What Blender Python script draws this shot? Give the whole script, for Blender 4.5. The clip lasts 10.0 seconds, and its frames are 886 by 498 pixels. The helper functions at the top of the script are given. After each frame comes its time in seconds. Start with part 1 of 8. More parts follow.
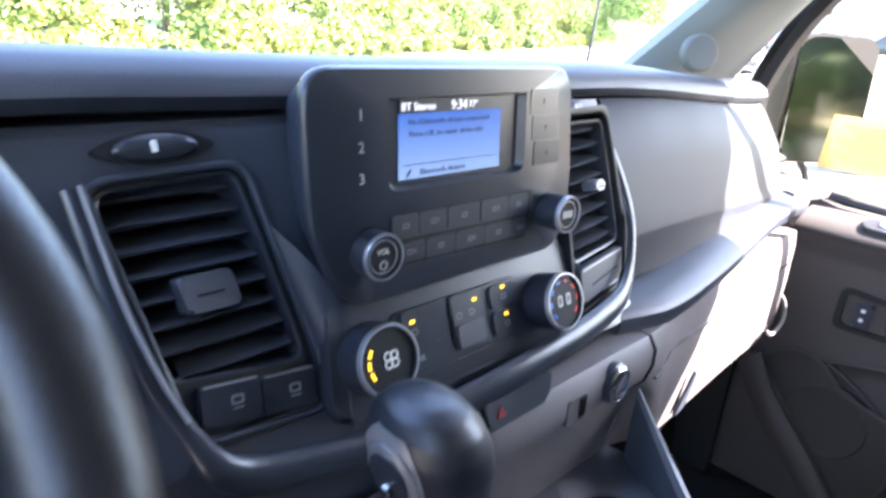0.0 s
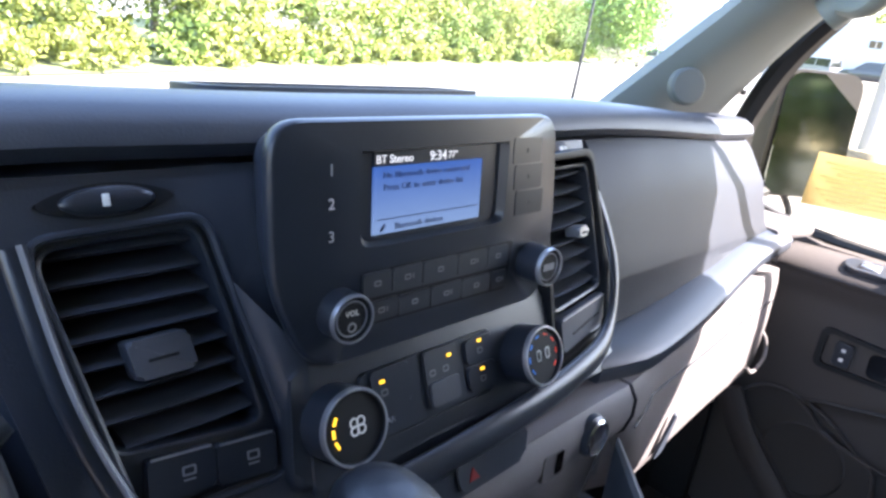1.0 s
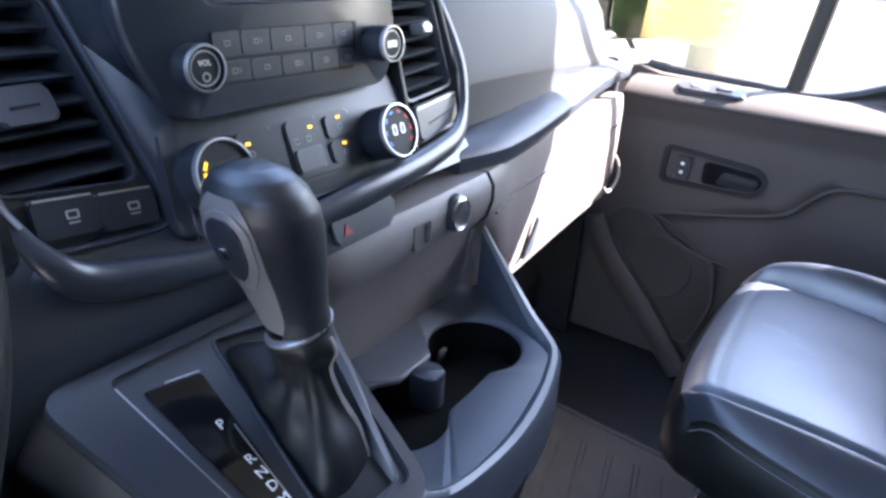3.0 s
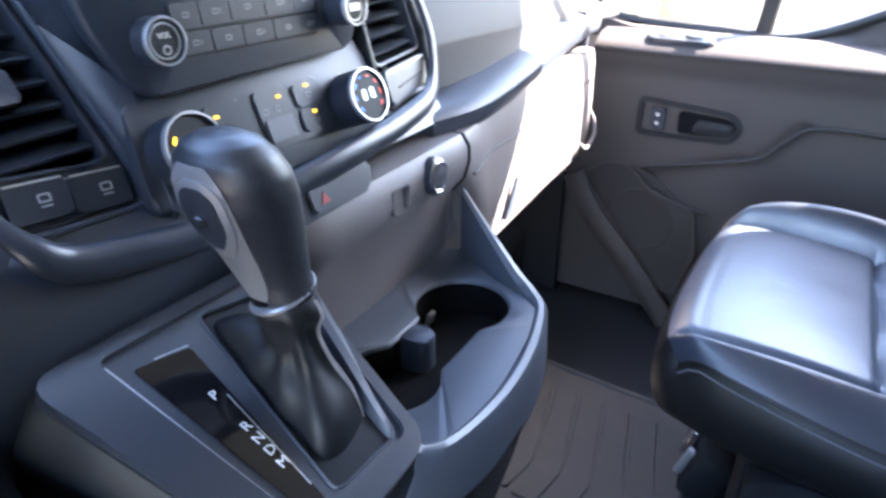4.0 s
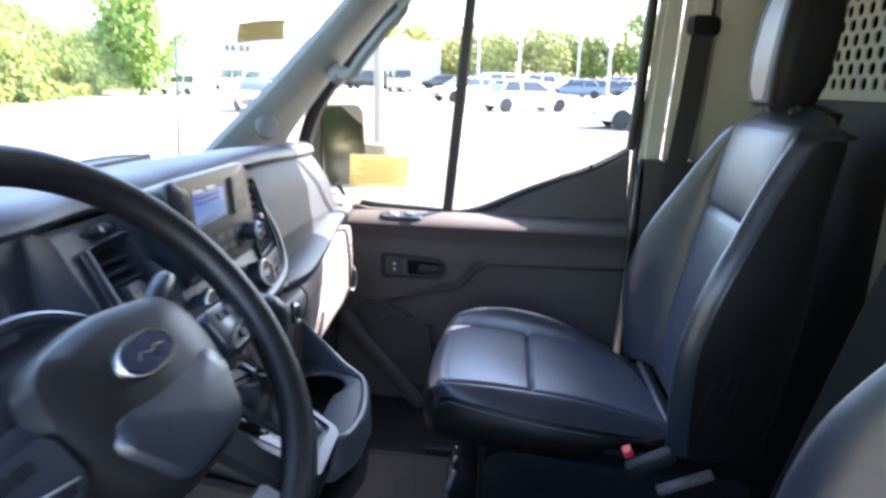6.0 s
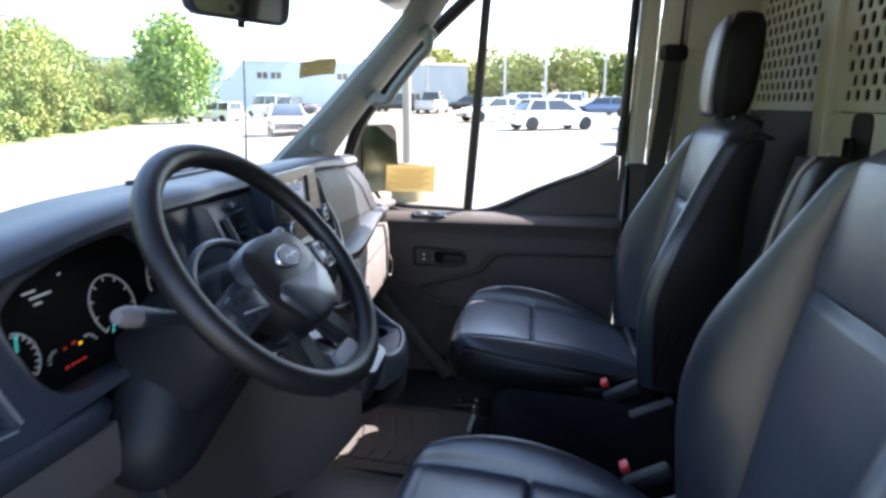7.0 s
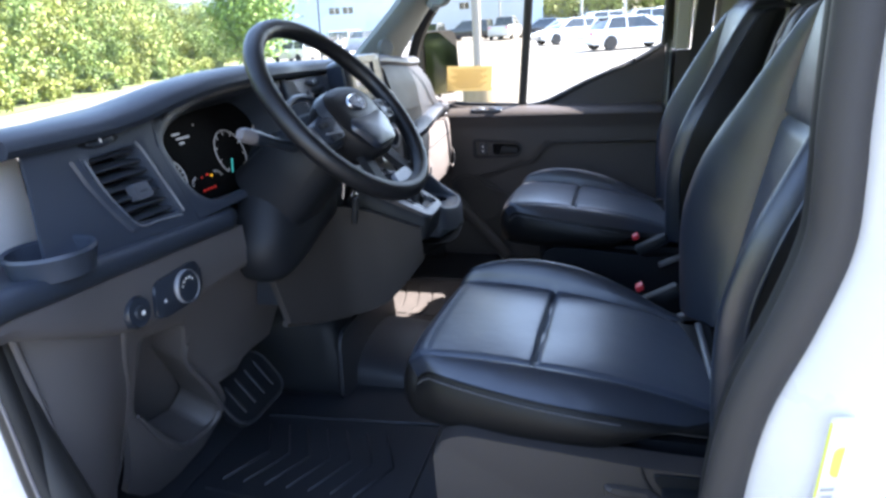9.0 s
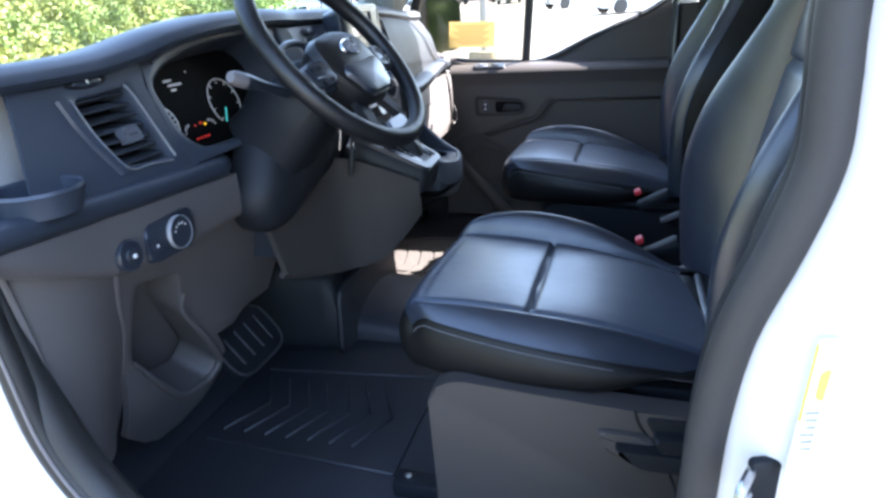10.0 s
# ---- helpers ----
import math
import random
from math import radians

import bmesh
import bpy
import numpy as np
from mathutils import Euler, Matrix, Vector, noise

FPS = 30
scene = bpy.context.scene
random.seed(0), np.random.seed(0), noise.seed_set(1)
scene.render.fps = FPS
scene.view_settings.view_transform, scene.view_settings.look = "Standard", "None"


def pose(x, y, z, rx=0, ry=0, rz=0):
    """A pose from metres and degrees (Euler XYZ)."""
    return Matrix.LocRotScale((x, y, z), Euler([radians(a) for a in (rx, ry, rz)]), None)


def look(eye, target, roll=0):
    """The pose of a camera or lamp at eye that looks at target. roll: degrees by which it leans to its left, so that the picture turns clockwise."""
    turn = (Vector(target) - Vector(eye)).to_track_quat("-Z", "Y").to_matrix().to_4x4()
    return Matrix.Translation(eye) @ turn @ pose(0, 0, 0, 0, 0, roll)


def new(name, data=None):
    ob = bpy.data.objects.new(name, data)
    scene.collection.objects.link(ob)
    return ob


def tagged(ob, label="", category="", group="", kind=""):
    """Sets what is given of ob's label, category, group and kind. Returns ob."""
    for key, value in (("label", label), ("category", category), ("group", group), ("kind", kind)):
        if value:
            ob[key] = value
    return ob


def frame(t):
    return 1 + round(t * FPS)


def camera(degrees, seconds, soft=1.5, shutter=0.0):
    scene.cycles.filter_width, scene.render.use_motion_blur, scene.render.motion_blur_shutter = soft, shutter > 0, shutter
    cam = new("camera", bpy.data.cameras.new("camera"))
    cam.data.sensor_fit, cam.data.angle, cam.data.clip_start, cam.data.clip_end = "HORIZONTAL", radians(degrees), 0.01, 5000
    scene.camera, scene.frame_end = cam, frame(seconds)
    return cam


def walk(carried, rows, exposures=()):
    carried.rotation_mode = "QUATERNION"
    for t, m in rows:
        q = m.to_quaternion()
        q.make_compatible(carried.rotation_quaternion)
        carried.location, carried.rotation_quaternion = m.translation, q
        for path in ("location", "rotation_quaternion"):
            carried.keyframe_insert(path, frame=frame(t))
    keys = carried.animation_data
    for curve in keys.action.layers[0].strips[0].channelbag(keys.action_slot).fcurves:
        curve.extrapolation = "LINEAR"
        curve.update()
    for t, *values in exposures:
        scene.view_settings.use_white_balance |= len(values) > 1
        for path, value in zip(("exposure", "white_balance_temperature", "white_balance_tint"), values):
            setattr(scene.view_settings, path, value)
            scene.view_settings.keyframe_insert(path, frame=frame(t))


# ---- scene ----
cam = camera(70.1, 10.0, soft=2.8, shutter=0.5)
PATH = [
    (0, (-0.268, -0.012, 1.556), (1.057, 1.316, 0.862), 4.6),
    (0.5, (-0.245, 0.002, 1.575), (1.113, 1.312, 0.911), 6.1),
    (1, (-0.246, 0.006, 1.577), (1.12, 1.308, 0.914), 6.8),
    (1.5, (-0.249, 0.004, 1.581), (1.122, 1.298, 0.914), 6.6),
    (2, (-0.262, -0.015, 1.574), (1.16, 1.197, 0.861), 5.9),
    (2.5, (-0.284, -0.058, 1.528), (1.211, 0.995, 0.718), 5.3),
    (2.7, (-0.289, -0.068, 1.509), (1.221, 0.936, 0.666), 4.5),
    (4, (-0.295, -0.085, 1.491), (1.209, 0.834, 0.546), -0.3),
    (4.5, (-0.338, -0.091, 1.537), (1.356, 0.448, 0.62), -0.3),
    (5, (-0.463, -0.095, 1.578), (1.396, 0.025, 0.85), 3.6),
    (5.5, (-0.635, -0.114, 1.615), (1.272, -0.036, 1.016), 3.3),
    (5.8, (-0.735, -0.118, 1.64), (1.18, -0.012, 1.076), 2.5),
    (6, (-0.789, -0.126, 1.649), (1.136, 0.06, 1.141), 1.6),
    (6.2, (-0.855, -0.128, 1.655), (1.079, 0.081, 1.187), 1.1),

    (7.5, (-1.293, -0.248, 1.638), (0.617, 0.112, 1.168), -0.7),
    (8, (-1.375, -0.286, 1.609), (0.503, 0.173, 1.097), -1.9),
    (8.5, (-1.395, -0.296, 1.581), (0.454, 0.201, 1.003), -2.9),
    (9, (-1.406, -0.303, 1.562), (0.416, 0.215, 0.919), -3.5),
    (9.5, (-1.408, -0.311, 1.54), (0.391, 0.218, 0.845), -3.8),
    (10, (-1.404, -0.319, 1.527), (0.377, 0.216, 0.792), -3.8),
]
EXPOSURE = [(0.0, 4.60, 6500, 22), (0.6, 4.07, 6500, 21), (2.0, 3.87, 6600, 21), (2.7, 4.3, 6400, 21), (3.8, 5.1, 6400, 20), (4.5, 5.1, 6400, 20), (5.0, 4.52, 6500, 21), (5.5, 4.12, 6600, 22), (6.2, 3.72, 6600, 20), (7.3, 3.02, 6600, 18), (8.5, 3.2, 6500, 18), (9.2, 3.38, 6450, 17), (10.0, 3.66, 6350, 15)]
walk(cam, [(t, look(eye, target, roll)) for t, eye, target, roll in PATH], EXPOSURE)

# ---- light ----
CX = 0.03                      # the van's centre line
world = bpy.data.worlds.new("sky")
scene.world = world
world.use_nodes = True
SUN_TO = Vector((1, -1.20, 1.46)).normalized()   # towards the sun
wn = world.node_tree.nodes
sky = wn.new("ShaderNodeTexSky")
sky.sky_type = 'NISHITA'
sky.sun_disc = False
sky.sun_elevation = math.asin(SUN_TO.z)
sky.sun_rotation = math.atan2(SUN_TO.x, SUN_TO.y)
wn["Background"].inputs["Strength"].default_value = 0.15
world.node_tree.links.new(sky.outputs["Color"], wn["Background"].inputs["Color"])
sun_data = bpy.data.lights.new("sun", 'SUN')
sun_data.energy, sun_data.angle, sun_data.color = 4.4, radians(0.5), (1.0, 0.95, 0.87)
sun = new("sun", sun_data)
sun.matrix_basis = look(SUN_TO * 40, (0, 0, 0))


# ---- materials ----
def material(name, color, rough=0.5, metal=0.0, var=0.12, scale=6.0, fine=400.0, bump=0.15, coat=0.0, spec=0.5, dirt=0.0, dirt_color=(0.25, 0.22, 0.18), emit=None, power=1.0, random_hue=0.0):
    """A principled material with broad and fine variation of colour, roughness and relief."""
    m = bpy.data.materials.new(name)
    m.use_nodes = True
    nt = m.node_tree
    n, ln = nt.nodes, nt.links
    b = n["Principled BSDF"]
    b.inputs["Metallic"].default_value = metal
    b.inputs["Specular IOR Level"].default_value = spec
    b.inputs["Coat Weight"].default_value = coat
    b.inputs["Coat Roughness"].default_value = 0.05
    co = n.new("ShaderNodeTexCoord")
    broad = n.new("ShaderNodeTexNoise")
    broad.inputs["Scale"].default_value = scale
    broad.inputs["Detail"].default_value = 4
    ln.new(co.outputs["Object"], broad.inputs["Vector"])
    grain = n.new("ShaderNodeTexNoise")
    grain.inputs["Scale"].default_value = fine
    grain.inputs["Detail"].default_value = 2
    ln.new(co.outputs["Object"], grain.inputs["Vector"])
    mix = n.new("ShaderNodeMix")
    mix.data_type = 'RGBA'
    lo = [c * (1 - var) for c in color]
    hi = [min(1, c * (1 + var)) for c in color]
    mix.inputs[6].default_value = (*lo, 1)
    mix.inputs[7].default_value = (*hi, 1)
    ln.new(broad.outputs["Fac"], mix.inputs[0])
    out = mix.outputs[2]
    if dirt:
        ramp = n.new("ShaderNodeMapRange")
        ramp.inputs["From Min"].default_value = 0.52
        ramp.inputs["From Max"].default_value = 0.75
        ramp.inputs["To Max"].default_value = dirt
        patch = n.new("ShaderNodeTexNoise")
        patch.inputs["Scale"].default_value = scale * 2.7
        patch.inputs["Detail"].default_value = 8
        patch.inputs["Roughness"].default_value = 0.7
        ln.new(co.outputs["Object"], patch.inputs["Vector"])
        ln.new(patch.outputs["Fac"], ramp.inputs["Value"])
        dm = n.new("ShaderNodeMix")
        dm.data_type = 'RGBA'
        ln.new(ramp.outputs["Result"], dm.inputs[0])
        ln.new(out, dm.inputs[6])
        dm.inputs[7].default_value = (*dirt_color, 1)
        out = dm.outputs[2]
    if random_hue:
        info = n.new("ShaderNodeNewGeometry")
        hs = n.new("ShaderNodeHueSaturation")
        mr = n.new("ShaderNodeMapRange")
        mr.inputs["To Min"].default_value = 1 - random_hue
        mr.inputs["To Max"].default_value = 1 + random_hue
        ln.new(info.outputs["Random Per Island"], mr.inputs["Value"])
        ln.new(mr.outputs["Result"], hs.inputs["Value"])
        ln.new(out, hs.inputs["Color"])
        out = hs.outputs["Color"]
    ln.new(out, b.inputs["Base Color"])
    rr = n.new("ShaderNodeMapRange")
    rr.inputs["To Min"].default_value = max(0.02, rough - 0.08)
    rr.inputs["To Max"].default_value = min(1, rough + 0.08)
    ln.new(broad.outputs["Fac"], rr.inputs["Value"])
    ln.new(rr.outputs["Result"], b.inputs["Roughness"])
    if bump:
        bp = n.new("ShaderNodeBump")
        bp.inputs["Strength"].default_value = bump
        bp.inputs["Distance"].default_value = 0.4 / fine
        ln.new(grain.outputs["Fac"], bp.inputs["Height"])
        ln.new(bp.outputs["Normal"], b.inputs["Normal"])
    if emit:
        b.inputs["Emission Color"].default_value = (*emit, 1)
        b.inputs["Emission Strength"].default_value = power
    return m


def glass(name, tint=(0.9, 0.94, 0.92), gloss=0.02):
    """Thin clear pane: passes light straight, mirrors by Fresnel."""
    m = bpy.data.materials.new(name)
    m.use_nodes = True
    n, ln = m.node_tree.nodes, m.node_tree.links
    n.remove(n["Principled BSDF"])
    t = n.new("ShaderNodeBsdfTransparent")
    t.inputs["Color"].default_value = (*tint, 1)
    g = n.new("ShaderNodeBsdfGlossy")
    g.inputs["Roughness"].default_value = gloss
    f = n.new("ShaderNodeFresnel")
    f.inputs["IOR"].default_value = 1.45
    mx = n.new("ShaderNodeMixShader")
    ln.new(f.outputs["Fac"], mx.inputs["Fac"])
    ln.new(t.outputs["BSDF"], mx.inputs[1])
    ln.new(g.outputs["BSDF"], mx.inputs[2])
    ln.new(mx.outputs["Shader"], n["Material Output"].inputs["Surface"])
    return m


def leather(name, color, rough, spec=0.55):
    """Smooth leatherette: pebbled cells and soft folds."""
    m = material(name, color, rough, var=0.2, scale=9, fine=900, bump=0.1, spec=spec)
    n, ln = m.node_tree.nodes, m.node_tree.links
    co = n.new("ShaderNodeTexCoord")
    v = n.new("ShaderNodeTexVoronoi")
    v.inputs["Scale"].default_value = 520
    ln.new(co.outputs["Object"], v.inputs["Vector"])
    w = n.new("ShaderNodeTexNoise")
    w.inputs["Scale"].default_value = 17
    w.inputs["Detail"].default_value = 3
    ln.new(co.outputs["Object"], w.inputs["Vector"])
    b1 = n.new("ShaderNodeBump")
    b1.inputs["Strength"].default_value = 0.12
    b1.inputs["Distance"].default_value = 0.0006
    ln.new(v.outputs["Distance"], b1.inputs["Height"])
    b2 = n.new("ShaderNodeBump")
    b2.inputs["Strength"].default_value = 0.13
    b2.inputs["Distance"].default_value = 0.012
    ln.new(w.outputs["Fac"], b2.inputs["Height"])
    ln.new(b1.outputs["Normal"], b2.inputs["Normal"])
    ln.new(b2.outputs["Normal"], n["Principled BSDF"].inputs["Normal"])
    return m


M_PAD = material("dash_pad", (0.020, 0.026, 0.036), 0.48, fine=700, bump=0.3, var=0.15, spec=0.42)
M_FACE = material("dash_plastic", (0.029, 0.036, 0.049), 0.38, fine=700, bump=0.3, var=0.15, spec=0.42)
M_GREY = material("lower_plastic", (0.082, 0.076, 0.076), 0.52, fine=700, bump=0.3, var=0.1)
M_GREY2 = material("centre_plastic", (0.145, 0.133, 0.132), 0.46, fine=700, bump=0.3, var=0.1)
M_SHELLG = material("mirror_shell", (0.009, 0.009, 0.009), 0.55, fine=500, bump=0.2)
M_PAPER = material("label_paper", (0.58, 0.55, 0.47), 0.6, bump=0.0)
M_TRAY = material("tray_plastic", (0.046, 0.054, 0.068), 0.40, fine=700, bump=0.25, var=0.1)
M_BAG = material("airbag_plastic", (0.019, 0.022, 0.029), 0.50, fine=700, bump=0.3, var=0.12, spec=0.14)
M_KNOB = material("knob_satin", (0.20, 0.20, 0.205), 0.30, metal=0.3, bump=0.0, var=0.08)
M_SATIN = material("satin_silver", (0.24, 0.245, 0.26), 0.35, metal=0.2, bump=0.0, var=0.05)
M_BLACK = material("satin_black", (0.019, 0.024, 0.033), 0.32, fine=500, bump=0.05)
M_MATT = material("matt_black", (0.008, 0.0095, 0.012), 0.55, fine=500, bump=0.15, spec=0.25)
M_GLOSS = material("gloss_black", (0.006, 0.006, 0.007), 0.08, bump=0.0)
M_KEY = material("button_grey", (0.020, 0.025, 0.033), 0.45, fine=600, bump=0.1)
M_CHROME = material("satin_chrome", (0.50, 0.50, 0.51), 0.24, metal=1.0, bump=0.0, var=0.05)
M_SILVER = material("silver_trim", (0.45, 0.46, 0.48), 0.35, metal=0.8, bump=0.0, var=0.05)
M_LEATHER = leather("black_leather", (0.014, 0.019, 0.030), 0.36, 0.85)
M_LEATHER2 = leather("grey_leather", (0.060, 0.062, 0.070), 0.42)
M_FAINT = material("faint_print", (0.15, 0.155, 0.16), 0.5, bump=0.0)
M_PRINT = material("grey_print", (0.38, 0.38, 0.38), 0.5, bump=0.0)
M_HAZ = material("dull_red", (0.22, 0.02, 0.02), 0.4, bump=0.0)
M_HEAD = leather("pale_leather", (0.20, 0.182, 0.175), 0.45)
M_LOUVRE = material("louvre_black", (0.036, 0.041, 0.050), 0.38, fine=600, bump=0.1)
M_SLATE = material("slate_plastic", (0.060, 0.066, 0.080), 0.42, fine=600, bump=0.1)
# near-black: painted shade in wells, ducts and hold; own black on the instruments
M_SHADE_BLACK = material("shade_black", (0.004, 0.004, 0.004), 0.8, bump=0.0, spec=0.08)
M_MAT = material("dusty_mat", (0.055, 0.048, 0.045), 0.75, fine=350, bump=0.4, var=0.2, dirt=0.4, dirt_color=(0.10, 0.085, 0.075), scale=6)
# same black leather, lightened: the sky's sheen is put into the colour
M_LEATHER_LIT = leather("leather_lit_tone", (0.036, 0.046, 0.066), 0.40, 0.85)
M_WHEEL = leather("wheel_leather", (0.008, 0.008, 0.009), 0.42, 0.4)
M_GRIP = leather("grip_leather", (0.012, 0.014, 0.018), 0.46, 0.6)
M_GRIP.node_tree.nodes["Bump"].inputs["Strength"].default_value = 0.6
# same leather, near-black: shade on the seats' sides is put into the colour
M_LEATHER_SHADE = leather("leather_shade_tone", (0.0050, 0.0050, 0.0054), 0.48, 0.25)
M_STITCH = material("stitch_thread", (0.09, 0.09, 0.10), 0.7, bump=0.0)
M_SEATBACK = material("seat_cloth", (0.0033, 0.0033, 0.0036), 0.8, fine=900, bump=0.3, spec=0.12)
M_DOOR = material("door_plastic", (0.046, 0.040, 0.038), 0.58, fine=600, bump=0.4, var=0.1, spec=0.3)
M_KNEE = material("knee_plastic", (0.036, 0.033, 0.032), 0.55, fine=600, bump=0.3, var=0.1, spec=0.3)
M_INSERT_SHADE = material("door_insert_and_shade", (0.022, 0.019, 0.018), 0.65, fine=500, bump=0.5, var=0.1)
M_TRIM = material("pillar_trim", (0.42, 0.42, 0.36), 0.6, fine=600, bump=0.2, var=0.06)
M_TRIMG = material("pillar_trim_grey", (0.18, 0.20, 0.185), 0.6, fine=600, bump=0.2, var=0.06)
M_TWEETER = material("tweeter_grille", (0.105, 0.115, 0.105), 0.7, fine=900, bump=0.4, var=0.06)
M_HANDLE = material("handle_plastic", (0.23, 0.175, 0.155), 0.55, fine=600, bump=0.2, var=0.06)
M_BULK = material("partition_steel", (0.36, 0.35, 0.29), 0.5, fine=300, bump=0.1, var=0.08)
M_WHITE = material("white_paint", (0.60, 0.575, 0.55), 0.3, coat=0.5, bump=0.0, var=0.03, dirt=0.12, scale=7, dirt_color=(0.45, 0.43, 0.40))
M_RUBBER = material("rubber_mat", (0.019, 0.021, 0.026), 0.5, fine=350, bump=0.4, var=0.3, dirt=0.35, dirt_color=(0.04, 0.035, 0.030), scale=5)
M_SEAL = material("rubber_seal", (0.010, 0.010, 0.010), 0.5, fine=300, bump=0.1)
M_GLASS = glass("pane_glass")
M_TINTGLASS = glass("quarter_glass", (0.72, 0.69, 0.60))
M_MIRROR = material("mirror_glass", (0.75, 0.8, 0.78), 0.02, metal=1.0, bump=0.0, var=0.01)
M_RING = material("satin_ring", (0.50, 0.51, 0.53), 0.32, metal=0.85, bump=0.0, var=0.03)
# door mirror: its dark reflection is put into the glass colour
M_DARKGLASS = material("dim_mirror", (0.16, 0.18, 0.17), 0.06, metal=1.0, bump=0.0, var=0.05)
M_YELLOW = material("yellow_card", (0.42, 0.34, 0.17), 0.7, var=0.08, scale=12, fine=200, bump=0.1)
lit = M_YELLOW.node_tree
thin = lit.nodes.new("ShaderNodeBsdfTranslucent")
thin.inputs["Color"].default_value = (0.62, 0.53, 0.31, 1)
blend = lit.nodes.new("ShaderNodeMixShader")
blend.inputs["Fac"].default_value = 0.52
lit.links.new(lit.nodes["Principled BSDF"].outputs["BSDF"], blend.inputs[1])
lit.links.new(thin.outputs["BSDF"], blend.inputs[2])
lit.links.new(blend.outputs["Shader"], lit.nodes["Material Output"].inputs["Surface"])
M_INK = material("brown_ink", (0.22, 0.155, 0.05), 0.7, bump=0.0)
M_RED = material("red_button", (0.62, 0.03, 0.04), 0.4, bump=0.0)
M_WEB = material("belt_webbing", (0.018, 0.018, 0.018), 0.7, fine=1500, bump=0.5)
M_MARK = material("white_marking", (0.75, 0.75, 0.72), 0.5, bump=0.0)
M_AMBER = material("amber_lamp", (0.8, 0.5, 0.02), 0.4, bump=0.0, emit=(1.0, 0.55, 0.03), power=0.14)
M_REDLAMP = material("red_lamp", (0.6, 0.02, 0.02), 0.4, bump=0.0, emit=(1.0, 0.08, 0.04), power=0.02)
M_TEAL = material("teal_needle", (0.05, 0.6, 0.55), 0.4, bump=0.0, emit=(0.1, 0.9, 0.8), power=0.05)
M_DIALMARK = material("dial_marking", (0.45, 0.45, 0.45), 0.4, bump=0.0, emit=(0.9, 0.95, 1.0), power=0.012)
M_REDARC = material("red_arc", (0.7, 0.05, 0.03), 0.4, bump=0.0, emit=(1.0, 0.1, 0.05), power=0.03)
M_BLUE = material("blue_arc", (0.05, 0.25, 0.8), 0.4, bump=0.0, emit=(0.05, 0.3, 1.0), power=0.03)


# ---- mesh helpers ----
def part(name, bm, mat, parent=None, label="", smooth=38):
    """Link a bmesh, in world places, as one mesh object under a thing or part."""
    bmesh.ops.recalc_face_normals(bm, faces=bm.faces)
    me = bpy.data.meshes.new(name)
    bm.to_mesh(me)
    bm.free()
    return link(name, me, mat, parent, label, smooth)


def link(name, me, mat, parent=None, label="", smooth=38):
    if mat and not me.materials:
        me.materials.append(mat)
    if smooth:
        me.shade_smooth()
        me.set_sharp_from_angle(angle=radians(smooth))
    ob = new(name, me)
    if parent:
        ob.parent = parent
        if parent.parent is None:
            ob.matrix_parent_inverse = parent.matrix_basis.inverted()
    if label:
        ob["label"] = label
    return ob


def thing(name, at, label, category, group="", kind=""):
    e = new(name)
    e.empty_display_size = 0.05
    e.matrix_basis = Matrix.Translation(at)
    return tagged(e, label, category, group, kind)


def join(*bms):
    """All the given bmeshes in one."""
    first = bms[0]
    for b in bms[1:]:
        me = bpy.data.meshes.new("tmp")
        b.to_mesh(me)
        b.free()
        first.from_mesh(me)
        bpy.data.meshes.remove(me)
    return first


def box(m, sx, sy, sz, bevel=0.0, seg=2):
    bm = bmesh.new()
    bmesh.ops.create_cube(bm, size=1)
    bmesh.ops.scale(bm, vec=(sx, sy, sz), verts=bm.verts)
    if bevel < 0.0026:
        seg = 1
    if bevel:
        bmesh.ops.bevel(bm, geom=bm.edges[:], offset=bevel, segments=seg, affect='EDGES', profile=0.5)
    bmesh.ops.transform(bm, matrix=m, verts=bm.verts)
    return bm


def at_box(x0, x1, y0, y1, z0, z1, bevel=0.0, seg=2):
    return box(Matrix.Translation(((x0 + x1) / 2, (y0 + y1) / 2, (z0 + z1) / 2)), x1 - x0, y1 - y0, z1 - z0, bevel, seg)


def rounded(pts, r, n=5):
    """A 2D polygon with its corners rounded."""
    out = []
    k = len(pts)
    for i in range(k):
        p, a, b = Vector(pts[i]), Vector(pts[i - 1]), Vector(pts[(i + 1) % k])
        u, v = (a - p), (b - p)
        rr = min(r, u.length * 0.48, v.length * 0.48)
        s, e = p + u.normalized() * rr, p + v.normalized() * rr
        for j in range(n + 1):
            t = j / n
            out.append(((1 - t) ** 2 * s + 2 * t * (1 - t) * p + t * t * e)[:])
    return out


def rect(w, h):
    return [(-w / 2, -h / 2), (w / 2, -h / 2), (w / 2, h / 2), (-w / 2, h / 2)]


def prism(m, pts, z0, z1, bevel=0.0, seg=2):
    """A 2D polygon raised from z0 to z1 in the frame m, its front edge bevelled."""
    bm = bmesh.new()
    lo = [bm.verts.new((x, y, z0)) for x, y in pts]
    hi = [bm.verts.new((x, y, z1)) for x, y in pts]
    k = len(pts)
    for i in range(k):
        bm.faces.new((lo[i], lo[(i + 1) % k], hi[(i + 1) % k], hi[i]))
    top = bm.faces.new(hi)
    bm.faces.new(lo[::-1])
    if bevel < 0.0026:
        seg = 1
    if bevel:
        bmesh.ops.bevel(bm, geom=list(top.edges), offset=bevel, segments=seg, affect='EDGES', profile=0.5)
    bmesh.ops.transform(bm, matrix=m, verts=bm.verts)
    return bm


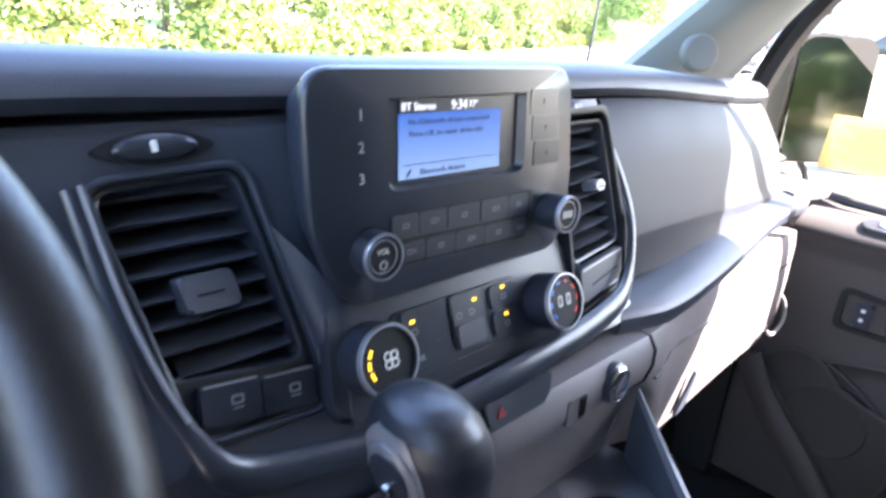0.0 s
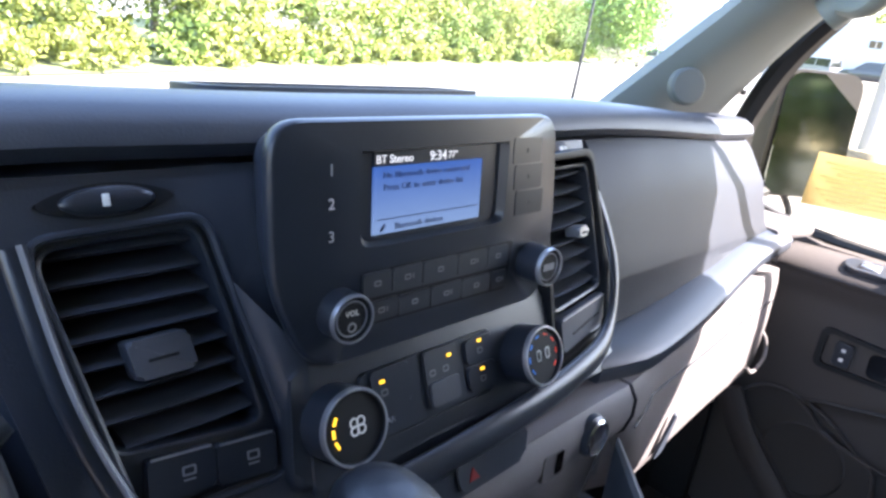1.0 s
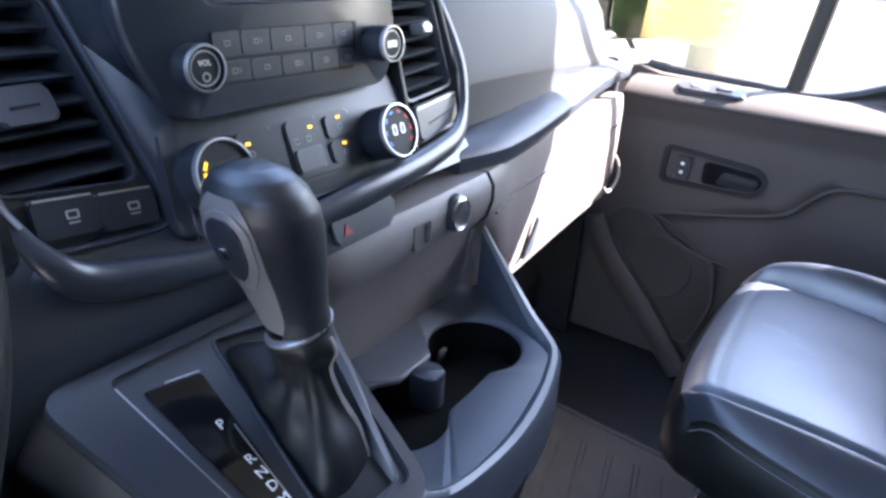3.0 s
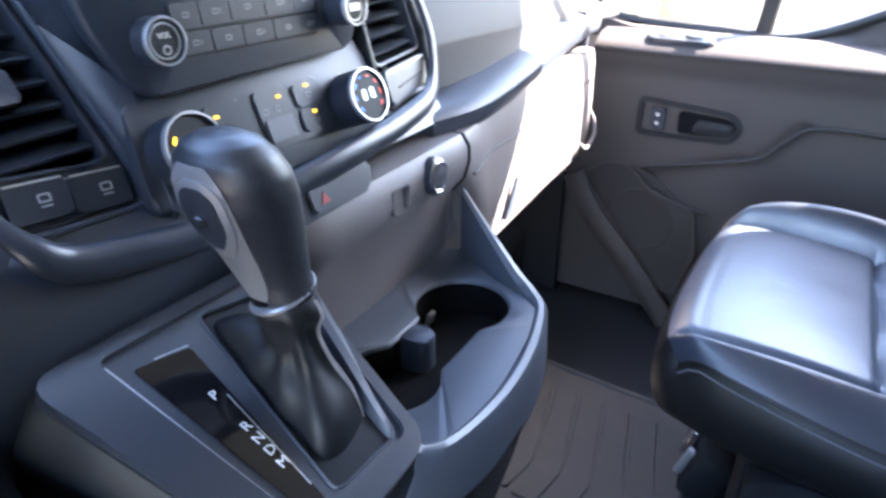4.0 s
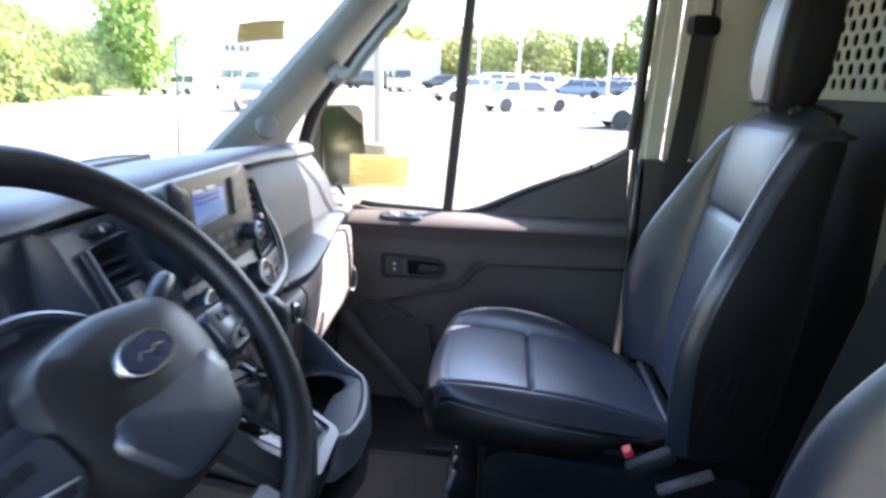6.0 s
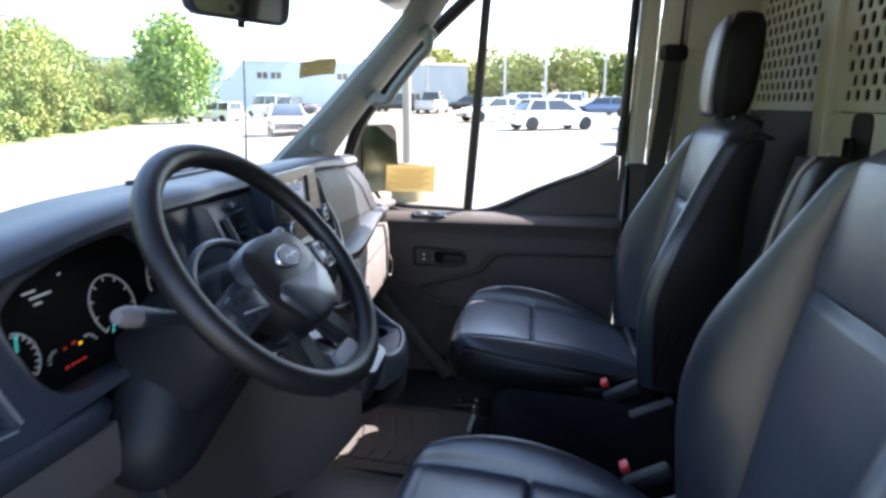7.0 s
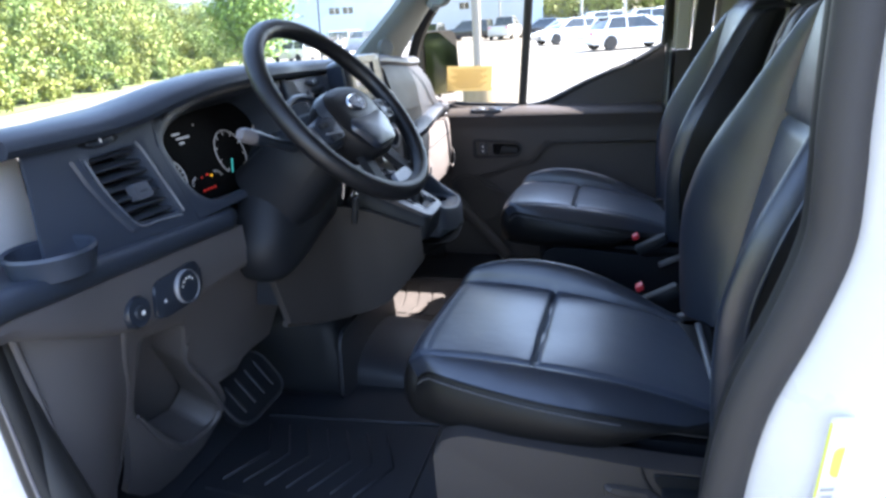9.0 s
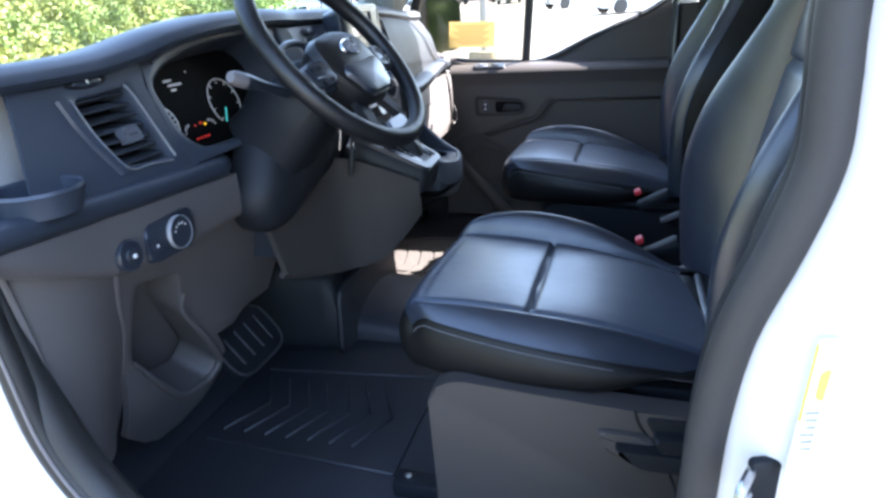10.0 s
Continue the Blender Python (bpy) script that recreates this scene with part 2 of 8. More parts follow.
def ring(m, outer, inner, z0, z1, bevel=0.0):
    """A frame between two 2D outlines with the same number of points."""
    bm = bmesh.new()
    k = len(outer)
    V = [[bm.verts.new((x, y, z)) for x, y in pts] for pts, z in ((outer, z0), (outer, z1), (inner, z1), (inner, z0))]
    for a in range(4):
        for i in range(k):
            bm.faces.new((V[a][i], V[a][(i + 1) % k], V[(a + 1) % 4][(i + 1) % k], V[(a + 1) % 4][i]))
    if bevel:
        es = [e for e in bm.edges if all(abs(v.co.z - z1) < 1e-6 for v in e.verts) and len(e.link_faces) == 2 and e.calc_face_angle(0) > 0.5]
        bmesh.ops.bevel(bm, geom=es, offset=bevel, segments=2, affect='EDGES', profile=0.5)
    bmesh.ops.transform(bm, matrix=m, verts=bm.verts)
    return bm


def reach(poly, c, a_):
    """How far a 2D polygon reaches from c in direction a_."""
    d = (math.cos(a_), math.sin(a_))
    best = 1e-4
    for p, q in zip(poly, poly[1:] + poly[:1]):
        ex, ey = q[0] - p[0], q[1] - p[1]
        den = d[0] * ey - d[1] * ex
        if abs(den) > 1e-9:
            wx_, wy_ = p[0] - c[0], p[1] - c[1]
            t_, s_ = (wx_ * ey - wy_ * ex) / den, (wx_ * d[1] - wy_ * d[0]) / den
            if t_ > 0 and -1e-6 <= s_ <= 1 + 1e-6:
                best = max(best, t_)
    return best


def holed(m, outer, inner, front=0.0, skirt=0.02, depth=0.03, flare=0.004, bow=None):
    """A panel with one opening through it: rounded inner edge and a wall that runs back by depth."""
    c = (sum(p[0] for p in inner) / len(inner), sum(p[1] for p in inner) / len(inner))
    angs_ = sorted({round(2 * math.pi * k / 96, 5) for k in range(96)} | {round(math.atan2(y - c[1], x - c[0]) % (2 * math.pi), 5) for x, y in list(inner) + list(outer)})
    lift = bow or (lambda x, y: 0.0)
    rows_ = []
    ri = [reach(list(inner), c, a_) for a_ in angs_]
    ro = [reach(list(outer), c, a_) for a_ in angs_]
    for f, z in ((1, -skirt), (1, 0.0), (0.66, 0.0), (0.33, 0.0)):
        rows_.append([(c[0] + math.cos(a_) * (i + flare + (o - i - flare) * f), c[1] + math.sin(a_) * (i + flare + (o - i - flare) * f), z) for a_, i, o in zip(angs_, ri, ro)])
    for g, z in ((flare, 0.0), (flare * 0.3, -flare * 0.3), (0.0, -flare), (-0.002, -depth)):
        rows_.append([(c[0] + math.cos(a_) * (i + g), c[1] + math.sin(a_) * (i + g), z) for a_, i in zip(angs_, ri)])
    return loft([[m @ Vector((x, y, z + front + lift(x, y))) for x, y, z in r] for r in rows_], True, False)


def loft(sections, closed=True, caps=True):
    bm = bmesh.new()
    V = [[bm.verts.new(p) for p in s] for s in sections]
    k = len(sections[0])
    for a, b in zip(V, V[1:]):
        for i in range(k if closed else k - 1):
            j = (i + 1) % k
            bm.faces.new((a[i], a[j], b[j], b[i]))
    if caps and closed:
        bm.faces.new(V[0][::-1])
        bm.faces.new(V[-1])
    return bm


def catmull(pts, n=6, closed=False):
    """A smooth curve through 3D points."""
    P = [Vector(p) for p in pts]
    k = len(P)
    out = []
    for i in range(k if closed else k - 1):
        if closed:
            a, b, c, d = P[i - 1], P[i], P[(i + 1) % k], P[(i + 2) % k]
        else:
            a, b, c, d = P[max(i - 1, 0)], P[i], P[i + 1], P[min(i + 2, k - 1)]
        for j in range(n):
            t = j / n
            out.append(0.5 * ((2 * b) + (c - a) * t + (2 * a - 5 * b + 4 * c - d) * t * t + (3 * b - a - 3 * c + d) * t ** 3))
    if not closed:
        out.append(P[-1])
    return out


def tube(path, r, seg=10, closed=False, flat=1.0, up=None):
    """A tube along a path; r is one radius or one for each point; flat squeezes it along up."""
    P = [Vector(p) for p in path]
    k = len(P)
    rs = list(r) if hasattr(r, "__len__") else [r] * k
    secs = []
    ref = Vector(up) if up else None
    last = None
    for i in range(k):
        t = (P[(i + 1) % k] - P[i - 1]) if closed else (P[min(i + 1, k - 1)] - P[max(i - 1, 0)])
        t.normalize()
        if ref:
            u = ref - t * ref.dot(t)
        elif last is None:
            u = t.orthogonal()
        else:
            u = last - t * last.dot(t)
        u.normalize()
        last = u
        w = t.cross(u)
        secs.append([P[i] + (u * math.cos(a) * flat + w * math.sin(a)) * rs[i] for a in (2 * math.pi * j / seg for j in range(seg))])
    if closed:
        secs.append(secs[0])
        bm = loft(secs, True, False)
        bmesh.ops.remove_doubles(bm, verts=bm.verts, dist=1e-6)
        return bm
    return loft(secs, True, True)


def lathe(m, prof, seg=28):
    """A solid of revolution about the frame's z axis from (radius, height) pairs."""
    secs = [[(r * math.cos(a), r * math.sin(a), z) for a in (2 * math.pi * j / seg for j in range(seg))] for r, z in prof]
    bm = loft(secs, True, True)
    bmesh.ops.transform(bm, matrix=m, verts=bm.verts)
    return bm


def facing(ob, d):
    """Turn an open pane so that its front looks along d."""
    me = ob.data
    if sum(p.normal.dot(Vector(d)) * p.area for p in me.polygons) < 0:
        me.flip_normals()
    return ob


def sheet(fn, nu, nv, thick=0.0):
    """A grid surface fn(u, v) with u and v from 0 to 1."""
    bm = bmesh.new()
    V = [[bm.verts.new(fn(i / nu, j / nv)) for j in range(nv + 1)] for i in range(nu + 1)]
    for i in range(nu):
        for j in range(nv):
            bm.faces.new((V[i][j], V[i + 1][j], V[i + 1][j + 1], V[i][j + 1]))
    if thick:
        bmesh.ops.recalc_face_normals(bm, faces=bm.faces)
        bmesh.ops.solidify(bm, geom=bm.faces[:], thickness=thick)
    return bm


def face(x, y, z, lean=0.0, turn=0.0):
    """The frame of a panel that faces the seats: x to the right, y up along it, z out of it. lean: degrees tipped back."""
    return Matrix.Translation((x, y, z)) @ Euler((0, 0, radians(turn))).to_matrix().to_4x4() @ Euler((radians(90 - lean), 0, 0)).to_matrix().to_4x4()


def side(x, y, z, tip=0.0, turn=0.0):
    """The frame of a panel that faces the van's left: x to the rear, y up, z out of it."""
    return Matrix.Translation((x, y, z)) @ Euler((radians(90 - tip), 0, radians(-90 + turn)), 'XYZ').to_matrix().to_4x4()


def text(s, size, m, mat, parent, name="lettering", depth=0.0002):
    """Lettering as a mesh, centred in the frame m."""
    cu = bpy.data.curves.new("tmp", 'FONT')
    cu.body, cu.size, cu.extrude, cu.align_x, cu.align_y = s, size, depth, 'CENTER', 'CENTER'
    cu.resolution_u = 2
    ob = bpy.data.objects.new("tmp", cu)
    scene.collection.objects.link(ob)
    bpy.context.view_layer.update()
    me = bpy.data.meshes.new_from_object(ob.evaluated_get(bpy.context.evaluated_depsgraph_get()))
    bpy.data.objects.remove(ob)
    me.transform(m)
    me.name = name
    me.materials.clear()
    return link(name, me, mat, parent, "", 0)


def along(table, x):
    """Smooth value at x from (place, value) pairs in rising order."""
    if x <= table[0][0]:
        return table[0][1]
    if x >= table[-1][0]:
        return table[-1][1]
    k = max(j for j in range(len(table) - 1) if table[j][0] <= x)
    (x0, y0), (x1, y1) = table[k], table[k + 1]
    m0 = (y1 - table[k - 1][1]) / (x1 - table[k - 1][0]) if k else (y1 - y0) / (x1 - x0)
    m1 = (table[k + 2][1] - y0) / (table[k + 2][0] - x0) if k + 2 < len(table) else (y1 - y0) / (x1 - x0)
    w = x1 - x0
    t = (x - x0) / w
    return (2 * t ** 3 - 3 * t * t + 1) * y0 + (t ** 3 - 2 * t * t + t) * w * m0 + (3 * t * t - 2 * t ** 3) * y1 + (t ** 3 - t * t) * w * m1


def smooth01(a, b, x):
    t = min(1, max(0, (x - a) / (b - a)))
    return t * t * (3 - 2 * t)


# ---- the van's shell ----
FLOOR = 0.72

floor = tagged(part("floor", join(
    at_box(-0.92, 0.99, -0.85, 0.52, FLOOR - 0.04, FLOOR, 0.004),
    loft([[(x, 0.52, FLOOR - 0.04), (x, 0.52, FLOOR), (x, 0.86, FLOOR + 0.24), (x, 0.90, FLOOR + 0.20)] for x in (-0.90, 0.90)])), M_RUBBER),
    "black moulded rubber floor of the cab", "floor", kind="structure")


def mat_rib(parent, x0, y0, x1, y1, w=0.004):
    d = Vector((x1 - x0, y1 - y0, 0))
    a = math.degrees(math.atan2(d.y, d.x))
    return part("rib", box(Matrix.Translation(((x0 + x1) / 2, (y0 + y1) / 2, FLOOR + 0.002)) @ pose(0, 0, 0, 0, 0, a), d.length, w, 0.007, 0.002, 1), M_RUBBER, parent)


for k in range(7):                       # ribs before the driver's seat
    mat_rib(floor, -0.49, 0.17 + 0.048 * k, -0.39, 0.12 + 0.048 * k)
    mat_rib(floor, -0.39, 0.12 + 0.048 * k, -0.29, 0.17 + 0.048 * k)
mat_rib(floor, -0.55, 0.06, -0.52, 0.48)
mat_rib(floor, -0.23, 0.06, -0.26, 0.48)
mat_rib(floor, -0.55, 0.06, -0.23, 0.06)
# loose mat in the passenger's footwell
mat = thing("floor_mat", (0.46, 0.2, FLOOR), "dusty brown-grey rubber mat with slanted ribs in the footwell", "floor mat")
mo = rounded([(0.262, -0.04), (0.615, -0.05), (0.635, 0.30), (0.60, 0.46), (0.28, 0.46)], 0.04)
part("base", prism(Matrix.Translation((0, 0, FLOOR)), mo, 0.0005, 0.006, 0.002), M_MAT, mat)
part("border", tube([Vector((x, y, FLOOR + 0.008)) for x, y in mo], 0.005, 6, closed=True), M_MAT, mat)
for k in range(9):
    y = -0.005 + 0.047 * k
    part("rib", prism(Matrix.Translation((0, 0, FLOOR + 0.006)), rounded([(0.305 + 0.004 * k, y), (0.385, y - 0.012), (0.575, y + 0.030), (0.570, y + 0.068), (0.385, y + 0.028), (0.305 + 0.004 * k, y + 0.040)], 0.006, 3), 0, 0.004, 0.0015), M_MAT, mat)

# engine cover between the footwells, under the dashboard
tunnel = thing("engine_cover", (CX, 0.45, FLOOR), "black rubber-covered hump between the footwells", "floor cover", kind="structure")
secs = []
for y, w, h in ((0.332, 0.208, 0.05), (0.336, 0.212, 0.17), (0.348, 0.212, 0.205), (0.376, 0.214, 0.222), (0.62, 0.23, 0.25), (0.86, 0.25, 0.30)):
    o = rounded([(-w, 0), (w, 0), (w * 0.82, h), (-w * 0.82, h)], 0.06, 5)
    secs.append([(CX + a, y, FLOOR - 0.003 + b) for a, b in o])
# body darker than its front: the side's shadow is put into matt black
part("cover", loft(secs), M_MATT, tunnel)
part("cover_face", prism(face(CX, 0.3315, FLOOR), rounded([(-0.206, 0.0), (0.206, 0.0), (0.185, 0.175), (-0.185, 0.175)], 0.04), 0.001, 0.010, 0.004), M_RUBBER, tunnel, "black rubber front of the hump")

hump = []
for y, h in ((-0.10, 0.004), (-0.04, 0.020), (0.05, 0.042), (0.15, 0.062), (0.26, 0.080), (0.36, 0.096)):
    hump.append([(0.075 + 0.165 * math.cos(a), y, FLOOR - 0.003 + h * math.sin(a) ** 0.7) for a in (math.pi * k / 20 for k in range(21))] + [(-0.09, y, FLOOR - 0.02), (0.24, y, FLOOR - 0.02)])
part("floor_hump", loft(hump), M_RUBBER, tunnel, "smooth rubber-covered rise of the floor")

# windscreen, roof, headers
ROOF = 2.03
ceiling = tagged(part("ceiling", join(at_box(-0.88, 0.94, -0.86, 0.16, ROOF, ROOF + 0.03, 0.004),
                                      loft([[(x, 0.15, ROOF - 0.004), (x, 0.22, ROOF - 0.09), (x, 0.26, ROOF - 0.10), (x, 0.20, ROOF + 0.03)] for x in (-0.84, 0.90)])), M_TRIM),
                 "pale grey moulded headlining", "ceiling", kind="structure")


def screen_point(u, v):
    x = -0.86 + 1.78 * u
    b = (2 * u - 1) ** 2
    y = (1.02 - 0.26 * b) * (1 - v) + (0.25 - 0.06 * b) * v
    z = 1.36 * (1 - v) + (ROOF - 0.08) * v + 0.035 * math.sin(math.pi * v)
    return (x, y, z)


windshield = tagged(part("windshield", sheet(screen_point, 24, 12), M_GLASS), "clear raked windscreen", "windscreen", kind="structure")
facing(windshield, (0, -1, 0)).visible_shadow = False

# partition behind the seats, with slotted upper panels
wall_rear = thing("wall_rear", (CX, -0.80, FLOOR), "grey-green painted steel partition with slotted upper panels", "partition", kind="structure")
BY = -0.80


def perforated(x0, x1, z0, z1, cols, rows):
    """A steel panel with staggered upright oval slots cut through it."""
    bm = bmesh.new()
    w, h = (x1 - x0) / cols, (z1 - z0) / rows
    n = 12
    def cell(cx, cz, cw):
        edge, hole = [], []
        for j in range(n):
            a = 2 * math.pi * (j + 0.5) / n
            ca, sa = math.cos(a), math.sin(a)
            k = 1 / max(abs(ca), abs(sa))
            edge.append((cx + ca * k * cw / 2, cz + sa * k * h / 2))
            hole.append((cx + 0.29 * w * math.copysign(abs(ca) ** 0.8, ca), cz + 0.43 * h * math.copysign(abs(sa) ** 0.8, sa)))
        V = [[bm.verts.new((px_, y, pz)) for px_, pz in q] for q, y in ((edge, BY), (hole, BY), (hole, BY - 0.004))]
        for j in range(n):
            k2 = (j + 1) % n
            bm.faces.new((V[0][j], V[0][k2], V[1][k2], V[1][j]))
            bm.faces.new((V[1][j], V[1][k2], V[2][k2], V[2][j]))
    for r in range(rows):
        cz = z0 + (r + 0.5) * h
        shift = 0.5 * (r % 2)
        for c in range(cols - (r % 2)):
            cell(x0 + (c + 0.5 + shift) * w, cz, w)
        if r % 2:
            for xa in (x0, x1 - w / 2):
                q = [bm.verts.new((xa + dx, BY, cz + dz)) for dx, dz in ((0, -h / 2), (w / 2, -h / 2), (w / 2, h / 2), (0, h / 2))]
                bm.faces.new(q)
    bmesh.ops.remove_doubles(bm, verts=bm.verts, dist=1e-5)
    return bm


BAYS = [(-0.86, -0.52), (-0.46, -0.10), (-0.07, 0.305), (0.37, 0.835), (0.86, 0.90)]
for x0, x1 in BAYS:
    # passenger-side bays: shadow on the steel is put into a darker panel colour
    part("lower_panel", at_box(x0, x1, BY - 0.004, BY, FLOOR, 1.635, 0.001, 1), M_INSERT_SHADE if x0 > 0.1 else M_BULK, wall_rear)
    if x1 - x0 > 0.2:
        m = 0.035
        part("slotted_panel", perforated(x0 + m, x1 - m, 1.655, 1.965, max(3, round((x1 - x0 - 2 * m) / 0.040)), 11), M_BULK, wall_rear)
        part("margin", join(at_box(x0, x0 + m, BY - 0.004, BY, 1.637, ROOF), at_box(x1 - m, x1, BY - 0.004, BY, 1.637, ROOF), at_box(x0 + m, x1 - m, BY - 0.004, BY, 1.637, 1.655), at_box(x0 + m, x1 - m, BY - 0.004, BY, 1.965, ROOF)), M_BULK, wall_rear)
    else:
        part("slotted_panel", at_box(x0, x1, BY - 0.004, BY, 1.637, ROOF), M_BULK, wall_rear)
for x0, x1 in zip([b[1] for b in BAYS[:-1]], [b[0] for b in BAYS[1:]]):
    part("post", at_box(x0 + 0.001, x1 - 0.001, BY - 0.02, BY + 0.016, FLOOR, ROOF, 0.004), M_BULK, wall_rear)
part("latch", prism(face(0.17, BY + 0.004, 1.575), rounded(rect(0.075, 0.12), 0.02), 0, 0.022, 0.006), M_MATT, wall_rear, "black plastic latch")
part("latch", prism(face(0.17, BY + 0.026, 1.565), rounded(rect(0.03, 0.05), 0.01), 0, 0.012, 0.004), M_GLOSS, wall_rear)
# plain boxes behind the slots, the unlit hold's darkness put into their colour
part("hold_dark", at_box(-0.92, 0.95, -1.6, -1.58, FLOOR, ROOF), M_SHADE_BLACK, wall_rear)
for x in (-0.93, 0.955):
    part("hold_side", at_box(x - 0.01, x + 0.01, -1.58, BY - 0.03, FLOOR, ROOF), M_SHADE_BLACK, wall_rear)
# unseen load box, added so that the van shades the ground by the doorway
body = thing("van_body", (CX, -2.8, 0.35), "plain white painted load box behind the cab, unseen, added to shade the ground", "van body", kind="structure")
part("roof", at_box(-0.96, 1.01, -4.6, 0.02, 2.44, 2.47, 0.01), M_WHITE, body)
for x in (-0.972, 1.022):
    part("side", at_box(x - 0.012, x + 0.012, -4.6, -0.92, 0.36, 2.438, 0.006), M_WHITE, body)
    part("cab_side", at_box(x - 0.012, x + 0.012, -0.918, 0.02, ROOF + 0.06, 2.438, 0.006), M_WHITE, body)
part("rear", at_box(-0.955, 1.005, -4.6, -4.57, 0.36, 2.438, 0.004), M_WHITE, body)
part("underside", at_box(-0.955, 1.005, -4.565, -1.70, 0.40, 0.43), M_MATT, body)
part("brow", loft([[(x, 0.022, 2.47), (x, 0.20, 2.06), (x, 0.17, 2.045), (x, 0.022, 2.40)] for x in (-0.93, 0.98)]), M_WHITE, body)
part("hold_roof", at_box(-0.92, 0.95, -1.58, -0.87, ROOF, ROOF + 0.02), M_SHADE_BLACK, wall_rear)
part("hold_floor", at_box(-0.92, 0.95, -1.58, -0.87, FLOOR - 0.03, FLOOR - 0.001), M_SHADE_BLACK, wall_rear)


# pillars on the passenger side
def strip(path, widths, mat_, parent, name, thick=0.03):
    """A broad trim strip: path points with an across vector each, domed."""
    secs = []
    for (p, a, nrm), w in zip(path, widths):
        p, a, nrm = Vector(p), Vector(a).normalized(), Vector(nrm).normalized()
        sec = []
        for k in range(9):
            s = k / 8 * 2 - 1
            sec.append(p + a * (s * w) + nrm * (thick * (1 - s ** 4) - 0.01))
        sec.append(p + a * w - nrm * 0.03)
        sec.append(p - a * w - nrm * 0.03)
        secs.append(sec)
    return part(name, loft(secs), mat_, parent)


for s, nm in ((1, "passenger"), (-1, "driver")):
    def mx(x):
        return x if s > 0 else 2 * CX - x
    pil = thing("pillar_trim", (mx(0.84), 0.5, 1.49), "pale grey-green plastic trim on the windscreen pillar", "pillar trim", "windscreen pillars", "structure")
    pts = [(0.855, 0.57, 1.44), (0.845, 0.52, 1.50), (0.83, 0.40, 1.63), (0.815, 0.28, 1.76), (0.81, 0.16, 1.89), (0.81, 0.06, 2.03)]
    wid = [0.135, 0.115, 0.085, 0.072, 0.066, 0.07] if s > 0 else [0.09, 0.07, 0.05, 0.045, 0.045, 0.05]
    if s < 0:
        pts = [(x + 0.055, y, z) for x, y, z in pts]
    path = [((mx(x), y, z), (s * 0.85, -0.42, 0.0), (-s * 0.45, -0.75, -0.5)) for x, y, z in pts]
    strip(path, wid, M_TRIMG, pil, "cover", 0.03)
    if s > 0:
        part("speaker", lathe(Matrix.Translation((mx(0.764), 0.480, 1.528)) @ Vector((-s * 0.5, -0.72, 0.15)).to_track_quat('Z', 'Y').to_matrix().to_4x4(), [(0.03, 0), (0.03, 0.012), (0.026, 0.016), (0.001, 0.017)], 24), M_TWEETER, pil, "round tweeter cover")
    hand = catmull([(mx(0.828), 0.315, 1.672), (mx(0.79), 0.265, 1.665), (mx(0.775), 0.235, 1.70), (mx(0.77), 0.175, 1.77), (mx(0.775), 0.135, 1.815), (mx(0.808), 0.145, 1.86)] if s > 0 else
                   [(-0.80, 0.34, 1.70), (-0.835, 0.25, 1.665), (-0.865, 0.20, 1.640), (-0.862, 0.175, 1.665), (-0.838, 0.150, 1.735), (-0.815, 0.13, 1.80), (-0.79, 0.16, 1.87)], 6)
    gh = thing("grab_handle", hand[0], "pale grey plastic grab handle fixed on the windscreen pillar", "grab handle", "pillar handles")
    part("handle", tube(hand, [0.019 if s > 0 else 0.021] * len(hand), 12, flat=0.75, up=(0, 0.6, 0.8)), M_HANDLE if s < 0 else M_TRIMG, gh)
    for e in (hand[0], hand[-1]):
        part("mount", lathe(Matrix.Translation(e) @ pose(0, 0, -0.012, 45, 0, 0), [(0.026, -0.012), (0.026, 0.016), (0.019, 0.028), (0.001, 0.03)], 16), M_HANDLE if s < 0 else M_TRIMG, gh)

# passenger-side rear pillar: pale upper trim, dark lower trim
bp = thing("pillar_1", (0.92, -0.56, FLOOR), "pale beige upper and dark lower trim of the door pillar", "pillar trim", kind="structure")
for y0, y1, bulge in ((-0.475, -0.535, 0.0), (-0.537, -0.60, -0.018), (-0.602, -0.80, -0.006)):
    part("upper_trim", loft([[(0.965 - 0.05 * (z - 1.47), y0 - 0.03 * (z - 1.47), z), (0.925 + bulge - 0.05 * (z - 1.47), y0 - 0.012 - 0.03 * (z - 1.47), z), (0.925 + bulge - 0.05 * (z - 1.47), y1 + 0.012 - 0.03 * (z - 1.47), z), (0.965 - 0.05 * (z - 1.47), y1 - 0.03 * (z - 1.47), z)] for z in (1.47, 1.75, ROOF)]), M_TRIM, bp)
part("lower_trim", loft([[(0.985, -0.475, z), (0.90, -0.485, z), (0.89, -0.60, z), (0.90, -0.80, z), (0.985, -0.80, z)] for z in (FLOOR, 1.1, 1.468)]), M_DOOR, bp)
part("door_seal", tube(catmull([(0.945, -0.478, 2.0), (0.958, -0.472, 1.75), (0.955, -0.468, 1.5), (0.925, -0.462, 1.30), (0.912, -0.455, 1.05), (0.90, -0.44, 0.85)], 6), 0.010, 8), M_SEAL, bp, "black rubber door seal")
# black strip added to cover the sunlit pillar face and keep the gap dark
part("gap_shade", at_box(0.896, 0.984, -0.4745, -0.4695, FLOOR, 1.462, 0.002), M_SEAL, bp, "flat black strip added to darken the gap behind the door's edge")
# the rubber seal's highlight, drawn as a thin pale tube
part("seal_glint", tube(catmull([(0.93, -0.474, 1.50), (0.913, -0.466, 1.30), (0.900, -0.458, 1.05), (0.89, -0.445, 0.85)], 6), 0.0020, 6), M_TRIM, bp, "highlight on the seal, drawn as a pale line")

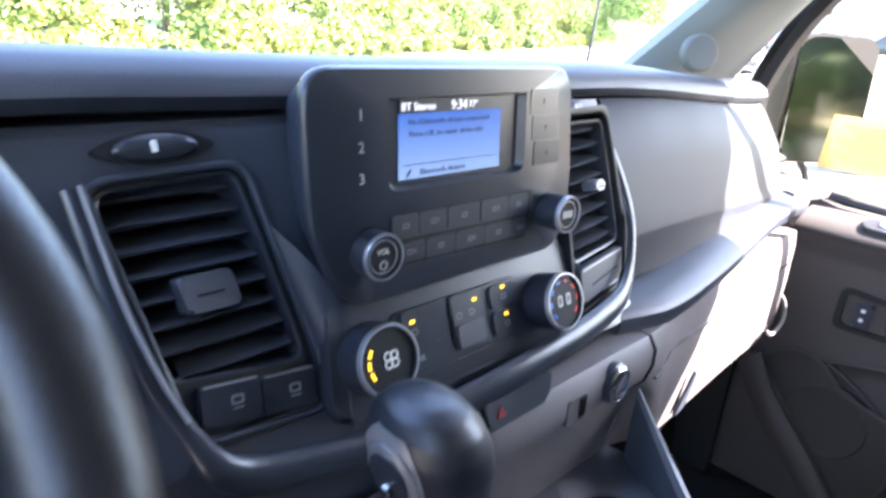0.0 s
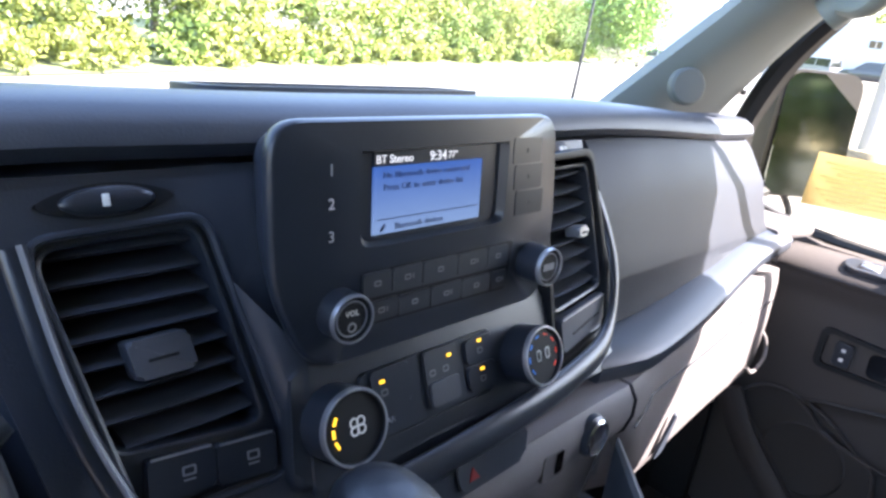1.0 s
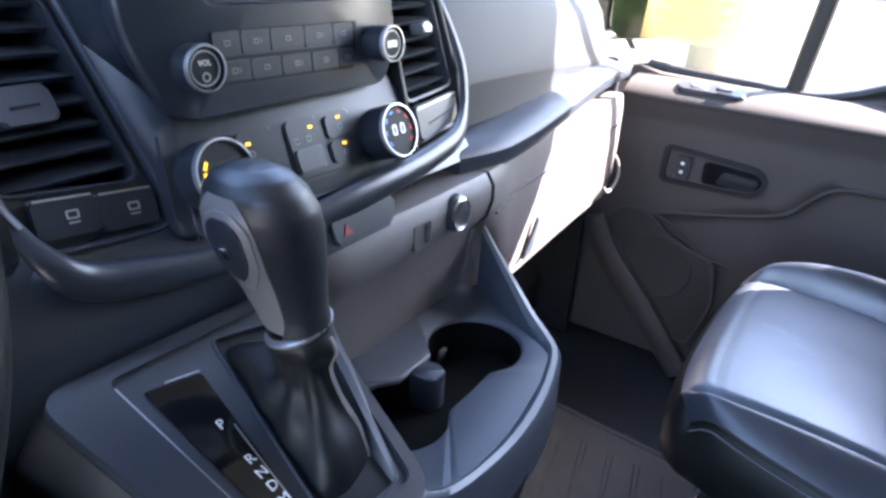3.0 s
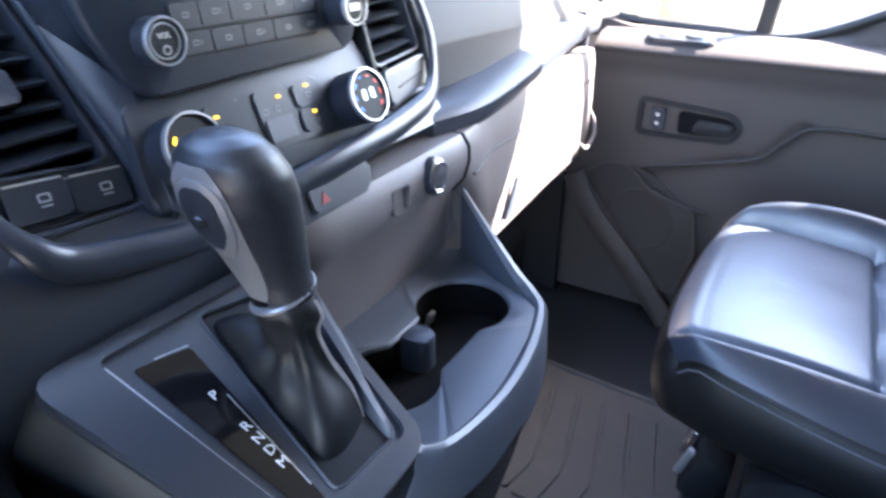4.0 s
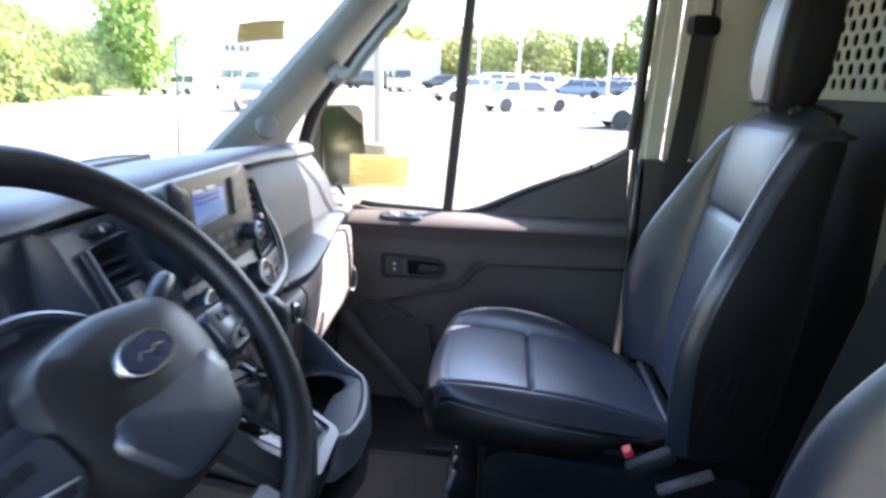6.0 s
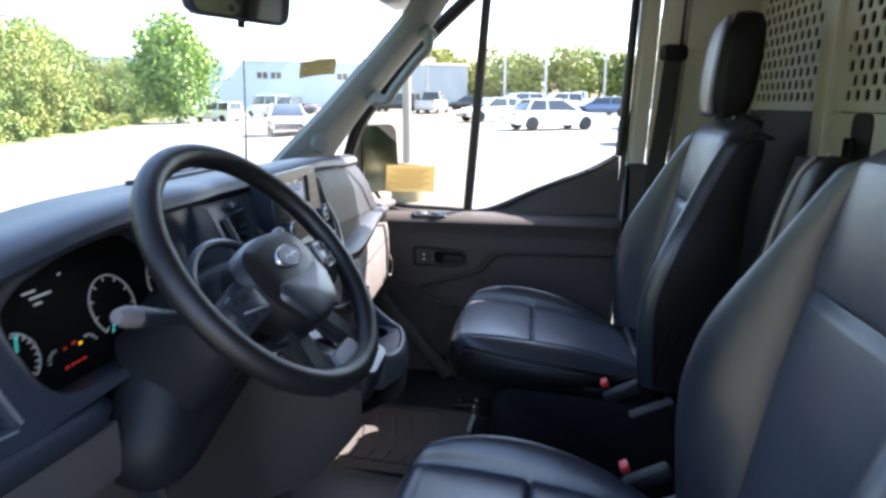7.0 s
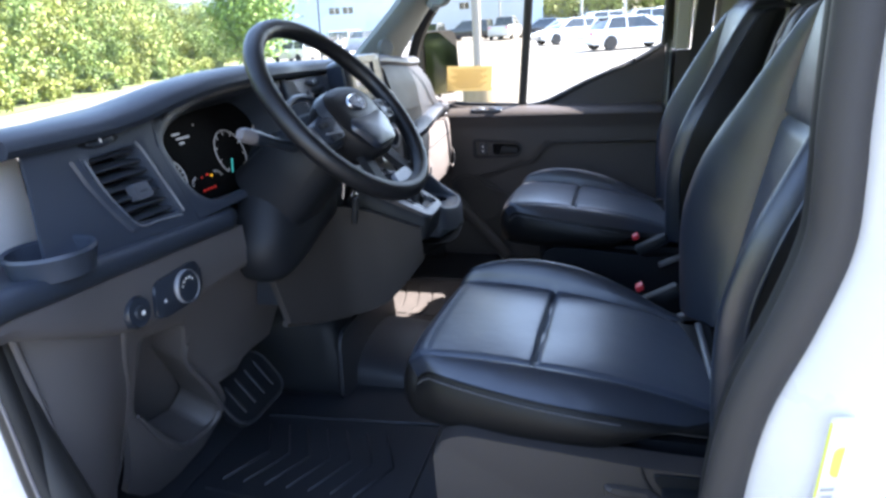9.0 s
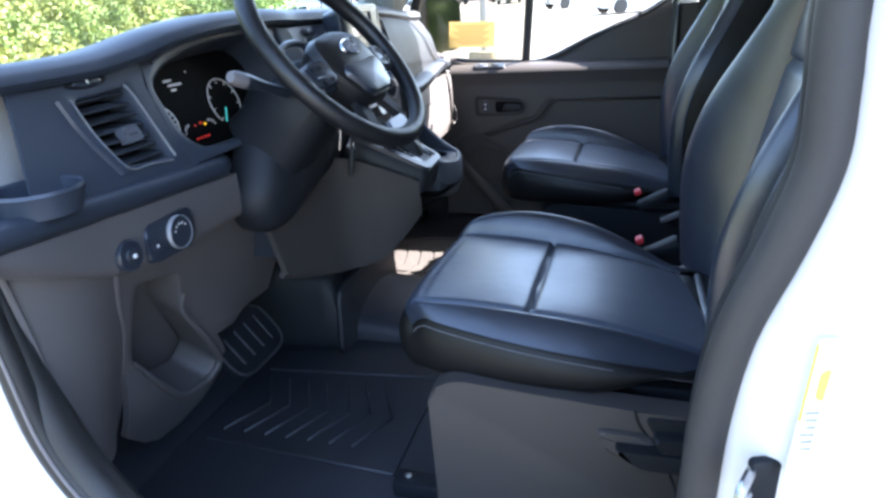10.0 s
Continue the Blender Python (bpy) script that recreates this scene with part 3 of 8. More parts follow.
# walls that close the shell at the passenger's front corner and under the doors
tagged(part("wall_east", join(at_box(0.90, 1.0, 0.50, 1.0, 0.45, 1.36), at_box(0.93, 1.02, -0.86, 0.50, 0.35, FLOOR - 0.05)), M_WHITE), "white painted side of the van under and before the door", "van body", kind="structure")
tagged(part("wall_front", at_box(-0.92, 0.92, 0.90, 0.93, 0.45, 1.36), M_MATT), "black panel between cab and engine", "bulkhead", kind="structure")

# the driver's open doorway
jamb = thing("wall_west", (-0.95, 0.45, 0.4), "white painted front of the open driver's doorway", "door frame", kind="structure")
edge = [(-0.93, 0.395, 1.62), (-0.935, 0.385, 1.45), (-0.94, 0.365, 1.30), (-0.945, 0.345, 1.18), (-0.95, 0.325, 1.07), (-0.95, 0.285, 0.985), (-0.95, 0.215, 0.90), (-0.95, 0.10, 0.82), (-0.95, -0.02, 0.775), (-0.95, -0.17, 0.76), (-0.95, -0.30, 0.78), (-0.95, -0.362, 0.87), (-0.95, -0.385, 0.98), (-0.95, -0.392, 1.10), (-0.95, -0.396, 1.20), (-0.95, -0.407, 1.28), (-0.95, -0.430, 1.35), (-0.949, -0.446, 1.41), (-0.947, -0.447, 1.46), (-0.943, -0.446, 1.52), (-0.93, -0.450, 1.75), (-0.91, -0.455, 1.95)]
curve = catmull(edge, 5)
C0 = Vector((-0.95, -0.05, 1.25))
secs = []
for p in curve:
    out = Vector((0, p.y - C0.y, p.z - C0.z)).normalized()
    if p.y > 0 and p.z > 0.95:
        out = Vector((0, 1, 0.0))
    if p.y < -0.34 and p.z > 0.90:
        out = Vector((0, -1, 0))
    secs.append([p + Vector((0.06, 0, 0)) + out * 0.02, p + Vector((-0.004, 0, 0)) + out * 0.012, p + Vector((-0.035, 0, 0)) + out * 0.035, p + Vector((-0.05, 0, 0)) + out * 0.075, p + Vector((-0.058, 0, 0)) + out * 0.13, p + Vector((-0.085, 0, 0)) + out * 0.155, p + Vector((-0.092, 0, 0)) + out * 0.20, p + Vector((-0.06, 0, 0)) + out * 0.45, p + Vector((0.06, 0, 0)) + out * 0.40])
part("jamb", loft(secs), M_WHITE, jamb, "white painted door jamb")
part("cheek", at_box(-0.96, -0.80, 0.400, 0.412, 1.30, 1.47, 0.003), M_WHITE, jamb, "white painted cheek beside the dashboard")
front_run, rear_run = [p for p in curve if p.y > -0.29], [p for p in curve if p.y < -0.26]
part("weatherstrip", tube([p + Vector((0.004, 0, 0)) for p in front_run], 0.016, 10), M_SEAL, jamb, "thick black rubber door seal")
part("pillar_strip", tube([p + Vector((0.004, 0, 0)) for p in rear_run], 0.016, 12), M_KNEE, jamb, "brown-grey edge trim of the pillar")
part("weatherstrip", tube([p + Vector((0.021, 0.004 * smooth01(0.1, 0.3, p.y), 0)) for p in front_run], [0.018 + 0.012 * (1 - smooth01(1.06, 1.18, p.z)) for p in front_run], 10), M_SEAL, jamb)
part("pillar_strip", tube([p + Vector((0.030, 0, 0)) for p in rear_run], 0.013, 10), M_SEAL, jamb)
part("seal_line", tube([p + Vector((-0.010, 0, 0)) + (p - C0).normalized() * -0.010 for p in curve if p.y > -0.25 and p.z < 1.5], 0.0022, 6), M_GREY2, jamb, "thin pale line along the seal")
part("belt_cover", loft([[(-0.925, -0.505 - 0.03 * q, z), (-0.90, -0.505 - 0.03 * q, z), (-0.85, -0.53 - 0.03 * q, z), (-0.84, -0.66 - 0.03 * q, z), (-0.925, -0.66 - 0.03 * q, z)] for z, q in ((0.72, -1.0), (1.1, -0.9), (1.35, -0.2), (1.55, 0.2), (1.95, 0.6))]), M_DOOR, jamb, "dark plastic trim inside the pillar")
# striker and label on the pillar
strik = thing("door_striker", (-0.99, -0.40, 1.19), "bare steel door striker on a black plate", "striker")
part("plate", box(pose(-0.986, -0.432, 1.176, 0, 0, 20), 0.010, 0.030, 0.05, 0.004), M_MATT, strik)
part("loop", tube(catmull([(-0.987, -0.422, 1.192), (-1.014, -0.410, 1.192), (-1.020, -0.409, 1.182), (-1.014, -0.410, 1.172), (-0.987, -0.422, 1.172)], 4), 0.004, 8), M_CHROME, strik)
lab = thing("pillar_label", (-0.985, -0.42, 1.27), "pale printed label with a yellow patch on the door pillar", "label")
lm = Matrix.Translation((-0.9915, -0.4555, 1.250)) @ Euler((radians(90), 0, radians(-90 + 21))).to_matrix().to_4x4() @ pose(0, 0, 0, 0, 0, -4)
part("paper", prism(lm, rounded(rect(0.028, 0.112), 0.004), 0.0, 0.0009), M_PAPER, lab)
part("patch", prism(lm @ Matrix.Translation((0.002, 0.020, 0.0009)), rounded(rect(0.016, 0.024), 0.006), 0, 0.0004), material("label_yellow", (0.72, 0.52, 0.10), 0.5, bump=0), lab)
part("edge", box(lm @ Matrix.Translation((-0.013, 0.022, 0.0011)), 0.0016, 0.060, 0.0005), material("label_green", (0.55, 0.60, 0.05), 0.5, bump=0), lab)
for k in range(6):
    part("print_line", box(lm @ Matrix.Translation((0.0, -0.002 - 0.006 * k, 0.0011)), 0.019 - 0.003 * (k % 3), 0.0016, 0.0004), M_SILVER, lab)


# ---- dashboard ----
dash = thing("dashboard", (CX, 0.5, 1.1), "dark grey moulded plastic van dashboard with a pale lower edge", "dashboard", kind="")

# profile of the top pad: distance forward and height, for stations across the van
LIP = ((-0.88, 1.476), (-0.72, 1.479), (-0.66, 1.487), (-0.60, 1.501), (-0.53, 1.511), (-0.44, 1.517), (-0.30, 1.519), (-0.12, 1.514), (0.0, 1.512))


def pad_profile(x):
    """Top pad at a station across the van: low at the driver's end, sweeping up over the instruments."""
    hood = smooth01(-0.72, -0.56, x) * (1 - smooth01(-0.28, -0.15, x))
    right = smooth01(0.25, 0.75, x)
    fall = 1 - smooth01(-0.62, -0.10, x)
    lip_y = 0.326 - 0.020 * hood + 0.03 * right + 0.010 * (1 - smooth01(-0.86, -0.60, x))
    lip_z = along(LIP, x) - 0.026 * right
    crest = 1.497 - 0.020 * fall - 0.03 * right - 0.016 * (1 - smooth01(-0.74, -0.55, x))
    b = ((x - CX) / 0.85) ** 2
    return [(1.00 - 0.25 * b, 1.36), (0.86 - 0.2 * b, 1.43), (0.66 - 0.1 * b, crest - 0.01), (0.52 - 0.04 * b, crest + 0.006), (lip_y + 0.07, lip_z + 0.010), (lip_y + 0.035, lip_z + 0.012), (lip_y + 0.016, lip_z + 0.009), (lip_y + 0.004, lip_z + 0.001), (lip_y, lip_z - 0.009), (lip_y + 0.005, lip_z - 0.017), (lip_y + 0.03, lip_z - 0.022), (0.60, lip_z - 0.05)]


xs = [-0.865 + 1.63 * i / 60 for i in range(61)]
part("top_pad", loft([[(x, y, z) for y, z in pad_profile(x)] for x in xs]), M_PAD, dash, "soft black grained top pad")
# slot trays in the pad
part("tray", prism(Matrix.Translation((0.17, 0.575, 1.4775)) @ pose(0, 0, 0, -5, 0, 0), rounded(rect(0.33, 0.07), 0.03), 0, 0.0235, 0.003), M_MATT, dash, "dark recessed tray")
part("tray_lip", ring(Matrix.Translation((0.17, 0.575, 1.4775)) @ pose(0, 0, 0, -5, 0, 0), rounded(rect(0.36, 0.095), 0.04), rounded(rect(0.33, 0.07), 0.03), 0.01, 0.0265, 0.003), M_PAD, dash)
part("demister_slot", prism(Matrix.Translation((-0.595, 0.525, 1.452)) @ pose(0, 0, 0, -3, -4, 10), rounded(rect(0.19, 0.040), 0.015), 0, 0.020, 0.003), M_MATT, dash, "dark air slot in the pad")


# driver's face: from the left end to the instruments, and the centre, one sheet each
def col_face(x):
    """Upper face under the pad: (y, z) from top to the shelf."""
    right = smooth01(0.26, 0.78, x)
    left = 1 - smooth01(-0.30, -0.16, x)
    y_top = 0.330 + 0.035 * right + 0.014 * left
    y_mid = 0.294 + 0.026 * right + 0.046 * left
    y_low = 0.256 + 0.016 * right + 0.080 * left
    z_top = 1.492 - 0.026 * right - 0.02 * (1 - smooth01(-0.86, -0.6, x))
    return [(y_top, z_top), (y_top * 0.35 + y_mid * 0.65, 1.445), (y_mid, 1.40), (y_low * 0.7 + y_mid * 0.3, 1.355), (y_low, 1.322)]


def bag_face(x):
    """Airbag cover: a raked upper half, a crease, and an upright lower half."""
    r = smooth01(0.26, 0.78, x)
    zc = 1.366 - 0.026 * r
    top = col_face(x)[0]
    yc = 0.276 + 0.024 * r
    return [top, (top[0] - 0.012, top[1] - 0.012), (yc * 0.55 + top[0] * 0.45 - 0.006, 1.430 - 0.02 * r), (yc + 0.006, zc + 0.014), (yc, zc + 0.002), (yc - 0.0005, zc - 0.002), (yc - 0.001, zc - 0.012), (yc - 0.006, 1.322 + 0.006 * r)]


def wall_sheet(x0, x1, n, fn, back=0.05):
    secs = []
    for i in range(n + 1):
        x = x0 + (x1 - x0) * i / n
        pr = fn(x)
        secs.append([(x, y, z) for y, z in pr] + [(x, pr[-1][0] + back, pr[-1][1]), (x, pr[0][0] + back, pr[0][1])])
    return loft(secs)


DF = face(-0.700, 0.329, 1.400, 19.3)       # plane of the driver's face
VENT_D = rounded([(-0.056, 0.040), (0.036, 0.044), (0.055, -0.063), (-0.026, -0.056), (-0.046, -0.030)], 0.010, 6)
part("end_face", holed(DF, [(-0.136, 0.078), (-0.150, 0.028), (-0.172, -0.036), (-0.186, -0.080), (0.084, -0.086), (0.0765, -0.02), (0.074, 0.04), (0.092, 0.088), (0.02, 0.074)], VENT_D, 0.0, 0.004, 0.045, 0.003), M_FACE, dash, "dark end face round the vent", 30)
def centre_back(x):
    """Strip under the pad, then drawn back behind the vents and the radio."""
    (yt, zt) = col_face(x)[0]
    return [(yt, zt), (yt - 0.003, 1.485), (yt + 0.05, 1.482), (0.36, 1.40), (0.34, 1.322)]


part("centre_face", wall_sheet(-0.222, 0.262, 16, centre_back), M_FACE, dash)
part("airbag_cover", wall_sheet(0.266, 0.765, 20, bag_face), M_BAG, dash, "smooth grey passenger airbag cover with a crease", 22)

# shelf band and lower panels
def shelf(x):
    """Ledge over the glove box: flat top, sharp nose, shadow gap under it."""
    right = smooth01(0.28, 0.76, x)
    y = 0.224 + 0.045 * right + 0.030 * (1 - smooth01(0.15, 0.30, x))
    z = along(((0.15, 1.312), (0.29, 1.312), (0.41, 1.316), (0.56, 1.322), (0.70, 1.330), (0.80, 1.334)), x)
    return [(y + 0.060, z + 0.010), (y + 0.026, z + 0.006), (y + 0.006, z + 0.001), (y, z - 0.005), (y + 0.001, z - 0.018), (y + 0.006, z - 0.026), (y + 0.012, z - 0.029), (y + 0.035, z - 0.030)]


def left_shelf(x):
    """Padded roll along the driver's side that falls towards the column."""
    zt = along(((-0.95, 1.343), (-0.87, 1.335), (-0.79, 1.329), (-0.68, 1.322), (-0.54, 1.313), (-0.50, 1.311)), x)
    y = 0.284 - 0.010 * (1 - smooth01(-0.95, -0.80, x)) + 0.020 * smooth01(-0.545, -0.515, x)
    return [(0.372, zt + 0.002), (0.335, zt - 0.004), (y + 0.030, zt - 0.001), (y + 0.016, zt + 0.001), (y + 0.006, zt - 0.003), (y + 0.001, zt - 0.010), (y, zt - 0.018), (y + 0.003, zt - 0.025), (y + 0.010, zt - 0.030), (y + 0.03, zt - 0.032)]


part("shelf_band", wall_sheet(-0.985, -0.512, 26, left_shelf, 0.03), M_PAD, dash, "padded black shelf edge")
part("shelf_band", wall_sheet(0.222, 0.80, 22, lambda x: [(y, z) for y, z in shelf(x)], 0.08), M_FACE, dash, "dark shelf edge over the glove box")


def left_low(x):
    """Warm grey panel under the shelf, with a lower edge that climbs towards the door."""
    zt = left_shelf(x)[-1][1] + 0.002
    zb = along(((-0.96, 1.290), (-0.90, 1.262), (-0.85, 1.240), (-0.805, 1.222), (-0.75, 1.211), (-0.50, 1.206)), x)
    y = 0.292 - 0.010 * (1 - smooth01(-0.95, -0.80, x))
    return [(y, zt), (y - 0.001, zt * 0.6 + zb * 0.4), (y + 0.001, zb + 0.012), (y + 0.006, zb + 0.003), (y + 0.014, zb - 0.001), (y + 0.05, zb - 0.004)]


part("lower_panel", wall_sheet(-0.985, -0.522, 32, left_low, 0.02), M_GREY, dash, "warm grey lower panel")


def centre_low(x):
    b = 0.024 * (1 - smooth01(-0.035, 0.03, x))
    return [(0.224 + b, 1.290), (0.216 + b, 1.278), (0.2155 + b, 1.262), (0.221 + b, 1.243), (0.236 + b, 1.225), (0.25 + b, 1.13)]


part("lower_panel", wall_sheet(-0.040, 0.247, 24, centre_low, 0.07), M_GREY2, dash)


part("lower_panel", wall_sheet(-0.40, -0.042, 10, lambda x: [(0.262, 1.318), (0.246, 1.306), (0.238, 1.292), (0.238, 1.27), (0.248, 1.245), (0.275, 1.19), (0.30, 1.08)], 0.07), M_BLACK, dash, "glossy dark panel beside the gear lever")


def glove(x):
    r = smooth01(0.25, 0.78, x)
    w = smooth01(0.25, 0.36, x)
    g = [(0.242 + 0.030 * r, 1.284), (0.238 + 0.030 * r, 1.262), (0.238 + 0.028 * r, 1.200), (0.243 + 0.025 * r, 1.125), (0.256 + 0.022 * r, 1.092), (0.32, 1.080)]
    return [(a_ * (1 - w) + c_ * w, b_ * (1 - w) + d_ * w) for (a_, b_), (c_, d_) in zip(centre_low(x), g)]


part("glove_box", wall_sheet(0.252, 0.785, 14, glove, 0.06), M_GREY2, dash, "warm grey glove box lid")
part("glove_handle", prism(face(0.415, 0.2425, 1.150, -4), rounded([(-0.016, -0.026), (0.006, -0.020), (0.016, 0.030), (0.010, 0.030)], 0.004), -0.001, 0.003, 0.001), M_FACE, dash, "small dark latch")
part("lid_gap", tube([(x, glove(x)[1][0] - 0.001 + 0.25 * (glove(x)[2][0] - glove(x)[1][0]), 1.243 - 0.010 * smooth01(0.26, 0.5, x)) for x in (0.262, 0.30, 0.34, 0.40, 0.50, 0.60, 0.70, 0.78)], 0.0015, 6), M_MATT, dash, "narrow gap over the glove box lid")
part("under_dash", loft([[(x, 0.315, 1.10), (x, 0.37, 1.02), (x, 0.55, 0.92), (x, 0.80, 0.92), (x, 0.80, 1.14)] for x in (0.25, 0.80)]), M_MATT, dash)
part("footwell_side", join(at_box(0.885, 0.897, 0.34, 0.90, FLOOR + 0.002, 1.04, 0.002), loft([[(0.80, y, z0), (0.884, y, z0 + 0.05), (0.884, y, FLOOR + 0.002), (0.80, y, FLOOR + 0.002)] for y, z0 in ((0.42, 0.80), (0.55, 0.92), (0.85, 1.02))])), M_MATT, dash)
# right end block by the door
part("end_cap", loft([[(x, y + a, z) for y, z in ((0.30, 1.325), (0.285, 1.30), (0.29, 1.20), (0.30, 1.13), (0.45, 1.13), (0.45, 1.325))] for x, a in ((0.786, 0.0), (0.815, 0.008), (0.83, 0.04))]), M_FACE, dash)
part("corner_tray", box(pose(0.835, 0.33, 1.335, 0, 0, -12), 0.11, 0.12, 0.02, 0.008), M_GREY, dash)

# instrument cluster: dark glass in a deep hood
CLF = face(-0.435, 0.395, 1.395, 18)
HOLE_D = rounded([(0.090, 0.040), (0.097, -0.002), (0.107, -0.045), (0.140, -0.068), (0.39, -0.074), (0.43, -0.03), (0.43, 0.055), (0.39, 0.091), (0.28, 0.088), (0.198, 0.081), (0.130, 0.063)], 0.020, 5)
cl = part("cluster_housing", holed(DF, [(0.075, 0.03), (0.077, -0.02), (0.085, -0.086), (0.462, -0.086), (0.462, 0.104), (0.30, 0.108), (0.17, 0.104), (0.092, 0.089)], HOLE_D, 0.0, 0.03, 0.085, 0.010, lambda x, y: 0.016 * smooth01(0.12, 0.30, x) * smooth01(0.0, 0.09, y)), M_FACE, dash, "black hooded surround of the instruments", 40)
part("hood_lip", tube(catmull([DF @ Vector(p) for p in ((0.104, 0.070, 0.003), (0.150, 0.087, 0.008), (0.205, 0.098, 0.015), (0.28, 0.104, 0.018), (0.38, 0.104, 0.018), (0.455, 0.100, 0.016))], 6), 0.0035, 8), M_FACE, cl, "raised seam round the hood")
part("cluster_face", prism(CLF, rounded([(-0.175, -0.110), (0.27, -0.110), (0.27, 0.10), (-0.175, 0.10)], 0.02), -0.01, 0.001, 0.0), M_SHADE_BLACK, cl, "dark instrument panel")
part("cluster_rim", tube(catmull([CLF @ Vector(p) for p in ((-0.150, 0.030, 0.004), (-0.146, -0.020, 0.004), (-0.128, -0.066, 0.004), (-0.080, -0.088, 0.004), (0.0, -0.092, 0.004))], 6), 0.0016, 6), M_KEY, cl)


def dial(cx, cy, r, needle, a0=225, a1=-45):
    f = CLF @ Matrix.Translation((cx, cy, 0.0015))
    ang = [radians(a0 + (a1 - a0) * k / 30) for k in range(31)]
    part("dial_ring", tube([f @ Vector((r * math.cos(a), r * math.sin(a), 0.001)) for a in ang], 0.0009, 5), M_DIALMARK, cl)
    for k in range(9):
        a = radians(a0 + (a1 - a0) * k / 8)
        part("dial_mark", box(f @ Matrix.Translation((0.88 * r * math.cos(a), 0.88 * r * math.sin(a), 0.0008)) @ pose(0, 0, 0, 0, 0, math.degrees(a)), r * 0.14, 0.0016, 0.0008), M_DIALMARK, cl)
    a = radians(needle)
    part("needle", box(f @ Matrix.Translation((0.6 * r * math.cos(a), 0.6 * r * math.sin(a), 0.002)) @ pose(0, 0, 0, 0, 0, needle), r * 0.65, 0.0022, 0.001), M_TEAL, cl)


dial(0.056, -0.020, 0.043, 238)
dial(0.185, -0.020, 0.043, 228)
dial(-0.118, -0.030, 0.030, 70, 80, -60)
for x, y, w, mt in ((-0.066, 0.036, 0.020, M_DIALMARK), (-0.052, 0.028, 0.034, M_DIALMARK), (-0.060, 0.020, 0.012, M_DIALMARK), (-0.012, 0.045, 0.003, M_DIALMARK), (-0.050, -0.044, 0.003, M_REDLAMP), (-0.034, -0.042, 0.006, M_REDLAMP), (-0.024, -0.046, 0.004, M_AMBER), (-0.058, -0.066, 0.006, M_REDLAMP), (-0.048, -0.066, 0.006, M_REDLAMP), (-0.038, -0.066, 0.006, M_REDLAMP), (-0.028, -0.066, 0.006, M_REDLAMP)):
    part("telltale", box(CLF @ Matrix.Translation((x, y, 0.0020)), w, 0.0032, 0.001), mt, cl)
for x, a in ((-0.066, 90), (-0.010, 20)):
    for k in range(5):
        aa = radians(a + 20 * k)
        part("gauge_mark", box(CLF @ Matrix.Translation((x + 0.014 * math.cos(aa), -0.055 + 0.014 * math.sin(aa), 0.0020)) @ pose(0, 0, 0, 0, 0, math.degrees(aa)), 0.004, 0.0013, 0.001), M_DIALMARK, cl)


# air vents: frame, slats, tab
def vent(f, hole, rows_, lean, name_label, tab, tab_mat, slat_mat, depth=0.045, flat=0.030):
    """A recessed air vent: duct darkened to near-black for its shade, broad curved louvres that fill the opening, and a
    tab.
    """
    v = part("air_vent", holed(f, [(x * 1.06, y * 1.04) for x, y in hole], hole, -0.0015, 0.01, depth, 0.0025), M_BLACK, dash, name_label, 40)
    part("duct", prism(f, [(x * 1.05, y * 1.05) for x, y in hole], -depth - 0.004, -depth), M_SHADE_BLACK, v)
    ys = [p[1] for p in hole]
    for k in range(rows_):
        y = min(ys) + (max(ys) - min(ys)) * (k + 0.62) / rows_
        xs_ = []
        for p, q in zip(hole, hole[1:] + hole[:1]):
            if (p[1] - y) * (q[1] - y) < 0:
                xs_.append(p[0] + (q[0] - p[0]) * (y - p[1]) / (q[1] - p[1]))
        if len(xs_) < 2:
            continue
        xl, xr = min(xs_) + 0.0012, max(xs_) - 0.0012
        prof_ = [(0.0, 0.0), (0.0022, -0.0010), (0.0030, -0.0030), (0.25 * flat, -0.0032), (flat, -0.0030), (flat, 0.0), (0.3 * flat, 0.0012)]
        ca, sa = math.cos(radians(lean)), math.sin(radians(lean))
        secs_ = []
        for j in range(7):
            u = j / 6
            bend = 0.0035 * (1 - (2 * u - 1) ** 2)
            secs_.append([f @ Vector((xl + (xr - xl) * u, y + d * sa + t * ca, -0.006 + bend - d * ca + t * sa)) for d, t in prof_])
        part("slat", loft(secs_), slat_mat, v)
    tx, ty, tw, th = tab
    tb = part("tab", prism(f @ Matrix.Translation((tx, ty, -0.008)), rounded([(-tw * 0.42, -th / 2), (tw * 0.5, -th / 2), (tw * 0.42, th / 2), (-tw * 0.5, th / 2)], 0.003), 0, 0.014, 0.002), tab_mat, v, "vent direction tab")
    part("tab_groove", box(f @ Matrix.Translation((tx, ty - 0.001, 0.0062)), tw * 0.45, 0.0014, 0.001), M_MATT, tb)
    return v


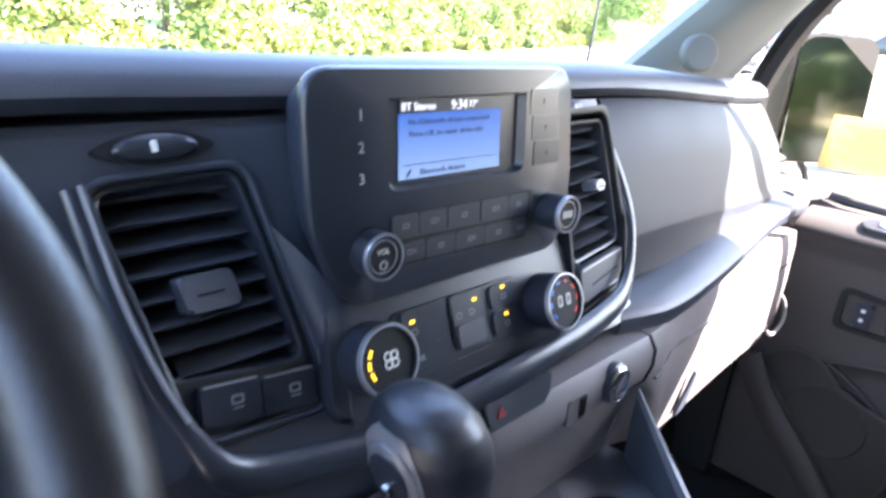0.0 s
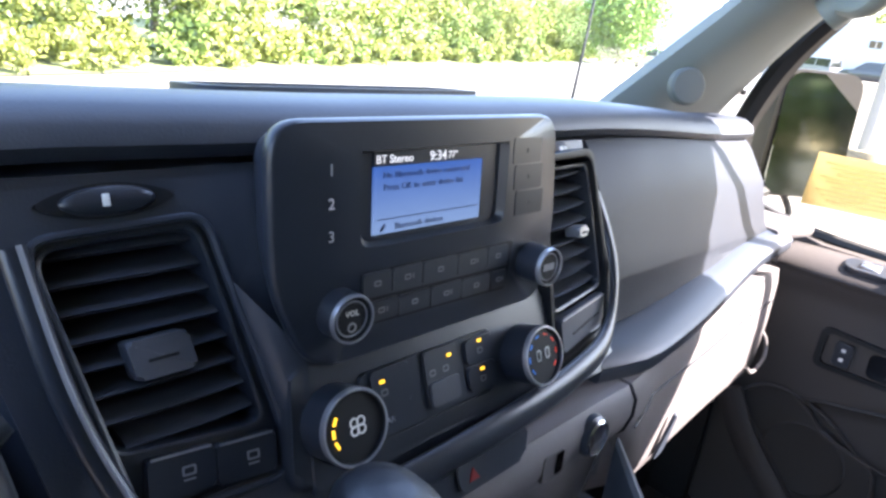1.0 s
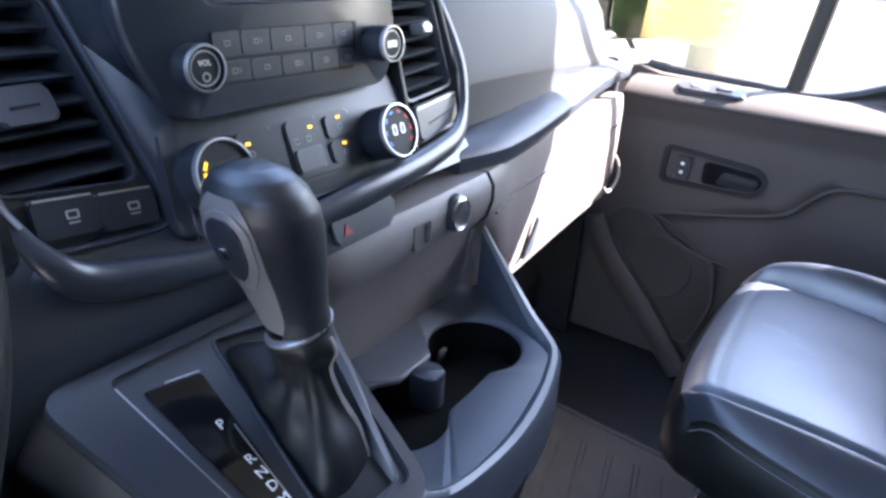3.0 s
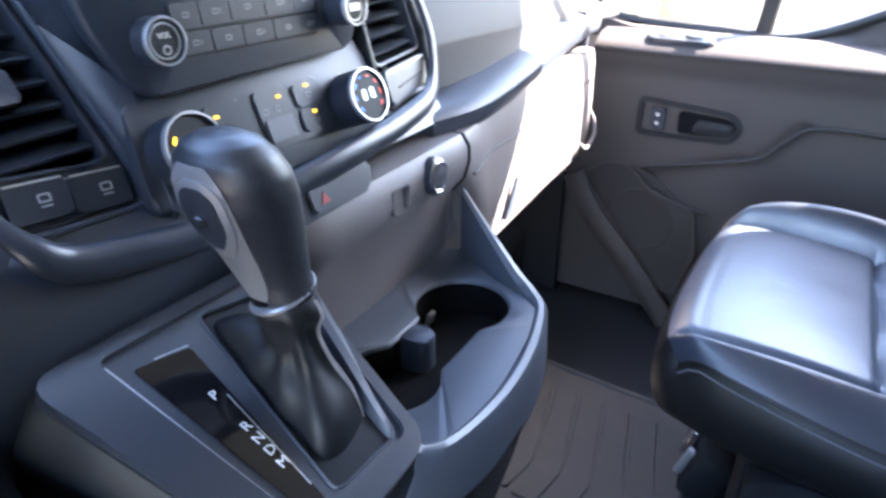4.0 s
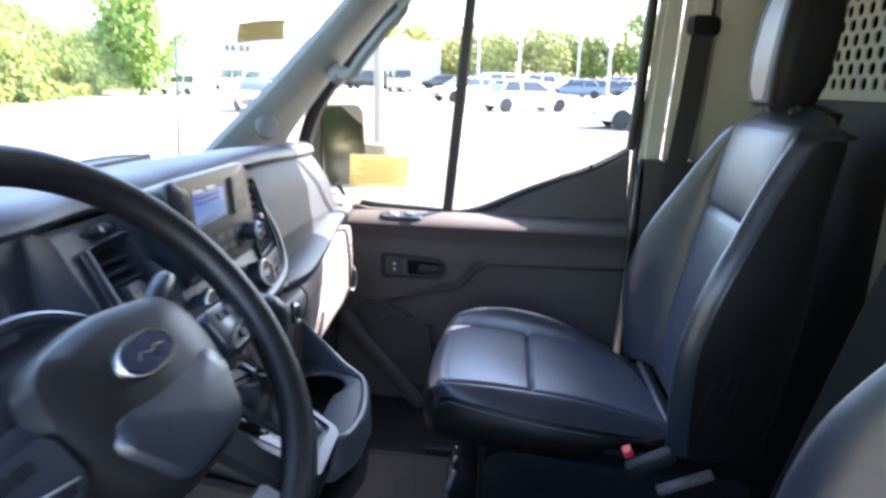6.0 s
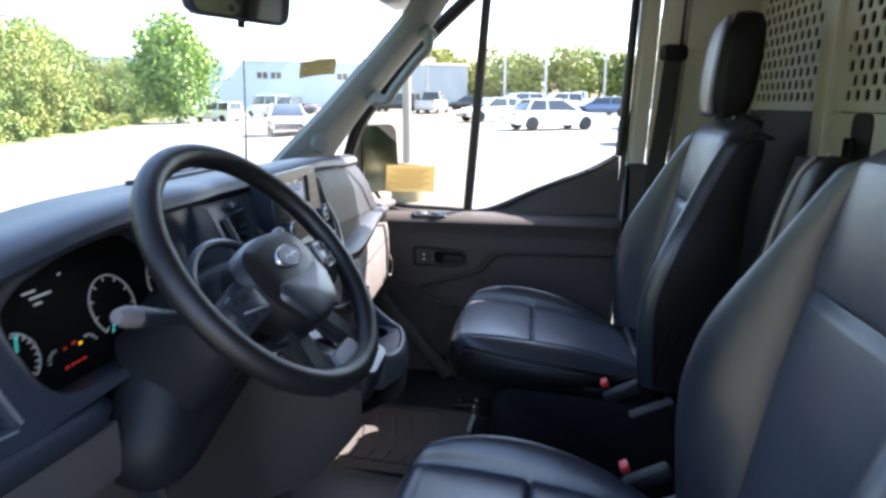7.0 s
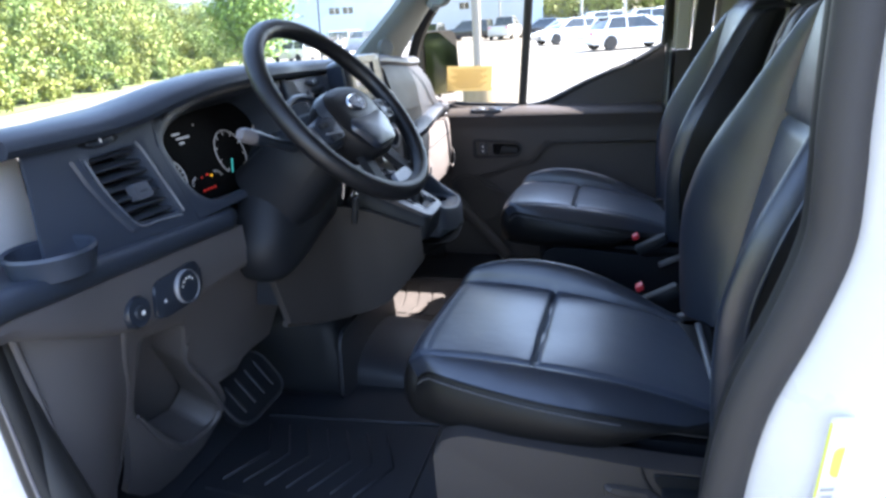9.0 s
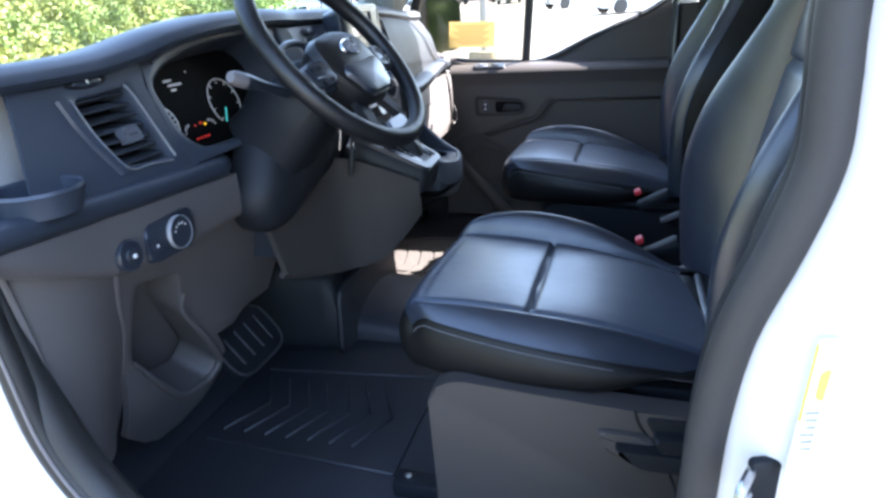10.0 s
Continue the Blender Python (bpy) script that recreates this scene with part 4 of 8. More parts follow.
def thumbwheel(m, w):
    """A ribbed wheel lying in a leaf-shaped slot."""
    leaf = [(w * 1.05 * math.cos(a), 0.0085 * math.copysign(abs(math.sin(a)) ** 1.6, math.sin(a))) for a in (2 * math.pi * k / 40 for k in range(40))]
    sl = part("thumbwheel_slot", prism(m, leaf, -0.004, 0.0015, 0.0007), M_MATT, dash, "leaf-shaped dark slot")
    part("thumbwheel", loft([[m @ Vector((w * 0.72 * math.cos(a) * q, 0.0072 * math.sin(a) * q, z)) for a in (2 * math.pi * k / 32 for k in range(32))] for q, z in ((1.0, 0.001), (0.99, 0.0025), (0.90, 0.0042), (0.6, 0.0054), (0.02, 0.006))]), M_BLACK, sl, "smooth black thumbwheel")
    part("thumbwheel_mark", box(m @ Matrix.Translation((w * -0.08, 0.0, 0.0060)), 0.0032, 0.0060, 0.0010, 0.0003), M_MARK, sl)
    return sl


FL = face(-0.141, 0.291, 1.412, 22)
VENT_L = rounded([(-0.028, -0.044), (0.048, -0.054), (0.029, 0.057), (-0.043, 0.054)], 0.010, 5)
PANEL_L = rounded([(-0.021, -0.079), (0.056, -0.086), (0.056, -0.056), (0.034, 0.062), (-0.047, 0.059)], 0.012, 5)
vent(FL, VENT_L, 8, 24, "tall black centre air vent with broad louvres", (0.000, -0.003, 0.032, 0.020), M_SLATE, M_LOUVRE)
part("centre_cheek", holed(FL, [(-0.082, 0.083), (-0.062, -0.02), (-0.046, -0.100), (0.090, -0.104), (0.090, 0.083)], PANEL_L, 0.0, 0.04, 0.012, 0.002), M_FACE, dash, "dark face round the vent panel", 30)
part("vent_panel", holed(FL, [(x * 1.01, y * 1.01) for x, y in PANEL_L], [(x * 1.015, y * 1.01) for x, y in VENT_L], -0.004, 0.02, 0.01, 0.0015), M_BLACK, dash, "black surround of the vent and switches")
fill_a = [DF @ Vector((0.462, -0.086 + 0.190 * k / 8, 0.016 * smooth01(0.0, 0.09, -0.086 + 0.190 * k / 8) - 0.001)) for k in range(9)]
fill_b = [FL @ Vector((-0.046 - 0.036 * smooth01(0, 1, k / 8), -0.100 + 0.183 * k / 8, -0.0005)) for k in range(9)]
part("centre_cheek", sheet(lambda u, v: fill_a[round(v * 8)].lerp(fill_b[round(v * 8)], u) + Vector((0, 0.006 * math.sin(math.pi * u), 0)), 8, 8, 0.004), M_FACE, dash, "face that turns from the instruments to the vent")
part("vent_rim", tube([FL @ Vector((x * 1.03, y * 1.02, 0.0005)) for x, y in PANEL_L], 0.0022, 8, closed=True), M_FACE, dash, "raised dark rim round the vent panel")
FR = face(0.200, 0.278, 1.428, 14, 8)
VENT_R = rounded([(-0.043, -0.058), (0.042, -0.056), (0.024, 0.052), (-0.044, 0.054)], 0.008, 5)
PANEL_R = rounded([(-0.049, -0.102), (0.047, -0.095), (0.052, -0.056), (0.028, 0.060), (-0.050, 0.062)], 0.012, 5)
vent(FR, VENT_R, 8, 14, "tall black centre air vent with fine louvres", (0.0, 0.0, 0.018, 0.009), M_SATIN, M_LOUVRE)
FD = DF
vent(FD, VENT_D, 7, 24, "black slanted air vent by the driver's door", (0.002, -0.018, 0.032, 0.022), M_SLATE, M_LOUVRE)
# bright lines and a smooth cheek along the slanted vent
part("vent_line", tube(catmull([FD @ Vector(p) for p in ((0.035, 0.047, 0.001), (0.042, 0.030, 0.0015), (0.051, -0.015, 0.0015), (0.062, -0.064, 0.001))], 5), 0.0020, 6), M_SILVER, dash, "thin satin line beside the vent")
part("vent_line", tube(catmull([FD @ Vector(p) for p in ((-0.062, 0.040, 0.001), (-0.056, 0.0, 0.002), (-0.044, -0.035, 0.002), (-0.028, -0.061, 0.002), (0.01, -0.064, 0.0015), (0.054, -0.069, 0.001))], 5), 0.0014, 6), M_SILVER, dash)
part("vent_cheek", loft([[FD @ Vector((x + a, y, z)) for a, z in ((-0.009, -0.001), (-0.006, 0.0045), (0.004, 0.0055), (0.009, 0.001))] for x, y in ((-0.076, 0.042), (-0.070, 0.010), (-0.060, -0.020), (-0.048, -0.046), (-0.039, -0.064))]), M_FACE, dash, "smooth grey cheek beside the vent")
# switches under the left centre vent
for x, y in ((0.0000, -0.0640), (0.0340, -0.0690)):
    f = FL @ Matrix.Translation((x, y, 0.0)) @ pose(0, 0, 0, 0, 0, -6)
    s_ = part("switch", prism(f, rounded(rect(0.0335, 0.0215), 0.003), -0.008, 0.0022, 0.0008), M_BLACK, dash, "flat black switch with a bright top edge")
    part("switch_line", box(f @ Matrix.Translation((0, 0.0105, 0.0024)), 0.030, 0.0012, 0.001), M_SILVER, s_)
    part("icon", ring(f @ Matrix.Translation((0.003, 0.001, 0.0022)), rounded(rect(0.007, 0.005), 0.001), rounded(rect(0.005, 0.003), 0.0006), 0, 0.0004), M_SILVER, s_)
    part("icon", box(f @ Matrix.Translation((0.003, -0.0035, 0.0024)), 0.006, 0.0009, 0.0004), M_SILVER, s_)
part("closed_flap", prism(FR @ Matrix.Translation((0.0, -0.077, 0)), rounded([(-0.040, -0.019), (0.036, -0.013), (0.041, 0.014), (-0.042, 0.012)], 0.004), -0.004, 0.003, 0.002), M_SLATE, dash, "grey flap under the vent")
part("closed_flap_line", box(FR @ Matrix.Translation((0.002, -0.081, 0.0035)) @ pose(0, 0, 0, 0, 0, 5), 0.05, 0.0012, 0.001), M_MATT, dash)
part("closed_flap_line", box(FR @ Matrix.Translation((-0.001, -0.066, 0.0035)) @ pose(0, 0, 0, 0, 0, 1.5), 0.078, 0.0014, 0.001), M_SILVER, dash)
part("vent_panel", holed(FR, rounded([(-0.055, -0.108), (0.051, -0.101), (0.058, -0.056), (0.031, 0.067), (-0.055, 0.067)], 0.012), PANEL_R, 0.002, 0.03, 0.02, 0.003), M_MATT, dash, "black surround of the vent")
part("vent_panel_back", prism(FR, PANEL_R, -0.060, -0.052), M_SHADE_BLACK, dash)
# thumbwheels over the vents
thumbwheel(FL @ Matrix.Translation((-0.010, 0.0745, 0.0)), 0.030)
thumbwheel(face(0.207, 0.318, 1.487, 20), 0.017)
thumbwheel(DF @ Matrix.Translation((-0.024, 0.0590, 0.0)) @ pose(0, 0, 0, 0, 0, 1), 0.034)

# sweeping U-shaped trim below the vents
left_leg = [FL @ Vector(p) for p in ((-0.0525, 0.058, 0.004), (-0.0475, 0.012, 0.005), (-0.0425, -0.018, 0.006), (-0.0345, -0.050, 0.008))]
U = catmull(left_leg + [Vector(p) for p in ((-0.163, 0.243, 1.340), (-0.145, 0.240, 1.324), (-0.110, 0.237, 1.316), (-0.05, 0.232, 1.310), (0.06, 0.226, 1.320), (0.16, 0.232, 1.326), (0.225, 0.245, 1.338), (0.258, 0.268, 1.385), (0.262, 0.300, 1.44), (0.252, 0.33, 1.482))], 8)
part("trim_bow", tube(U, [0.0058 + 0.0052 * (1 - smooth01(1.322, 1.355, p.z)) for p in U], 12, flat=0.6, up=(0, -1, 0.3)), M_BLACK, dash, "dark trim bow around the centre")
# highlight on the bow's inner edge, modelled as a satin line
part("trim_bow_glint", tube([p + Vector((0.002, -0.0042, 0.0025)) for p in U[:28]], 0.0012, 6), M_SATIN, dash, "highlight along the trim bow, drawn as a thin bright line")

# radio with screen
RF = face(0.024, 0.262, 1.462, 5)
RO = rounded([(-0.098, -0.070), (0.104, -0.070), (0.114, -0.02), (0.106, 0.066), (-0.121, 0.066), (-0.121, -0.02)], 0.020, 8)
WINC = (-0.006, 0.0245)


def window_outline(n):
    """A rounded window outline with n points, in step with the case's outline by angle."""
    out = []
    for x, y in RO:
        a = math.atan2((y - WINC[1]) / 0.030, (x - WINC[0]) / 0.056)
        c, s_2 = math.cos(a), math.sin(a)
        k = (abs(c) ** 14 + abs(s_2) ** 14) ** (-1 / 14)
        out.append((WINC[0] + 0.0605 * c * k, WINC[1] + 0.0295 * s_2 * k))
    return out


WO = window_outline(len(RO))
ro_in = lambda k: [(x * k + 0.0 * y, y * k) for x, y in RO]
case = [[RF @ Vector((x, y, z)) for x, y in pts] for pts, z in ((ro_in(0.84), -0.050), (ro_in(0.94), -0.022), (ro_in(0.992), -0.009), (ro_in(1.0), -0.005), (ro_in(0.994), -0.002), (ro_in(0.975), 0.0), (WO, 0.0), ([(WINC[0] + (x - WINC[0]) * 0.93, WINC[1] + (y - WINC[1]) * 0.93) for x, y in WO], -0.006))]
radio = part("radio", loft(case, True, False), M_BLACK, dash, "black radio unit with a small colour screen", 50)
part("screen_back", prism(RF @ Matrix.Translation((WINC[0], WINC[1], 0)), rect(0.126, 0.062), -0.016, -0.0052), M_BLACK, radio)
SF = RF @ Matrix.Translation((-0.0115, 0.0240, -0.0045))
disp = bpy.data.materials.new("display")
disp.use_nodes = True
dn, dl = disp.node_tree.nodes, disp.node_tree.links
db = dn["Principled BSDF"]
db.inputs["Base Color"].default_value = (0.02, 0.03, 0.06, 1)
db.inputs["Roughness"].default_value = 0.15
dg = dn.new("ShaderNodeTexCoord")
ds = dn.new("ShaderNodeSeparateXYZ")
dl.new(dg.outputs["Generated"], ds.inputs["Vector"])
dr = dn.new("ShaderNodeValToRGB")
dr.color_ramp.elements[0].color = (0.34, 0.56, 0.95, 1)
dr.color_ramp.elements[1].color = (0.06, 0.20, 0.72, 1)
dl.new(ds.outputs["Z"], dr.inputs["Fac"])
dl.new(dr.outputs["Color"], db.inputs["Emission Color"])
db.inputs["Emission Strength"].default_value = 0.044
part("screen", box(SF @ Matrix.Translation((0, -0.00425, 0)), 0.088, 0.0385, 0.001), disp, radio, "lit blue screen", 0)
part("screen_bar", box(SF @ Matrix.Translation((0, 0.0193, 0)), 0.088, 0.0085, 0.001), M_BLACK, radio)
TX = SF @ Matrix.Translation((0, 0, 0.0009))
M_SCRTEXT = material("screen_text", (0.8, 0.8, 0.8), 0.4, bump=0, emit=(0.9, 0.95, 1.0), power=0.05)
M_SCRDARK = material("screen_text_dark", (0.01, 0.02, 0.08), 0.4, bump=0)
text("BT Stereo", 0.0066, TX @ Matrix.Translation((-0.0290, 0.0188, 0)), M_SCRTEXT, radio)
text("9:34", 0.0082, TX @ Matrix.Translation((0.0045, 0.0188, 0)), M_SCRTEXT, radio)
text("77°", 0.0060, TX @ Matrix.Translation((0.0170, 0.0188, 0)), M_SCRTEXT, radio)
text("No Bluetooth device connected", 0.0054, TX @ Matrix.Translation((-0.0025, 0.0100, 0)), M_SCRDARK, radio)
text("Press OK to enter device list", 0.0054, TX @ Matrix.Translation((-0.0050, 0.0030, 0)), M_SCRDARK, radio)
text("Bluetooth devices", 0.0054, TX @ Matrix.Translation((-0.0085, -0.0200, 0)), M_SCRDARK, radio)
part("screen_line", box(TX @ Matrix.Translation((0, -0.0150, 0)), 0.082, 0.0005, 0.0004), M_SCRDARK, radio)
part("phone_icon", box(TX @ Matrix.Translation((-0.0370, -0.0200, 0)) @ pose(0, 0, 0, 0, 0, 50), 0.0050, 0.0016, 0.0004), M_SCRDARK, radio)
for k, s in enumerate("123"):
    text(s, 0.0085, RF @ Matrix.Translation((-0.086, 0.040 - 0.0175 * k, 0.0006)), M_PRINT, radio)
    part("key", prism(RF @ Matrix.Translation((0.0735 + 0.003 * k, 0.0425 - 0.0180 * k, 0)), rounded(rect(0.030, 0.0172), 0.0015), -0.002, 0.0005, 0.0002), M_BLACK, radio)
    part("key_mark", box(RF @ Matrix.Translation((0.0735 + 0.003 * k, 0.0425 - 0.0180 * k, 0.0011)), 0.0022, 0.0028, 0.0003), M_KEY, radio)
part("key_band", prism(RF, rounded([(-0.0665, -0.0505), (0.060, -0.0535), (0.066, -0.0195), (-0.0665, -0.0185)], 0.003), -0.004, 0.0004, 0.0003), M_MATT, radio)
for r, bounds in enumerate(((-0.066, -0.0445, -0.0205, 0.010, 0.0385, 0.060), (-0.065, -0.039, -0.013, 0.015, 0.043, 0.060))):
    for k, (x0, x1) in enumerate(zip(bounds, bounds[1:])):
        kf_ = RF @ Matrix.Translation(((x0 + x1) / 2, (-0.0262 - 0.0011 * k * 0.3) if r == 0 else (-0.0430 - 0.0012 * k * 0.4), 0))
        kk = part("key", prism(kf_, rounded(rect(x1 - x0 - 0.0009, 0.0138 if r == 0 else 0.0125), 0.0012), -0.002, 0.0016, 0.0007), M_KEY, radio)
        part("icon", ring(kf_ @ Matrix.Translation((0, 0, 0.0016)), rounded(rect(0.0050, 0.0034), 0.001), rounded(rect(0.0034, 0.0018), 0.0006), 0, 0.0003), M_FAINT, kk)
        if (k + r) % 2:
            part("icon", box(kf_ @ Matrix.Translation((0.0042, 0, 0.0018)), 0.0008, 0.0030, 0.0003), M_FAINT, kk)
part("band_groove", box(RF @ Matrix.Translation((-0.003, -0.0345, 0.0008)) @ pose(0, 0, 0, 0, 0, -1), 0.126, 0.0012, 0.0008), M_KEY, radio)


def knob(f, r, h, mark, parent, label, ring_w=0.1):
    k = part("knob", lathe(f, [(r * 1.02, -0.006), (r * 1.02, h * 0.75), (r * 0.98, h), (r * (1 - ring_w), h), (r * (1 - ring_w), h - 0.002), (0.0005, h - 0.0015)], 40), M_BLACK, parent, label)
    part("knob_face", prism(f, [(r * (1 - ring_w) * math.cos(a), r * (1 - ring_w) * math.sin(a)) for a in (k_ * math.pi / 20 for k_ in range(40))], h - 0.004, h - 0.0014), M_MATT, k)
    part("knob_ring", lathe(f, [(r * 1.025, h * 0.88), (r * 1.03, h * 0.95), (r * 0.995, h + 0.0010), (r * (1 - ring_w * 0.75), h + 0.0010), (r * (1 - ring_w * 0.8), h * 0.86)], 40), M_RING, k, "satin chrome ring")
    return k


kv = knob(RF @ Matrix.Translation((-0.0815, -0.0375, 0)), 0.0135, 0.014, "", radio, "volume knob")
text("VOL", 0.0046, RF @ Matrix.Translation((-0.0815, -0.0345, 0.0132)), M_MARK, kv)
part("icon", ring(RF @ Matrix.Translation((-0.0815, -0.0425, 0.0128)), [(0.0028 * math.cos(a), 0.0028 * math.sin(a)) for a in (k * math.pi / 8 for k in range(16))], [(0.002 * math.cos(a), 0.002 * math.sin(a)) for a in (k * math.pi / 8 for k in range(16))], 0, 0.0006), M_PRINT, kv)
part("knob_groove", ring(RF @ Matrix.Translation((-0.0815, -0.0375, 0.0124)), [(0.0102 * math.cos(a), 0.0102 * math.sin(a)) for a in (k * math.pi / 16 for k in range(32))], [(0.0094 * math.cos(a), 0.0094 * math.sin(a)) for a in (k * math.pi / 16 for k in range(32))], 0, 0.001), M_SILVER, kv)
kt = knob(RF @ Matrix.Translation((0.0845, -0.0375, 0)), 0.0135, 0.020, "", radio, "tuning knob")
part("knob_groove", ring(RF @ Matrix.Translation((0.0845, -0.0375, 0.0184)), [(0.0102 * math.cos(a), 0.0102 * math.sin(a)) for a in (k * math.pi / 16 for k in range(32))], [(0.0094 * math.cos(a), 0.0094 * math.sin(a)) for a in (k * math.pi / 16 for k in range(32))], 0, 0.001), M_SILVER, kt)
part("icon", box(RF @ Matrix.Translation((0.0845, -0.0375, 0.0192)), 0.012, 0.005, 0.0005), M_SILVER, kt)

# dark skin between the vents, the heater and the trim bow
part("face_skin", wall_sheet(-0.198, 0.245, 14, lambda x: [(col_face(x)[-1][0] + 0.006, 1.336), (0.240 + 0.012 * abs(x - CX) / 0.2, 1.324), (0.240, 1.305)], 0.03), M_BLACK, dash, "black skin under the centre vents")
# heating controls
HF = face(0.022, 0.254, 1.358, 20)
heat = part("heater_panel", prism(HF, rounded([(-0.112, -0.036), (0.126, -0.040), (0.122, 0.046), (-0.102, 0.046)], 0.016), -0.05, 0.0, 0.006, 4), M_KEY, dash, "dark heater control panel")
ramp = []
for k in range(9):
    a_, b_ = FL @ Vector((0.064 - 0.024 * k / 8, -0.094 + 0.124 * k / 8, 0.0004)), HF @ Vector((-0.100 + 0.008 * k / 8, -0.038 + 0.080 * k / 8, 0.0006))
    row = [a_.lerp(b_, q / 6) + Vector((0, -0.004 * math.sin(math.pi * q / 6), 0)) for q in range(7)]
    ramp.append(row + [b_ + Vector((0, 0.03, 0)), a_ + Vector((0, 0.03, 0))])
part("face_skin", loft(ramp), M_FACE, dash, "dark face beside the heater panel")
part("heater_insert", prism(HF @ Matrix.Translation((-0.003, 0.0, 0)), rounded(rect(0.118, 0.042), 0.006), -0.01, 0.0025, 0.001), M_BLACK, heat)
kf = knob(HF @ Matrix.Translation((-0.081, 0.0, 0)), 0.0215, 0.022, "", heat, "fan speed knob", 0.08)
for k in range(3):
    a = radians(150 + 28 * k)
    part("fan_lamp", box(HF @ Matrix.Translation((-0.081 + 0.0140 * math.cos(a), 0.0140 * math.sin(a), 0.0208)) @ pose(0, 0, 0, 0, 0, math.degrees(a) + 90), 0.0046, 0.0016, 0.0008), M_AMBER, kf)
for a in (0, 90, 180, 270):
    f = HF @ Matrix.Translation((-0.079 + 0.0032 * math.cos(radians(a + 45)), 0.0032 * math.sin(radians(a + 45)), 0.0205))
    part("fan_icon", ring(f, [(0.003 * math.cos(b), 0.003 * math.sin(b)) for b in (k * math.pi / 6 for k in range(12))], [(0.0021 * math.cos(b), 0.0021 * math.sin(b)) for b in (k * math.pi / 6 for k in range(12))], 0, 0.0006), M_MARK, kf)
kh = knob(HF @ Matrix.Translation((0.086, -0.006, 0)), 0.0215, 0.024, "", heat, "temperature knob", 0.07)
for k in range(8):
    a = radians(215 - 250 * k / 7)
    part("heat_mark", box(HF @ Matrix.Translation((0.086 + 0.0155 * math.cos(a), -0.006 + 0.0155 * math.sin(a), 0.0228)) @ pose(0, 0, 0, 0, 0, math.degrees(a) + 90), 0.0042, 0.0008, 0.0006), M_BLUE if k < 4 else M_REDARC, kh)
for x in (-0.005, 0.005):
    part("icon", ring(HF @ Matrix.Translation((0.086 + x, -0.005, 0.0226)), rounded(rect(0.0050, 0.0085), 0.002), rounded(rect(0.003, 0.0060), 0.001), 0, 0.0005), M_SILVER, kh)
for x, y, w, h, mt in ((-0.040, 0.008, 0.030, 0.026, M_BLACK), (0.003, 0.002, 0.030, 0.038, M_KEY), (0.040, 0.010, 0.028, 0.017, M_BLACK), (0.040, -0.009, 0.028, 0.017, M_BLACK)):
    part("key", prism(HF @ Matrix.Translation((x, y, 0.0025)), rounded(rect(w, h), 0.003), 0, 0.002, 0.001), mt, heat)
for x, y in ((-0.047, 0.013), (0.010, 0.014), (0.040, 0.016), (0.040, -0.004)):
    part("lamp", box(HF @ Matrix.Translation((x, y, 0.0048)), 0.0036, 0.0019, 0.0008), M_AMBER, heat)
for x, y in ((-0.046, 0.006), (-0.006, 0.006), (0.006, 0.006), (0.040, 0.009), (0.040, -0.011), (0.002, -0.010)):
    part("icon", ring(HF @ Matrix.Translation((x, y, 0.0044)), rounded(rect(0.0055, 0.0044), 0.0016), rounded(rect(0.0036, 0.0026), 0.001), 0, 0.0004), M_FAINT, heat)
part("key_cap", prism(HF @ Matrix.Translation((0.003, -0.008, 0.0045)), rounded(rect(0.026, 0.016), 0.002), 0, 0.0016, 0.0006), M_SLATE, heat, "pale grey lower half of the key")
text("REAR", 0.0055, HF @ Matrix.Translation((-0.046, -0.0125, 0.0030)), M_SILVER, heat)
part("panel_line", box(HF @ Matrix.Translation((0.0, -0.024, 0.0004)), 0.10, 0.001, 0.0008), M_KEY, heat)

# hazard switch, sockets
hz = part("hazard_panel", prism(face(0.040, 0.222, 1.300, 22), rounded([(-0.075, -0.013), (0.046, -0.012), (0.055, 0.011), (-0.075, 0.010)], 0.006), -0.012, 0.002, 0.002), M_BLACK, dash, "black switch strip")
part("hazard_key", prism(face(0.030, 0.2195, 1.302, 22), rounded(rect(0.026, 0.018), 0.003), 0, 0.002, 0.001), M_KEY, hz)
part("hazard_icon", prism(face(0.030, 0.2170, 1.302, 22), [(-0.005, -0.004), (0.005, -0.004), (0, 0.0045)], 0, 0.0006), M_HAZ, hz)
sk = part("power_socket", lathe(face(0.182, 0.217, 1.268, 4), [(0.0185, -0.004), (0.0185, 0.003), (0.0155, 0.006), (0.0125, 0.006), (0.0005, 0.0055)], 28), M_BLACK, dash, "round 12 volt socket cover")
part("socket_ring", lathe(face(0.182, 0.2165, 1.268, 4), [(0.0162, 0.0060), (0.0145, 0.0075), (0.0120, 0.0060)], 28), M_CHROME, sk)
us = part("usb_socket", prism(face(0.126, 0.2165, 1.264, 2), rounded(rect(0.026, 0.024), 0.003), -0.002, 0.002, 0.001), M_GREY, dash, "grey USB socket cover")
part("usb_slot", box(face(0.133, 0.2140, 1.265, 2), 0.009, 0.018, 0.001), M_GLOSS, us)
part("panel_joint", tube([(0.2495, y - 0.0004, z) for y, z in centre_low(0.2495)[:5]], 0.0016, 6), M_MATT, dash)

